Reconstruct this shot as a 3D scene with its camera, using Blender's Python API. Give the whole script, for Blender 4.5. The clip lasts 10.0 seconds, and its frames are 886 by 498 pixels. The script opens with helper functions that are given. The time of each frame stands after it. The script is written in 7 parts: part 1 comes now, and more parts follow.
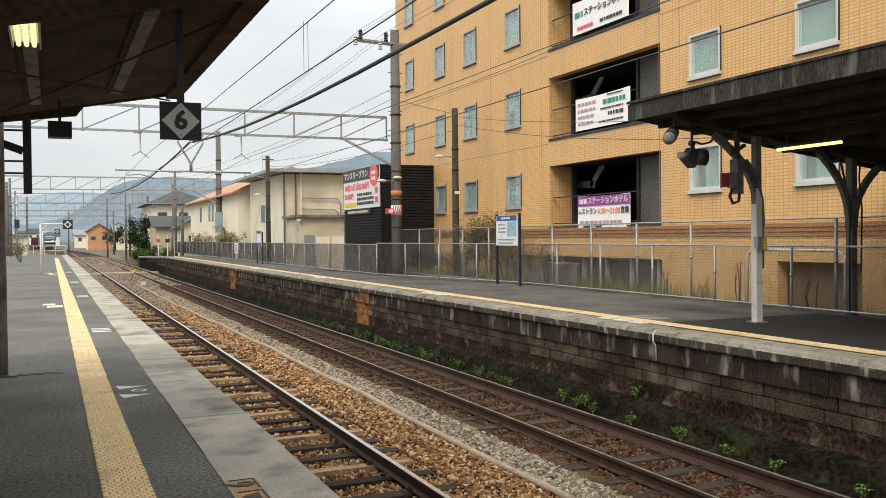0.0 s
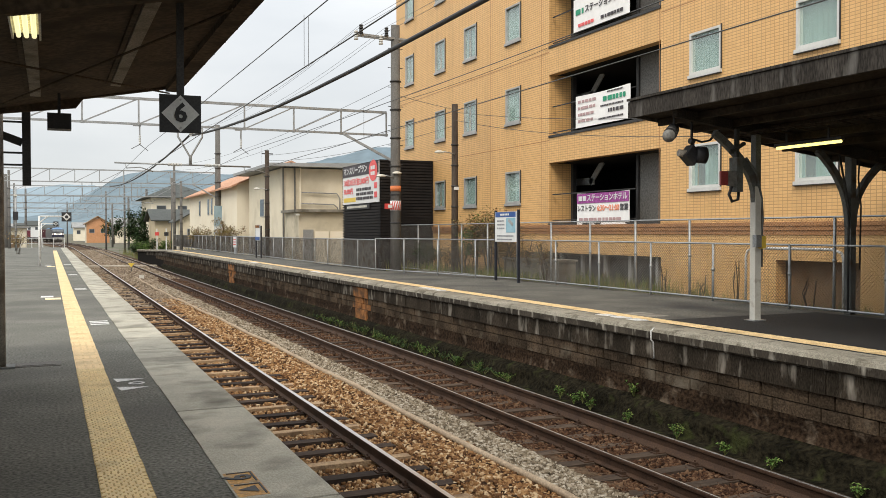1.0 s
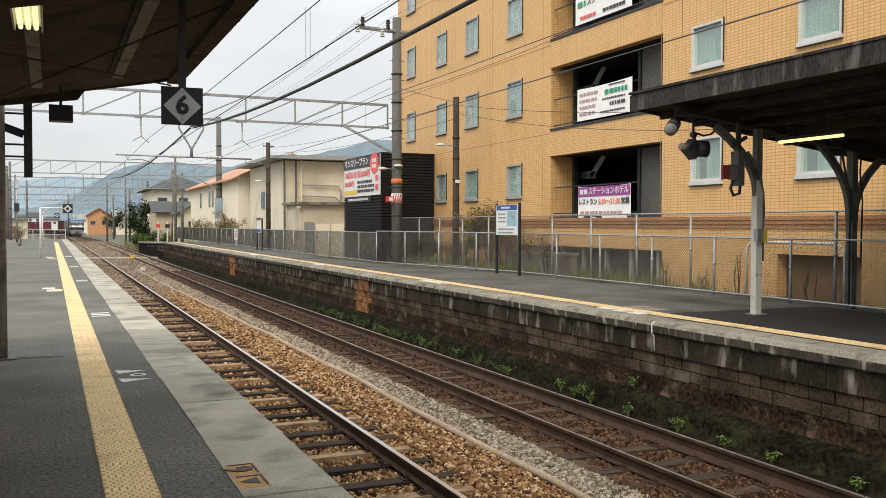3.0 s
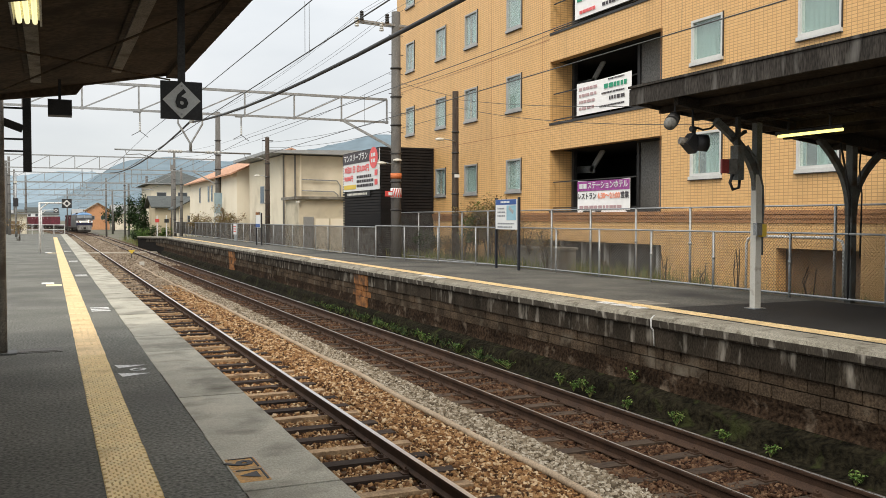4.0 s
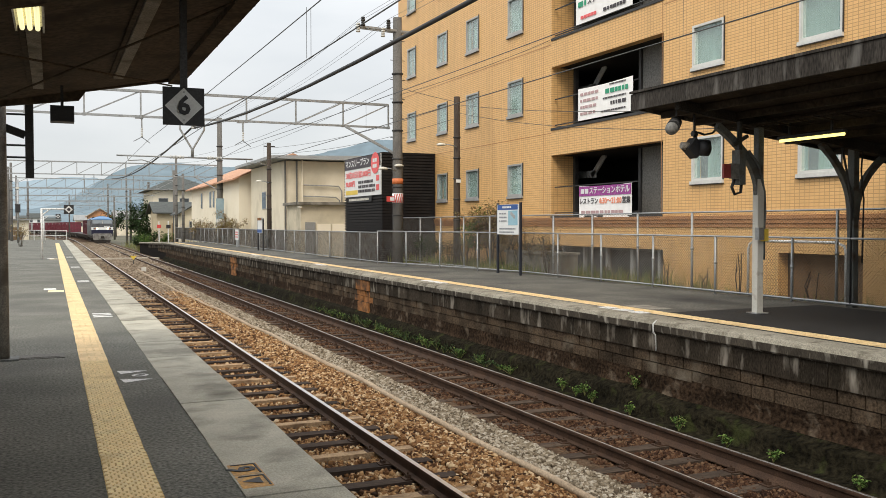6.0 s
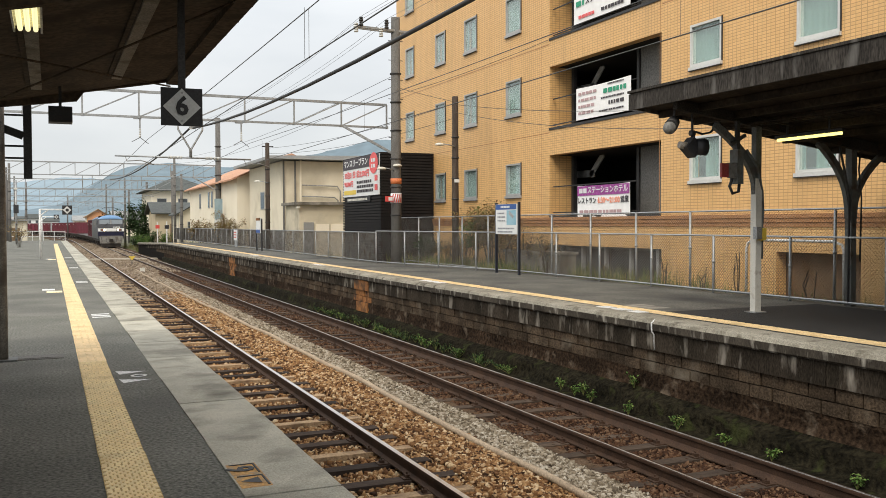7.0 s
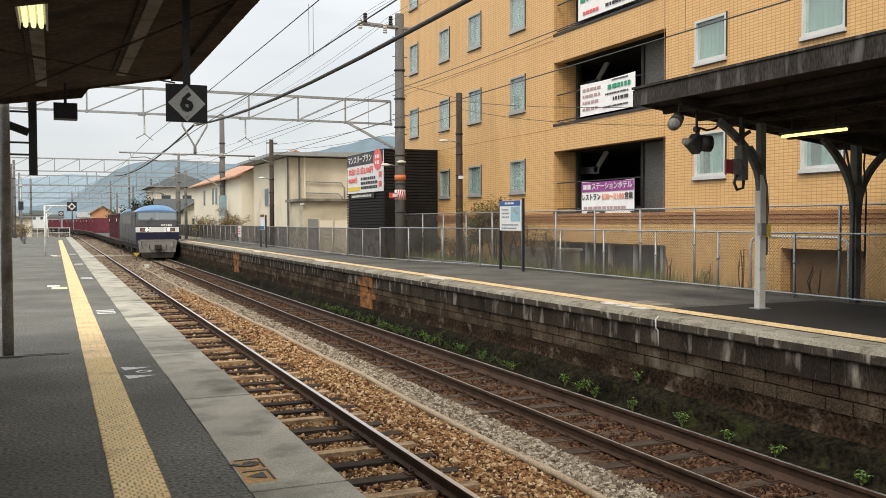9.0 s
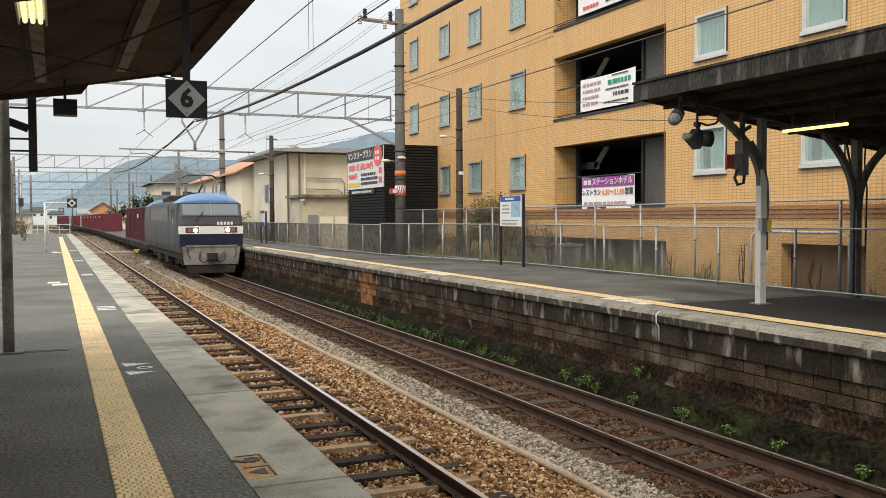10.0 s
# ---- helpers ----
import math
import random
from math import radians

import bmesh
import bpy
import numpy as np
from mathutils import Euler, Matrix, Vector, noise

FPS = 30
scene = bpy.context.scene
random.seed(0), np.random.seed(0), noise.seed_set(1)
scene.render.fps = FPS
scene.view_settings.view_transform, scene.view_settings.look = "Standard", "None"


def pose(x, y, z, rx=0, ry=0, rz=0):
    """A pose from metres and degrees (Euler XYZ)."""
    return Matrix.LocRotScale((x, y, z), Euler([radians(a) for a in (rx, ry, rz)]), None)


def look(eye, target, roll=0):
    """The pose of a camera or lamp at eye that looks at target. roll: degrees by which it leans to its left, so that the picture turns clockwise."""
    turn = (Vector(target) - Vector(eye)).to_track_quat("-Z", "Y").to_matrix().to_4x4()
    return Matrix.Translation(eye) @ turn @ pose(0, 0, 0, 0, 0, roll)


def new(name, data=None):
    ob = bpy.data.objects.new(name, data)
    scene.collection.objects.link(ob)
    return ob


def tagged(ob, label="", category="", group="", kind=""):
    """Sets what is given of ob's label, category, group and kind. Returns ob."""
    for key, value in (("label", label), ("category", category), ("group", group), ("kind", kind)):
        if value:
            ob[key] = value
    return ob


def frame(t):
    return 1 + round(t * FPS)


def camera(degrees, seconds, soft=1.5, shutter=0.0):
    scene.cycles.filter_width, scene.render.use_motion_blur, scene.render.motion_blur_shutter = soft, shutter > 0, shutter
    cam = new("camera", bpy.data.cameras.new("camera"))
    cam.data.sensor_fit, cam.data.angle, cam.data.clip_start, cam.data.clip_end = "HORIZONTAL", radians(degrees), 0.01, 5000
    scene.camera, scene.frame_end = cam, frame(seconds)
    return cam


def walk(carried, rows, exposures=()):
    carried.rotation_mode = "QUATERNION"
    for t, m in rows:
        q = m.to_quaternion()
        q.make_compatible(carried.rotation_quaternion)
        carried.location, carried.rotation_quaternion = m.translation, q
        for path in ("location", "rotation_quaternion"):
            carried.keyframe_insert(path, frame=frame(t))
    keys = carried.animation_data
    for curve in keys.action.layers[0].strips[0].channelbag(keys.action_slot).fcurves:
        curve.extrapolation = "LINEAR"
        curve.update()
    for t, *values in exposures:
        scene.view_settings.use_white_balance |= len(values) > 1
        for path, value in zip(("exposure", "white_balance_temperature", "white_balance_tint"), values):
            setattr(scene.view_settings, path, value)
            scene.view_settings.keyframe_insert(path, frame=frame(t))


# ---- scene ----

cam = camera(52.8, 10.0, soft=0.7)
PATH = [
    (0, look((0, 0, 1.581), (8.046, 18.308, 1.284), -0.565)),
    (0.5, look((-0.002, 0.001, 1.579), (8.062, 18.300, 1.252), -0.348)),
    (1, look((-0.000, 0.001, 1.577), (8.070, 18.296, 1.187), -0.053)),
    (1.5, look((0.000, 0.009, 1.577), (8.046, 18.314, 1.148), 0.034)),
    (2, look((-0.000, 0.002, 1.580), (8.027, 18.314, 1.129), 0.021)),
    (2.5, look((-0.003, -0.003, 1.579), (8.039, 18.303, 1.102), 0.108)),
    (4, look((-0.009, -0.002, 1.576), (8.055, 18.288, 0.906), 0.077)),
    (4.5, look((-0.010, -0.008, 1.574), (8.012, 18.302, 0.934), 0.044)),
    (5, look((-0.011, 0.002, 1.575), (7.979, 18.328, 0.987), 0.044)),
    (5.5, look((-0.012, 0.002, 1.576), (8.000, 18.319, 1.018), 0.044)),
    (7, look((-0.013, -0.013, 1.577), (8.047, 18.283, 1.019), -0.151)),
    (7.5, look((-0.018, -0.014, 1.576), (8.047, 18.279, 1.016), -0.119)),
    (8, look((-0.020, -0.021, 1.576), (8.025, 18.282, 1.021), -0.076)),
    (8.5, look((-0.018, -0.016, 1.578), (7.974, 18.308, 0.981), -0.112)),
    (9, look((-0.020, -0.020, 1.574), (7.958, 18.309, 0.939), -0.155)),
    (9.5, look((-0.021, -0.028, 1.578), (7.965, 18.296, 0.913), -0.187)),
    (10, look((-0.020, -0.012, 1.571), (7.952, 18.316, 0.843), -0.264)),
]
walk(cam, PATH)

# ---- light ----
world = bpy.data.worlds.new("overcast_sky")
scene.world = world
world.use_nodes = True
wn, wl = world.node_tree.nodes, world.node_tree.links
sky = wn.new("ShaderNodeTexSky")
sky.sky_type, sky.sun_disc = "NISHITA", False
sky.sun_elevation, sky.sun_rotation = radians(48), radians(200)
bg = wn["Background"]
bg.inputs[1].default_value = 0.1
wmix = wn.new("ShaderNodeMix")
wmix.data_type = "RGBA"
wmix.inputs[0].default_value = 0.88
wcoord = wn.new("ShaderNodeTexCoord")
wmap = wn.new("ShaderNodeMapping")
wmap.inputs["Scale"].default_value = (2.2, 2.2, 7.0)
wnoise = wn.new("ShaderNodeTexNoise")
wnoise.inputs["Scale"].default_value, wnoise.inputs["Detail"].default_value = 1.3, 5
wramp = wn.new("ShaderNodeValToRGB")
wramp.color_ramp.elements[0].position, wramp.color_ramp.elements[0].color = 0.3, (7.5, 7.75, 7.9, 1)
wramp.color_ramp.elements[1].position, wramp.color_ramp.elements[1].color = 0.65, (9.3, 9.4, 9.4, 1)
wl.new(wcoord.outputs["Generated"], wmap.inputs[0])
wl.new(wmap.outputs[0], wnoise.inputs["Vector"])
wl.new(wnoise.outputs["Fac"], wramp.inputs[0])
wl.new(sky.outputs[0], wmix.inputs[6])
wl.new(wramp.outputs[0], wmix.inputs[7])
wsep = wn.new("ShaderNodeSeparateXYZ")
wl.new(wcoord.outputs["Generated"], wsep.inputs[0])
wgrad = wn.new("ShaderNodeMapRange")
wgrad.inputs["From Min"].default_value, wgrad.inputs["From Max"].default_value = 0.12, 1.0
wgrad.inputs["To Min"].default_value, wgrad.inputs["To Max"].default_value = 1.0, 2.4
wl.new(wsep.outputs["Z"], wgrad.inputs["Value"])
wscale = wn.new("ShaderNodeVectorMath")
wscale.operation = "SCALE"
wl.new(wmix.outputs[2], wscale.inputs[0])
wl.new(wgrad.outputs[0], wscale.inputs["Scale"])
wl.new(wscale.outputs[0], bg.inputs[0])
sun = new("sun", bpy.data.lights.new("sun", "SUN"))
sun.data.energy, sun.data.angle, sun.data.color = 1.9, radians(28), (1.0, 0.90, 0.76)
sun.matrix_world = look((-26, -30, 40), (0, 0, 0))
scene.view_settings.exposure = 0.0

# ---- measures of the place ----
ZR = -1.15          # top of the rails
ZB = -1.30          # ballast
ZF = 0.125          # far platform
T1, T2 = 3.22, 6.79  # track centres
E1, E2 = 1.58, 8.37  # platform edges


def bend(y):
    """How far the line has swung to the left at y."""
    return -(max(0.0, y - 150) ** 2) / 2550


def heading(y):
    return math.atan2(bend(y + .5) - bend(y - .5), 1.0)

# ---- materials ----
def nodes_of(name):
    m = bpy.data.materials.new(name)
    m.use_nodes = True
    nt = m.node_tree
    return m, nt, nt.nodes["Principled BSDF"]


def surface(name, c1, c2, scale=6.0, rough=0.8, metal=0.0, bump=0.2, fine=60.0, stretch=(1, 1, 1), vary=0.0, stain=None, stain_scale=1.0, stain_low=0.5, stain_high=0.7, fine_amount=0.35, depth=0.01, random_rough=0.08):
    """Two colours mixed by a coarse noise, broken up by a fine grain, with stains and relief."""
    m, nt, p = nodes_of(name)
    n, l = nt.nodes, nt.links
    co = n.new("ShaderNodeTexCoord")
    mp = n.new("ShaderNodeMapping")
    mp.inputs["Scale"].default_value = stretch
    geo_pos = n.new("ShaderNodeNewGeometry")
    l.new(geo_pos.outputs["Position"], mp.inputs[0])
    a = n.new("ShaderNodeTexNoise")
    a.inputs["Scale"].default_value, a.inputs["Detail"].default_value = scale, 6
    b = n.new("ShaderNodeTexNoise")
    b.inputs["Scale"].default_value, b.inputs["Detail"].default_value = fine, 3
    for t in (a, b):
        l.new(mp.outputs[0], t.inputs["Vector"])
    ramp = n.new("ShaderNodeMapRange")
    ramp.inputs["From Min"].default_value, ramp.inputs["From Max"].default_value = 0.32, 0.68
    l.new(a.outputs["Fac"], ramp.inputs["Value"])
    mx = n.new("ShaderNodeMix")
    mx.data_type = "RGBA"
    mx.inputs[6].default_value, mx.inputs[7].default_value = (*c1, 1), (*c2, 1)
    l.new(ramp.outputs[0], mx.inputs[0])
    out = mx.outputs[2]
    g = n.new("ShaderNodeMapRange")
    g.inputs["From Min"].default_value, g.inputs["From Max"].default_value = 0.3, 0.7
    g.inputs["To Min"].default_value, g.inputs["To Max"].default_value = 1 - fine_amount, 1 + fine_amount
    l.new(b.outputs["Fac"], g.inputs["Value"])
    if vary:
        ob = n.new("ShaderNodeObjectInfo")
        isl = n.new("ShaderNodeNewGeometry")
        ad = n.new("ShaderNodeMath")
        ad.operation = "ADD"
        l.new(ob.outputs["Random"], ad.inputs[0])
        l.new(isl.outputs["Random Per Island"], ad.inputs[1])
        fr = n.new("ShaderNodeMath")
        fr.operation = "FRACT"
        l.new(ad.outputs[0], fr.inputs[0])
        vr = n.new("ShaderNodeMapRange")
        vr.inputs["To Min"].default_value, vr.inputs["To Max"].default_value = 1 - vary, 1 + vary
        l.new(fr.outputs[0], vr.inputs["Value"])
        mu = n.new("ShaderNodeMath")
        mu.operation = "MULTIPLY"
        l.new(g.outputs[0], mu.inputs[0])
        l.new(vr.outputs[0], mu.inputs[1])
        g = mu
    sc = n.new("ShaderNodeVectorMath")
    sc.operation = "SCALE"
    l.new(out, sc.inputs[0])
    l.new(g.outputs[0], sc.inputs["Scale"])
    out = sc.outputs[0]
    if stain:
        s = n.new("ShaderNodeTexNoise")
        s.inputs["Scale"].default_value, s.inputs["Detail"].default_value = stain_scale, 8
        l.new(mp.outputs[0], s.inputs["Vector"])
        sr = n.new("ShaderNodeMapRange")
        sr.inputs["From Min"].default_value, sr.inputs["From Max"].default_value = stain_low, stain_high
        l.new(s.outputs["Fac"], sr.inputs["Value"])
        sm = n.new("ShaderNodeMix")
        sm.data_type = "RGBA"
        sm.inputs[7].default_value = (*stain, 1)
        l.new(sr.outputs[0], sm.inputs[0])
        l.new(out, sm.inputs[6])
        out = sm.outputs[2]
    l.new(out, p.inputs["Base Color"])
    p.inputs["Roughness"].default_value, p.inputs["Metallic"].default_value = rough, metal
    if rough > .7:
        p.inputs["Specular IOR Level"].default_value = .22
    rr = n.new("ShaderNodeMapRange")
    rr.inputs["To Min"].default_value, rr.inputs["To Max"].default_value = max(0.05, rough - random_rough), min(1, rough + random_rough)
    l.new(a.outputs["Fac"], rr.inputs["Value"])
    l.new(rr.outputs[0], p.inputs["Roughness"])
    if bump:
        bu = n.new("ShaderNodeBump")
        bu.inputs["Strength"].default_value, bu.inputs["Distance"].default_value = bump, depth
        l.new(b.outputs["Fac"], bu.inputs["Height"])
        l.new(bu.outputs[0], p.inputs["Normal"])
    return m


def glow(name, colour, power):
    m, nt, p = nodes_of(name)
    p.inputs["Base Color"].default_value = (*colour, 1)
    p.inputs["Emission Color"].default_value, p.inputs["Emission Strength"].default_value = (*colour, 1), power
    return m


ASPHALT = surface("asphalt", (.135, .135, .118), (.205, .203, .178), 0.9, .8, bump=1, fine=38, depth=.02, fine_amount=.5, stain=(.125, .121, .112), stain_scale=.35, stain_low=.5, stain_high=.72)
ASPHALT_FAR = surface("worn_asphalt", (.085, .084, .074), (.14, .135, .117), 0.9, .88, bump=.8, fine=34, fine_amount=.45, stain=(.055, .054, .052), stain_scale=.5)
CONCRETE = surface("platform_concrete", (.33, .315, .258), (.455, .432, .355), 1.9, .8, bump=.25, fine=90, vary=.13, stain=(.10, .092, .07), stain_scale=1.7, stain_low=.51, stain_high=.76, fine_amount=.25)
TACTILE = surface("yellow_tactile", (.94, .74, .41), (.96, .80, .48), 3, .65, bump=.15, fine=80, vary=.06, stain=(.45, .32, .14), stain_scale=2.2, stain_low=.55, stain_high=.85, fine_amount=.1)
WHITE_PAINT = surface("white_paint", (.62, .62, .6), (.75, .75, .73), 8, .6, bump=.1, fine=60, stain=(.3, .3, .29), stain_scale=12, stain_low=.55, stain_high=.7)
BALLAST = surface("ballast_bed", (.085, .055, .036), (.14, .095, .06), 3, .95, bump=1, fine=26, depth=.05, stain=(.03, .022, .016), stain_scale=1.1)
GROUND = surface("ground_soil", (.10, .095, .075), (.17, .15, .11), .4, .95, bump=.6, fine=12, stain=(.07, .085, .04), stain_scale=.15)
RUST = surface("rusty_steel", (.044, .026, .017), (.08, .046, .029), 4, .75, metal=.2, bump=.2, fine=70)
RAILTOP = surface("polished_rail", (.66, .645, .62), (.76, .745, .72), 8, .36, metal=1.0, bump=.02, fine=90, fine_amount=.1)
# Near-black colour stands in for the gloom inside the hotel.
ROOM_SHADE = surface("interior_shade", (.02, .02, .02), (.035, .034, .033), 3, .8, bump=0)
GALV = surface("galvanised_steel", (.30, .31, .31), (.40, .41, .41), 6, .5, metal=.55, bump=.05, fine=60, stain=(.22, .2, .17), stain_scale=5, stain_low=.55, stain_high=.8)
POLECON = surface("pole_concrete", (.125, .12, .11), (.18, .17, .155), 2, .85, bump=.2, fine=60, stretch=(1, 1, .3), stain=(.10, .095, .09), stain_scale=2)
ROOFDARK = surface("canopy_steel", (.03, .026, .022), (.05, .044, .038), 3, .75, bump=.1, fine=40, stain=(.075, .045, .025), stain_scale=4, stain_low=.55, stain_high=.8)
LOCO = surface("loco_blue_grey", (.036, .036, .038), (.050, .050, .052), 1.5, .45, bump=.02, fine=30, fine_amount=.06)
RED_BOX = surface("container_maroon", (.062, .014, .02), (.095, .022, .028), 1.2, .55, bump=.05, fine=30, vary=.12, stain=(.11, .03, .03), stain_scale=2)


# ---- mesh helpers ----
def box(bm, x0, x1, y0, y1, z0, z1, m=None):
    vs = [bm.verts.new(v) for v in ((x0, y0, z0), (x1, y0, z0), (x1, y1, z0), (x0, y1, z0), (x0, y0, z1), (x1, y0, z1), (x1, y1, z1), (x0, y1, z1))]
    if m:
        for v in vs:
            v.co = m @ v.co
    for f in ((3, 2, 1, 0), (4, 5, 6, 7), (0, 1, 5, 4), (1, 2, 6, 5), (2, 3, 7, 6), (3, 0, 4, 7)):
        bm.faces.new([vs[i] for i in f])
    return vs


def tube(bm, a, b, r0, r1=None, n=10, caps=True):
    """A round bar from a to b."""
    r1 = r0 if r1 is None else r1
    a, b = Vector(a), Vector(b)
    q = (b - a).to_track_quat("Z", "Y").to_matrix()
    rings = []
    for c, r in ((a, r0), (b, r1)):
        rings.append([bm.verts.new(c + q @ Vector((r * math.cos(2 * math.pi * i / n), r * math.sin(2 * math.pi * i / n), 0))) for i in range(n)])
    for i in range(n):
        f = bm.faces.new((rings[0][i], rings[0][(i + 1) % n], rings[1][(i + 1) % n], rings[1][i]))
        f.smooth = n > 6
    if caps:
        bm.faces.new(rings[0][::-1])
        bm.faces.new(rings[1])


def bar(bm, a, b, w, h=None, up=(0, 0, 1)):
    """A square bar from a to b, w wide and h high."""
    h = w if h is None else h
    a, b = Vector(a), Vector(b)
    d = (b - a).normalized()
    s = d.cross(Vector(up))
    s = s.normalized() if s.length > 1e-4 else Vector((1, 0, 0))
    u = s.cross(d)
    vs = [bm.verts.new(c + s * i * w / 2 + u * j * h / 2) for c in (a, b) for i, j in ((-1, -1), (1, -1), (1, 1), (-1, 1))]
    for f in ((3, 2, 1, 0), (4, 5, 6, 7), (0, 1, 5, 4), (1, 2, 6, 5), (2, 3, 7, 6), (3, 0, 4, 7)):
        bm.faces.new([vs[i] for i in f])


def path_tube(bm, pts, r, n=8):
    """A round bar that follows the points."""
    pts = [Vector(p) for p in pts]
    rings = []
    for i, c in enumerate(pts):
        d = (pts[min(i + 1, len(pts) - 1)] - pts[max(i - 1, 0)]).normalized()
        q = d.to_track_quat("Z", "Y").to_matrix()
        rings.append([bm.verts.new(c + q @ Vector((r * math.cos(2 * math.pi * k / n), r * math.sin(2 * math.pi * k / n), 0))) for k in range(n)])
    for a, b in zip(rings, rings[1:]):
        off = min(range(n), key=lambda o: sum((a[k].co - b[(k + o) % n].co).length for k in range(n)))
        for k in range(n):
            f = bm.faces.new((a[k], a[(k + 1) % n], b[(k + 1 + off) % n], b[(k + off) % n]))
            f.smooth = True
    bm.faces.new(rings[0][::-1])
    bm.faces.new(rings[-1])


def curved_bar(bm, pts, w, h):
    """One bent bar in the xz plane: w thick along y, h deep across the curve."""
    pts = [Vector(p) for p in pts]
    rings = []
    for i, p in enumerate(pts):
        d = (pts[min(i + 1, len(pts) - 1)] - pts[max(i - 1, 0)]).normalized()
        q = Vector((-d.z, 0, d.x)) * h / 2
        k = Vector((0, w / 2, 0))
        rings.append([bm.verts.new(v) for v in (p - q - k, p + q - k, p + q + k, p - q + k)])
    for a, b in zip(rings, rings[1:]):
        for i in range(4):
            bm.faces.new((a[i], a[(i + 1) % 4], b[(i + 1) % 4], b[i]))
    bm.faces.new(rings[0][::-1])
    bm.faces.new(rings[-1])


def loft(bm, outline, stations, closed=True, caps=True):
    """Sweep an outline [(x, z)] through stations (y, shift_x, shift_z)."""
    rings = [[bm.verts.new((x + sx, y, z + sz)) for x, z in outline] for y, sx, sz in stations]
    n = len(outline)
    for a, b in zip(rings, rings[1:]):
        for i in range(n if closed else n - 1):
            bm.faces.new((a[i], a[(i + 1) % n], b[(i + 1) % n], b[i]))
    if closed and caps:
        bm.faces.new(rings[0][::-1])
        bm.faces.new(rings[-1])


def finish(bm, name, material):
    bmesh.ops.recalc_face_normals(bm, faces=bm.faces[:])
    me = bpy.data.meshes.new(name)
    bm.to_mesh(me)
    bm.free()
    for m in material if isinstance(material, (list, tuple)) else (material,):
        me.materials.append(m)
    return me


def thing(name, bm, material, label="", category="", group="", kind="", m=None):
    """A top-level mesh, or an Empty when bm is None."""
    ob = new(name, finish(bm, name, material) if bm else None)
    if m is not None:
        ob.matrix_basis = m
    return tagged(ob, label, category, group, kind)


def part(name, bm, material, parent, label="", m=None, kind=""):
    """One mesh object under a thing or under a part."""
    ob = new(name, bm if isinstance(bm, bpy.types.Mesh) else finish(bm, name, material))
    ob.parent = parent
    if m is not None:
        ob.matrix_basis = m
    return tagged(ob, label, kind=kind)


def soften(bm, width, seg=1):
    es = [e for e in bm.edges if len(e.link_faces) == 2 and e.calc_face_angle(0) > 0.5]
    bmesh.ops.bevel(bm, geom=es, offset=width, segments=seg, affect="EDGES", profile=0.6)


B = bmesh.new


def tile_wall(name, c1, c2, mortar, width, height, offset=0.0, gap=0.006, axis="Y", rough=.5, stain=(.4, .24, .1), drip=.35):
    """Small glazed wall tiles with recessed joints, on a wall along the given axis."""
    m, nt, p = nodes_of(name)
    n, l = nt.nodes, nt.links
    g = n.new("ShaderNodeNewGeometry")
    s = n.new("ShaderNodeSeparateXYZ")
    l.new(g.outputs["Position"], s.inputs[0])
    ad = n.new("ShaderNodeMath")
    ad.operation = "ADD"
    l.new(s.outputs["X"], ad.inputs[0])
    l.new(s.outputs["Y"], ad.inputs[1])
    c = n.new("ShaderNodeCombineXYZ")
    l.new(ad.outputs[0], c.inputs[0])
    l.new(s.outputs["Z"], c.inputs[1])
    b = n.new("ShaderNodeTexBrick")
    b.offset, b.squash = offset, 1.0
    b.inputs["Scale"].default_value = 1.0
    b.inputs["Brick Width"].default_value, b.inputs["Row Height"].default_value = width, height
    b.inputs["Mortar Size"].default_value, b.inputs["Mortar Smooth"].default_value = gap, .2
    b.inputs["Bias"].default_value = 0.0
    b.inputs["Color1"].default_value, b.inputs["Color2"].default_value, b.inputs["Mortar"].default_value = (*c1, 1), (*c2, 1), (*mortar, 1)
    l.new(c.outputs[0], b.inputs["Vector"])
    st = n.new("ShaderNodeMapping")
    st.inputs["Scale"].default_value = (.5, .5, .12)
    l.new(g.outputs["Position"], st.inputs[0])
    nz = n.new("ShaderNodeTexNoise")
    nz.inputs["Scale"].default_value, nz.inputs["Detail"].default_value = 2.2, 8
    l.new(st.outputs[0], nz.inputs["Vector"])
    rg = n.new("ShaderNodeMapRange")
    rg.inputs["From Min"].default_value, rg.inputs["From Max"].default_value = .5, .8
    rg.inputs["To Max"].default_value = drip
    l.new(nz.outputs["Fac"], rg.inputs["Value"])
    mx = n.new("ShaderNodeMix")
    mx.data_type = "RGBA"
    mx.inputs[7].default_value = (*stain, 1)
    l.new(rg.outputs[0], mx.inputs[0])
    l.new(b.outputs["Color"], mx.inputs[6])
    l.new(mx.outputs[2], p.inputs["Base Color"])
    p.inputs["Roughness"].default_value = rough
    bu = n.new("ShaderNodeBump")
    bu.invert = True
    bu.inputs["Strength"].default_value, bu.inputs["Distance"].default_value = .6, .006
    l.new(b.outputs["Fac"], bu.inputs["Height"])
    l.new(bu.outputs[0], p.inputs["Normal"])
    return m


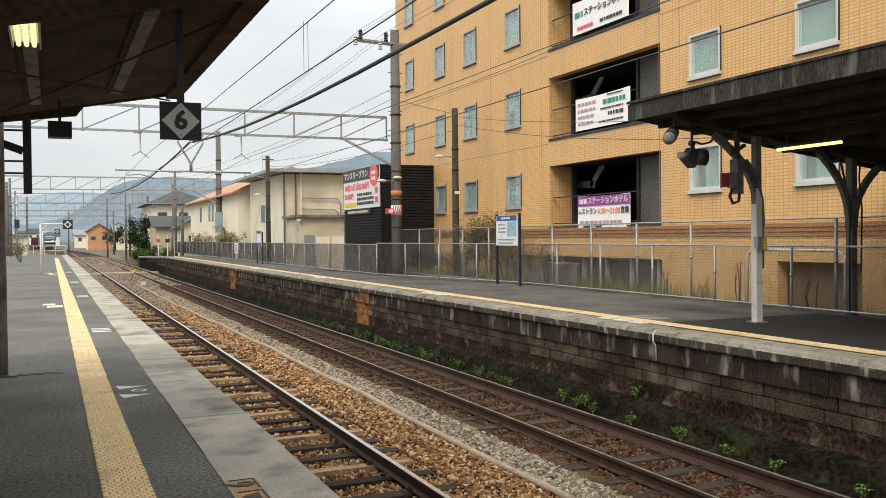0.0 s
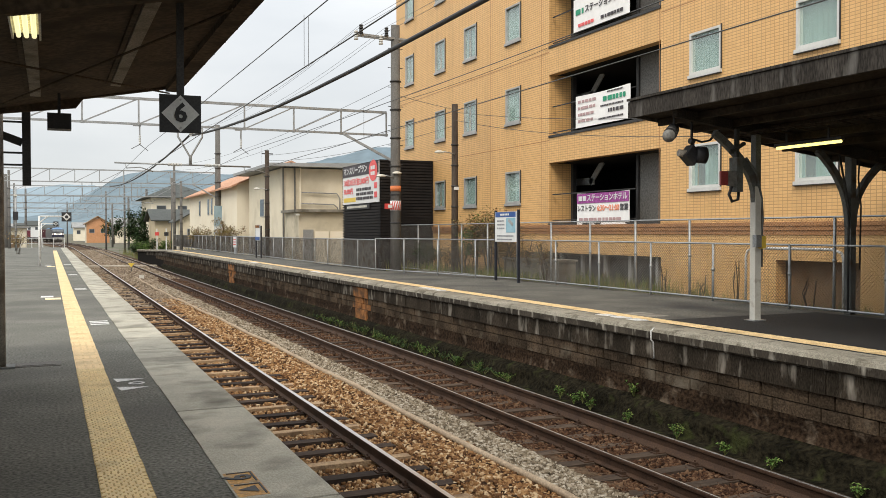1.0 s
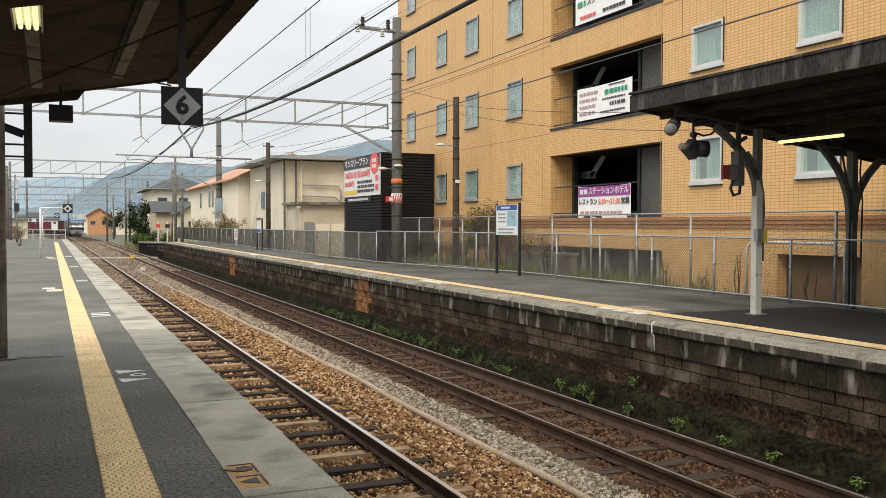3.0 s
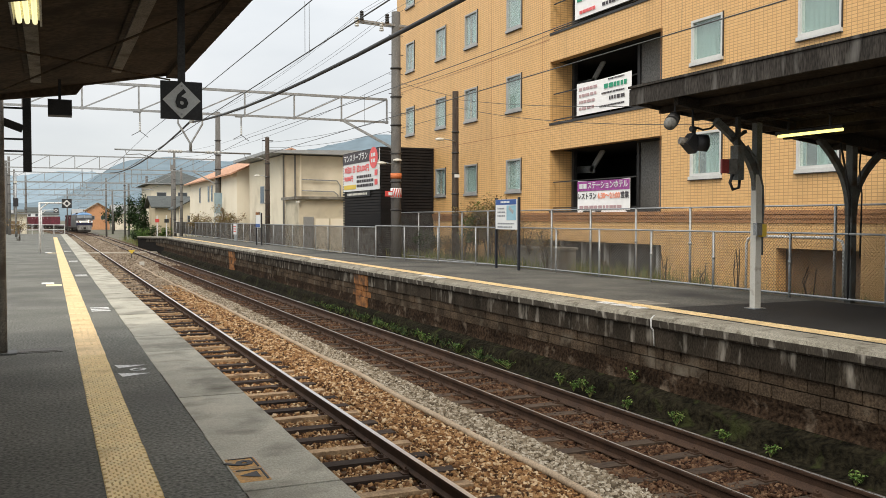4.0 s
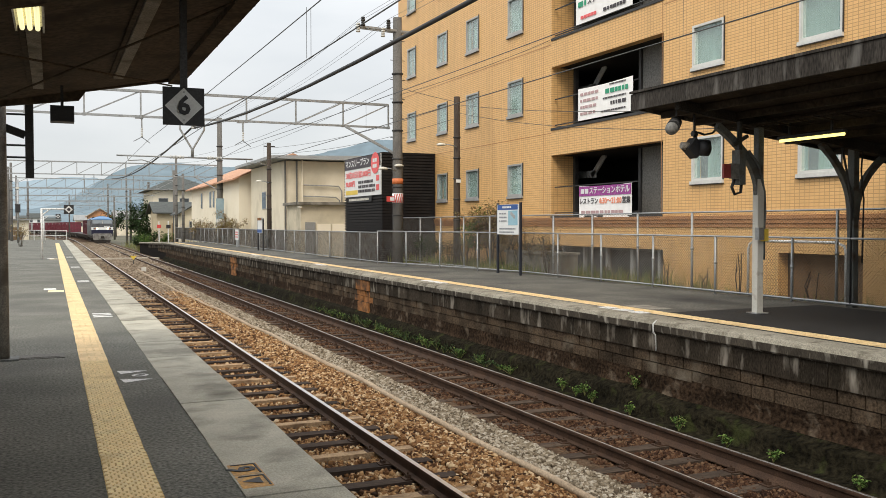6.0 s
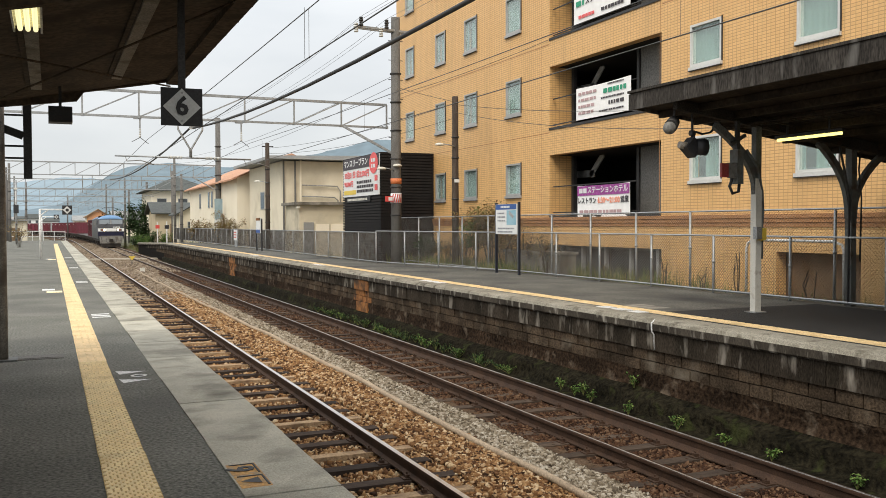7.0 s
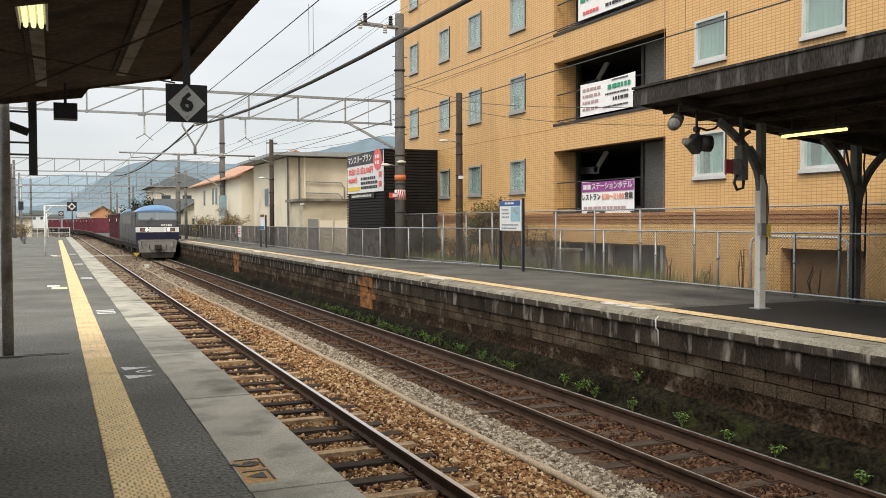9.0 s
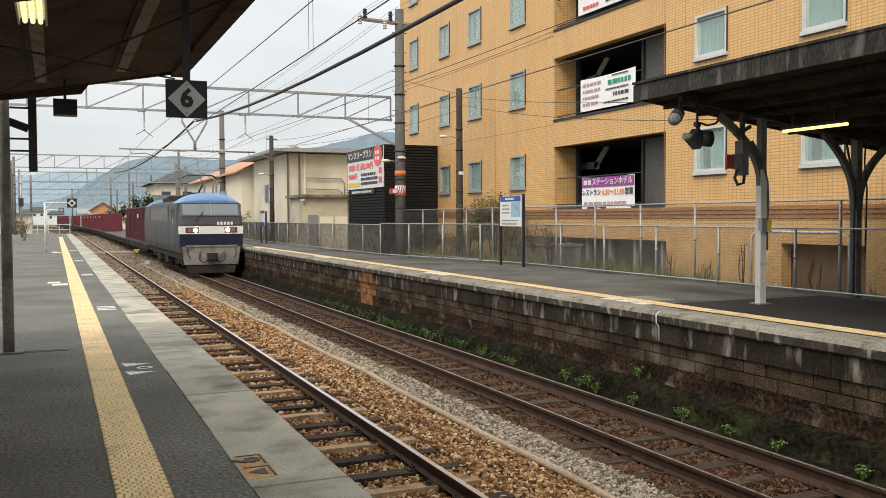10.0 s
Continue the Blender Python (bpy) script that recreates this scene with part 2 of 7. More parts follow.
def stones_material(name, ramp):
    """Each stone takes its own colour out of the ramp."""
    m, nt, p = nodes_of(name)
    n, l = nt.nodes, nt.links
    g = n.new("ShaderNodeNewGeometry")
    r = n.new("ShaderNodeValToRGB")
    r.color_ramp.interpolation = "LINEAR"
    els = r.color_ramp.elements
    while len(els) < len(ramp):
        els.new(.5)
    for i, c in enumerate(ramp):
        els[i].position, els[i].color = i / (len(ramp) - 1), (*c, 1)
    l.new(g.outputs["Random Per Island"], r.inputs[0])
    nz = n.new("ShaderNodeTexNoise")
    nz.inputs["Scale"].default_value, nz.inputs["Detail"].default_value = 45, 3
    l.new(g.outputs["Position"], nz.inputs["Vector"])
    mr = n.new("ShaderNodeMapRange")
    mr.inputs["To Min"].default_value, mr.inputs["To Max"].default_value = .55, 1.45
    l.new(nz.outputs["Fac"], mr.inputs["Value"])
    sc = n.new("ShaderNodeVectorMath")
    sc.operation = "SCALE"
    l.new(r.outputs[0], sc.inputs[0])
    l.new(mr.outputs[0], sc.inputs["Scale"])
    l.new(sc.outputs[0], p.inputs["Base Color"])
    p.inputs["Roughness"].default_value = .9
    p.inputs["Specular IOR Level"].default_value = .12
    return m


def glass(name, tint, rough=.03):
    m, nt, p = nodes_of(name)
    p.inputs["Base Color"].default_value = (*tint, 1)
    p.inputs["Roughness"].default_value = rough
    p.inputs["Transmission Weight"].default_value = .85
    p.inputs["IOR"].default_value = 1.45
    return m


HOTEL = tile_wall("hotel_tile", (.74, .445, .18), (.80, .495, .205), (.50, .285, .112), .140, .0757, 0.0, .0085)
BELT = surface("belt_tile", (.36, .17, .07), (.44, .215, .085), 2, .6, bump=.1, fine=40)
COPING_DIRTY = surface("stained_coping", (.22, .20, .155), (.31, .285, .23), 1.2, .9, bump=.4, fine=50, vary=.08, stain=(.09, .076, .055), stain_scale=4.2, stain_low=.52, stain_high=.70)
# Band and block colours lowered for contact shade; pale stains are leaching.
BAND = surface("stained_shaded_band", (.022, .018, .013), (.055, .044, .033), 1.5, .92, bump=.4, fine=45, stretch=(1, 1.5, .45), fine_amount=.5, vary=.25, stain=(.30, .27, .225), stain_scale=3.4, stain_low=.54, stain_high=.74)
WALLBRICK = surface("dirty_shaded_block", (.036, .0265, .018), (.088, .063, .042), 1.5, .92, bump=.8, fine=34, fine_amount=.5, depth=.02, vary=.3, stain=(.17, .145, .11), stain_scale=2.4, stain_low=.57, stain_high=.76)
# Render and footing: dirt and moss, darkened further for contact shade.
WALLPLASTER = surface("dirty_shaded_render", (.016, .0105, .0065), (.046, .029, .018), 1.2, .95, bump=1, fine=16, depth=.04, fine_amount=.7, stain=(.13, .10, .072), stain_scale=3.5, stain_low=.57, stain_high=.72)
FOOTING = surface("mossy_shaded_footing", (.008, .007, .004), (.020, .017, .010), 2, .95, bump=1, fine=14, depth=.05, fine_amount=.7, stain=(.034, .038, .014), stain_scale=3.0, stain_low=.56, stain_high=.70)
MORTAR = surface("dark_joint", (.008, .007, .006), (.015, .012, .01), 4, .95, bump=.2)
ORANGE = surface("rust_orange_stain", (.20, .085, .03), (.36, .16, .055), 4, .9, bump=.3, fine=40, stain=(.06, .036, .022), stain_scale=2.6, stain_low=.45, stain_high=.62)
SLEEPER = surface("dark_timber", (.028, .02, .016), (.055, .038, .028), 3, .9, bump=.6, fine=30, stretch=(.3, 2, 2), vary=.3)
SLEEPER_DUSTY = surface("dusty_dark_timber", (.052, .036, .026), (.085, .060, .042), 3, .95, bump=.6, fine=30, stretch=(.3, 2, 2), vary=.25)
SLEEPER_TAN = surface("dusty_timber", (.33, .22, .125), (.42, .30, .18), 3, .95, bump=.4, fine=40, vary=.12, stain=(.16, .10, .06), stain_scale=3)
CROSSING_TIMBER = surface("crossing_timber", (.42, .36, .28), (.52, .46, .37), 3, .9, bump=.3, fine=40, vary=.1)
HOSE = surface("tan_conduit", (.33, .25, .17), (.42, .33, .23), 2, .8, bump=.1, fine=40)
STONE_BROWN = stones_material("brown_stone", [(.03, .016, .009), (.13, .062, .027), (.25, .13, .055), (.37, .22, .10), (.60, .46, .29)])
STONE_GREY = stones_material("grey_stone", [(.07, .053, .035), (.20, .16, .11), (.31, .26, .19), (.46, .41, .33)])
STONE_DUSTY = stones_material("dusty_stone", [(.10, .07, .048), (.19, .145, .10), (.27, .21, .15), (.36, .30, .23)])
STONE_RED = stones_material("red_stone", [(.016, .008, .005), (.052, .025, .014), (.092, .047, .025), (.16, .098, .058)])
WHITE_FRAME = surface("white_aluminium", (.58, .58, .55), (.66, .66, .63), 3, .4, bump=0, fine=20, fine_amount=.05)
GREY_FRAME = surface("grey_aluminium", (.33, .33, .32), (.40, .40, .39), 3, .4, bump=0, fine=20, fine_amount=.05)
CURTAIN = surface("pale_curtain", (.13, .22, .20), (.30, .40, .37), 9, .9, bump=0, fine=30, stretch=(6, 6, .15), fine_amount=.2)
PANE = glass("window_glass", (.78, .9, .88))
PANEL = surface("grey_panel", (.13, .125, .115), (.17, .165, .15), 1, .7, bump=.05, fine=20)
STEEL_DARK = surface("dark_steel", (.035, .034, .034), (.06, .058, .056), 3, .6, metal=.3, bump=.05)
INNER_GREY = surface("stair_grey", (.30, .31, .31), (.36, .37, .37), 2, .7, bump=.05)
BLACKSLAT = surface("black_slat", (.022, .02, .02), (.035, .032, .03), 2, .55, bump=.05, fine=30)
CREAM = surface("cream_render", (.72, .65, .50), (.79, .72, .57), .6, .85, bump=.1, fine=30, stain=(.48, .42, .31), stain_scale=.5, stain_low=.5, stain_high=.8, fine_amount=.08)
TAN_RENDER = surface("tan_render", (.50, .42, .28), (.58, .49, .34), .6, .9, bump=.1, fine=30, stain=(.34, .29, .2), stain_scale=.5, fine_amount=.08)
SHED_RENDER = surface("weathered_cream_render", (.56, .50, .37), (.66, .59, .45), .8, .9, bump=.15, fine=30, stain=(.34, .30, .22), stain_scale=.9, stain_low=.5, stain_high=.75, fine_amount=.1)
CREAM2 = surface("pale_render", (.80, .72, .56), (.85, .78, .63), .6, .85, bump=.1, fine=30, fine_amount=.06)
ROOFGREY = surface("roof_grey", (.22, .22, .21), (.30, .30, .29), 1, .7, bump=.1, fine=20)
ROOFORANGE = surface("roof_orange", (.46, .25, .155), (.54, .31, .20), 2, .8, bump=.3, fine=10)
ROOFDARKTILE = surface("roof_dark_tile", (.040, .045, .040), (.068, .074, .066), 2, .7, bump=.3, fine=8)
ORANGE_WALL = surface("orange_wall", (.55, .28, .14), (.60, .32, .17), 1, .85, bump=.05)
TIMBER_WALL = surface("brown_wall", (.22, .15, .09), (.30, .21, .13), 1, .85, bump=.1)
CANOPY_FASCIA = surface("rusty_fascia", (.026, .022, .018), (.055, .048, .041), 2, .9, bump=.4, fine=30, stretch=(1, 1.5, .35), stain=(.17, .16, .145), stain_scale=3.0, stain_low=.55, stain_high=.74, fine_amount=.6)
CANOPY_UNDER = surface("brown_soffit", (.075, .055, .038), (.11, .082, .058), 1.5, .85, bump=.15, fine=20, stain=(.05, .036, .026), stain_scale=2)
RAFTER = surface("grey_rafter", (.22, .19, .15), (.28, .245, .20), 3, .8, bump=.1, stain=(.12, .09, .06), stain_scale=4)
# Far canopy underside: brown soffit darkened for the shade below the roof.
SHADED_UNDER = surface("shaded_soffit", (.030, .022, .015), (.055, .041, .028), 1.5, .85, bump=.15, fine=20, stain=(.018, .013, .01), stain_scale=2)
POST_WHITE = surface("cream_post_paint", (.58, .56, .50), (.66, .64, .58), 3, .6, bump=.05, fine_amount=.08, stain=(.35, .3, .24), stain_scale=6, stain_low=.58, stain_high=.75)
POST_DARK = surface("grey_green_post", (.09, .095, .09), (.14, .145, .135), 3, .65, bump=.1, stain=(.07, .05, .035), stain_scale=5)
BLACK = surface("black_paint", (.015, .015, .016), (.028, .028, .03), 4, .6, bump=.05)
SIGN_WHITE = surface("sign_white", (.70, .71, .70), (.76, .77, .76), 3, .5, bump=0, fine_amount=.04)
SIGN_GREY = surface("sign_grey", (.56, .57, .56), (.64, .65, .64), 4, .6, bump=0, fine_amount=.08)
SIGN_BLUE = surface("sign_blue", (.025, .085, .28), (.035, .10, .33), 3, .5, bump=0, fine_amount=.05)
SIGN_CYAN = surface("sign_cyan", (.16, .36, .47), (.33, .52, .60), 1.5, .5, bump=0, fine_amount=.1)
POSTER_BLUE = surface("faded_poster", (.20, .30, .35), (.36, .44, .47), 1.5, .6, bump=0, fine_amount=.15)
SIGN_RED = surface("sign_red", (.55, .05, .04), (.62, .07, .06), 3, .5, bump=0, fine_amount=.05)
SIGN_YELLOW = surface("sign_yellow", (.70, .50, .06), (.76, .55, .08), 3, .5, bump=0, fine_amount=.05)
PURPLE = surface("banner_purple", (.31, .06, .27), (.37, .085, .32), 2, .7, bump=.1, fine=15)
PINK_TEXT = surface("banner_red_ink", (.75, .12, .12), (.8, .16, .16), 2, .7, bump=0)
ORANGE_INK = surface("banner_orange_ink", (.85, .28, .16), (.88, .33, .2), 2, .7, bump=0)
GREEN_INK = surface("banner_green_ink", (.03, .30, .17), (.05, .35, .2), 2, .7, bump=0)
INK = surface("banner_dark_ink", (.05, .045, .05), (.08, .07, .08), 2, .7, bump=0)
FADED_INK = surface("banner_faded_ink", (.45, .30, .30), (.52, .36, .36), 2, .7, bump=0)
BANNER = surface("banner_cloth", (.90, .89, .87), (.95, .94, .92), 1.2, .8, bump=0, fine=6, fine_amount=.04)
RUBBER = surface("cable_rubber", (.02, .02, .02), (.035, .034, .034), 6, .6, bump=.05)
NETTING = surface("dull_netting_wire", (.12, .115, .105), (.19, .18, .165), 5, .7, metal=.3, bump=0, stain=(.09, .06, .04), stain_scale=3)
STAINED_CONCRETE = surface("stained_concrete", (.20, .185, .155), (.31, .29, .245), 1.6, .9, bump=.3, fine=50, stretch=(1, 1, .4), stain=(.09, .08, .06), stain_scale=1.8, stain_low=.48, stain_high=.7)
WIRE = surface("weathered_wire", (.06, .06, .06), (.10, .10, .095), 6, .6, metal=.3, bump=0)
INSULATOR = surface("white_porcelain", (.55, .55, .52), (.64, .64, .6), 5, .3, bump=0)
TUBE_ON = glow("fluorescent_tube", (1.0, .85, .25), 2.0)
TUBE_PALE = glow("pale_fluorescent_tube", (1.0, .92, .52), .95)
LAMP_CREAM = surface("lamp_housing", (.60, .58, .50), (.66, .64, .56), 4, .5, bump=0)
LEAF = stones_material("green_leaf", [(.035, .075, .015), (.07, .13, .03), (.11, .18, .045), (.17, .22, .06)])
LEAF_DARK = stones_material("dark_leaf", [(.018, .035, .012), (.03, .055, .02), (.045, .075, .028), (.06, .09, .035)])
LEAF_DRY = stones_material("dry_leaf", [(.16, .09, .04), (.24, .15, .07), (.22, .19, .07), (.30, .24, .12)])
GRASS = stones_material("grass_blade", [(.07, .12, .025), (.13, .17, .05), (.22, .22, .08), (.33, .28, .14)])
BARK = surface("bark", (.07, .05, .035), (.12, .09, .06), 6, .95, bump=.6, fine=30)
# Both hills are tinted blue: distance haze is put into their colour.
HILL = surface("hazed_wooded_hill", (.135, .185, .215), (.17, .22, .25), .004, 1.0, bump=0, fine=.03, fine_amount=.12)
HILL_FAR = surface("hazed_far_hill", (.22, .285, .33), (.255, .32, .36), .003, 1.0, bump=0, fine=.02, fine_amount=.06)

for _dull in (WALLPLASTER, FOOTING, WALLBRICK, BALLAST, BAND, ROOFDARK, CANOPY_UNDER, MORTAR, BLACKSLAT):
    _dull.node_tree.nodes["Principled BSDF"].inputs["Specular IOR Level"].default_value = .06
ASPHALT.node_tree.nodes["Principled BSDF"].inputs["Specular IOR Level"].default_value = .05
# Tile base between the dots: groove shade in the colour, plus stains.
TACTILE_GROOVE_SHADE = surface("tactile_groove_shade", (.54, .38, .16), (.64, .46, .20), 4, .75, bump=.2, fine=60, vary=.06, stain=(.25, .17, .08), stain_scale=3, stain_low=.5, stain_high=.8, fine_amount=.2)
# Coping sides: base darkened for side shade, with pale leach streaks.
COPING_FACE = surface("shaded_coping_face", (.034, .028, .021), (.075, .063, .049), 1.5, .92, bump=.4, fine=45, stretch=(1, 1.4, .5), vary=.15, stain=(.34, .315, .265), stain_scale=4.2, stain_low=.54, stain_high=.68)
DARK_ASPHALT = surface("dark_asphalt", (.022, .022, .022), (.034, .033, .032), 1.2, .85, bump=.5, fine=140)
POLE_DARK = surface("dark_pole_timber", (.05, .038, .03), (.085, .066, .052), 3, .9, bump=.4, fine=30, stretch=(2, 2, .2))
POST_NAVY = surface("navy_post", (.007, .009, .016), (.012, .015, .025), 3, .5, bump=0)
TEXT_GREY = surface("printed_grey_text", (.22, .23, .25), (.3, .31, .33), 3, .6, bump=0)
POST_BROWN = surface("grey_brown_post", (.19, .17, .14), (.27, .245, .205), 3, .55, bump=.1, stain=(.11, .09, .07), stain_scale=5)
TACTILE_WORN = surface("worn_tactile", (.72, .52, .26), (.79, .58, .31), 3, .7, bump=.15, fine=70, vary=.07, stain=(.42, .29, .13), stain_scale=2.2, stain_low=.52, stain_high=.8, fine_amount=.14)
TACTILE_OLD = surface("faded_tactile", (.70, .53, .28), (.78, .60, .34), 3, .7, bump=.15, fine=60, vary=.1, stain=(.38, .28, .14), stain_scale=2.4, stain_low=.52, stain_high=.8, fine_amount=.2)

def plain_box(*q):
    bm = B()
    box(bm, *q)
    return bm


# ---- lettering ----
def lettering(text, size, material, parent, m, width=None, bold=0.0, name="lettering"):
    """Raised lettering with its centre at m; x runs along the line."""
    cu = bpy.data.curves.new(name, "FONT")
    cu.body, cu.size, cu.extrude, cu.offset = text, size, .002, bold
    cu.align_x, cu.align_y = "CENTER", "CENTER"
    cu.resolution_u = 2
    cu.materials.append(material)
    ob = new(name, cu)
    ob.parent = parent
    ob.matrix_basis = m
    return ob



# ---- ground, tracks and platforms ----
def build_ground():
    bm = B()
    box(bm, -1500, 2600, -80, 4500, -1.95, -1.5)
    thing("ground", bm, GROUND, "bare soil and gravel ground beside the railway", "ground", kind="structure")


YS = [-12, 0, 20, 40, 60, 80, 100, 125, 150, 160, 170, 185, 200, 215, 230, 245, 260, 280, 300, 330]
STATIONS = [(y, bend(y), 0) for y in YS]


def build_tracks():
    bm = B()
    loft(bm, [(1.2, -1.385), (4.1, -1.385), (4.45, -1.34), (5.9, -1.32), (6.1, -1.35), (7.5, -1.35), (7.8, -1.36), (8.7, -1.36), (8.7, -1.6), (1.2, -1.6)], STATIONS)
    thing("ballast", bm, BALLAST, "brown crushed stone ballast under both tracks", "ballast", kind="structure")
    for tc, label in ((T1, "near railway track on dark timber sleepers"), (T2, "second railway track bedded in red-brown ballast")):
        track = thing("railway_track", None, None, label, "railway track", kind="structure")
        for sx in (-.5335, .5335):
            c = tc + sx + (.03 if tc == T2 and sx > 0 else 0)
            up = .042 if tc == T2 and sx > 0 else 0.0
            prof = [(-.032, 0), (.032, 0), (.034, -.012), (.033, -.036), (.009, -.05), (.008, -.125), (.062, -.142), (.064, -.155), (-.064, -.155), (-.062, -.142), (-.008, -.125), (-.009, -.05), (-.033, -.036), (-.034, -.012)]
            bm = B()
            loft(bm, [(c + x, ZR + z + (up if z > -.14 else 0)) for x, z in prof], STATIONS)
            rail = part("rail", bm, RUST, track)
            bm = B()
            w = .030 if tc == T1 else .016 if sx > 0 else .009
            loft(bm, [(c - w, ZR + up + .0005), (c + w, ZR + up + .0005), (c + w - .001, ZR + up + .003), (c - w + .001, ZR + up + .003)], STATIONS)
            part("running_surface", bm, RAILTOP, rail, "wheel-polished bright steel")
        bm = B()
        box(bm, -1.05, 1.05, -.1, .1, -.14, 0)
        soften(bm, .012)
        dark = finish(bm, "sleeper", SLEEPER if tc == T1 else SLEEPER_DUSTY)
        bm = B()
        box(bm, -1.02, 1.0, -.085, .085, -.14, .012)
        soften(bm, .02)
        tan = finish(bm, "sleeper", SLEEPER_TAN)
        bm = B()
        for sx in (-.5335, .5335):
            box(bm, sx - .16, sx + .16, -.07, .07, 0, .014)
            for k in (-.1, .1):
                box(bm, sx + k - .025, sx + k + .025, -.035, .035, .014, .05)
                tube(bm, (sx + k, 0, .05), (sx + k, 0, .075), .012, n=6)
        chair = finish(bm, "rail_chair", RUST)
        i = 0
        y = -8.064
        while y < 100:
            sink = 0 if tc == T1 else .012
            s = part("sleeper", (tan if i % 3 == 2 and tc == T1 else dark), None, track, m=pose(tc + random.uniform(-.04, .04), y + random.uniform(-.03, .03), ZR - .168 + sink + random.uniform(-.008, .004), 0, 0, random.uniform(-.8, .8)))
            if y < 45:
                part("rail_chair", chair, None, s, m=pose(0, 0, .001))
            i += 1
            y += .648
    bm = B()
    pts = []
    y = 3.0
    while y < 60:
        pts.append((5.03 + .13 * math.sin(y * .11 - .6) + .03 * math.sin(y * .9), y, -1.285 + .01 * math.sin(y * 1.7)))
        y += .8
    path_tube(bm, pts, .045, 8)
    thing("cable_conduit", bm, HOSE, "tan dusty cable conduit lying on the ballast", "conduit")


def stones(name, label, material, n, xr, yr, size, zf, weight=1.0, parent=None):
    """Loose stones as joined geometry; nearer ground gets more of them."""
    rng = np.random.RandomState(len(name) + n)
    v0 = np.array([(x, y, z) for z in (-.8, .8) for y in (-.8, .8) for x in (-.8, .8)])
    f0 = np.array([(0, 2, 1), (1, 2, 3), (4, 5, 6), (5, 7, 6), (0, 1, 4), (1, 5, 4), (2, 6, 3), (3, 6, 7), (0, 4, 2), (2, 4, 6), (1, 3, 5), (3, 7, 5)])
    u = rng.rand(n)
    y = yr[0] * (yr[1] / yr[0]) ** (u ** weight)
    x = xr[0] + (xr[1] - xr[0]) * rng.rand(n)
    z = np.array([zf(a, b) for a, b in zip(x, y)])
    r = size * (.55 + .8 * rng.rand(n)) * (1 + np.maximum(0, y - 15) * .012)
    ax = rng.normal(size=(n, 3))
    ax /= np.linalg.norm(ax, axis=1)[:, None]
    an = rng.rand(n) * 6.28
    K = np.zeros((n, 3, 3))
    K[:, 0, 1], K[:, 0, 2], K[:, 1, 0], K[:, 1, 2], K[:, 2, 0], K[:, 2, 1] = -ax[:, 2], ax[:, 1], ax[:, 2], -ax[:, 0], -ax[:, 1], ax[:, 0]
    R = np.eye(3) + np.sin(an)[:, None, None] * K + (1 - np.cos(an))[:, None, None] * (K @ K)
    sh = .55 + .75 * rng.rand(n, 1, 3)
    V = (v0[None] * (1 + 1.0 * (rng.rand(n, len(v0), 3) - .5))) * sh * r[:, None, None]
    V = np.einsum("nij,nkj->nki", R, V) + np.stack([x, y, z + r * .15], -1)[:, None, :]
    F = (f0[None] + (np.arange(n) * len(v0))[:, None, None]).reshape(-1, 3)
    me = bpy.data.meshes.new(name)
    me.vertices.add(n * len(v0))
    me.vertices.foreach_set("co", V.reshape(-1))
    me.loops.add(F.size)
    me.loops.foreach_set("vertex_index", F.reshape(-1).astype(np.int32))
    me.polygons.add(len(F))
    me.polygons.foreach_set("loop_start", np.arange(0, F.size, 3, dtype=np.int32))
    me.update(calc_edges=True)
    me.validate()
    me.materials.append(material)
    return tagged(new(name, me), label, "gravel", kind="stuff")


def build_stones():
    stones("ballast_stones", "loose orange-brown ballast stones between the tracks", STONE_BROWN, 36000, (3.9, 5.2), (5.5, 40), .0235, lambda x, y: -1.365 if x < 4.3 else -1.33, .9)
    stones("ballast_stones", "loose brown stones between the timber sleepers", STONE_BROWN, 30000, (1.7, 4.0), (5.5, 40), .024, lambda x, y: -1.378, .9)
    stones("gravel_strip", "pale grey gravel strip beside the conduit", STONE_GREY, 20000, (5.13, 5.75), (6, 50), .022, lambda x, y: -1.318, .9)
    stones("ballast_stones", "rust-red stones filling the second track", STONE_RED, 42000, (5.72, 7.62), (7, 60), .021, lambda x, y: -1.342 + .012 * math.sin(y * 1.9 + x), .9)


def build_far_stones():
    stones("ballast_stones", "dusty grey-brown ballast further along the line", STONE_DUSTY, 15000, (1.7, 5.75), (36, 150), .034, lambda x, y: -1.365 if x < 4.2 else -1.34, 1.0)
    stones("ballast_stones", "dusty ballast of the second track further along", STONE_DUSTY, 5000, (5.7, 7.9), (56, 150), .036, lambda x, y: -1.335, 1.0)


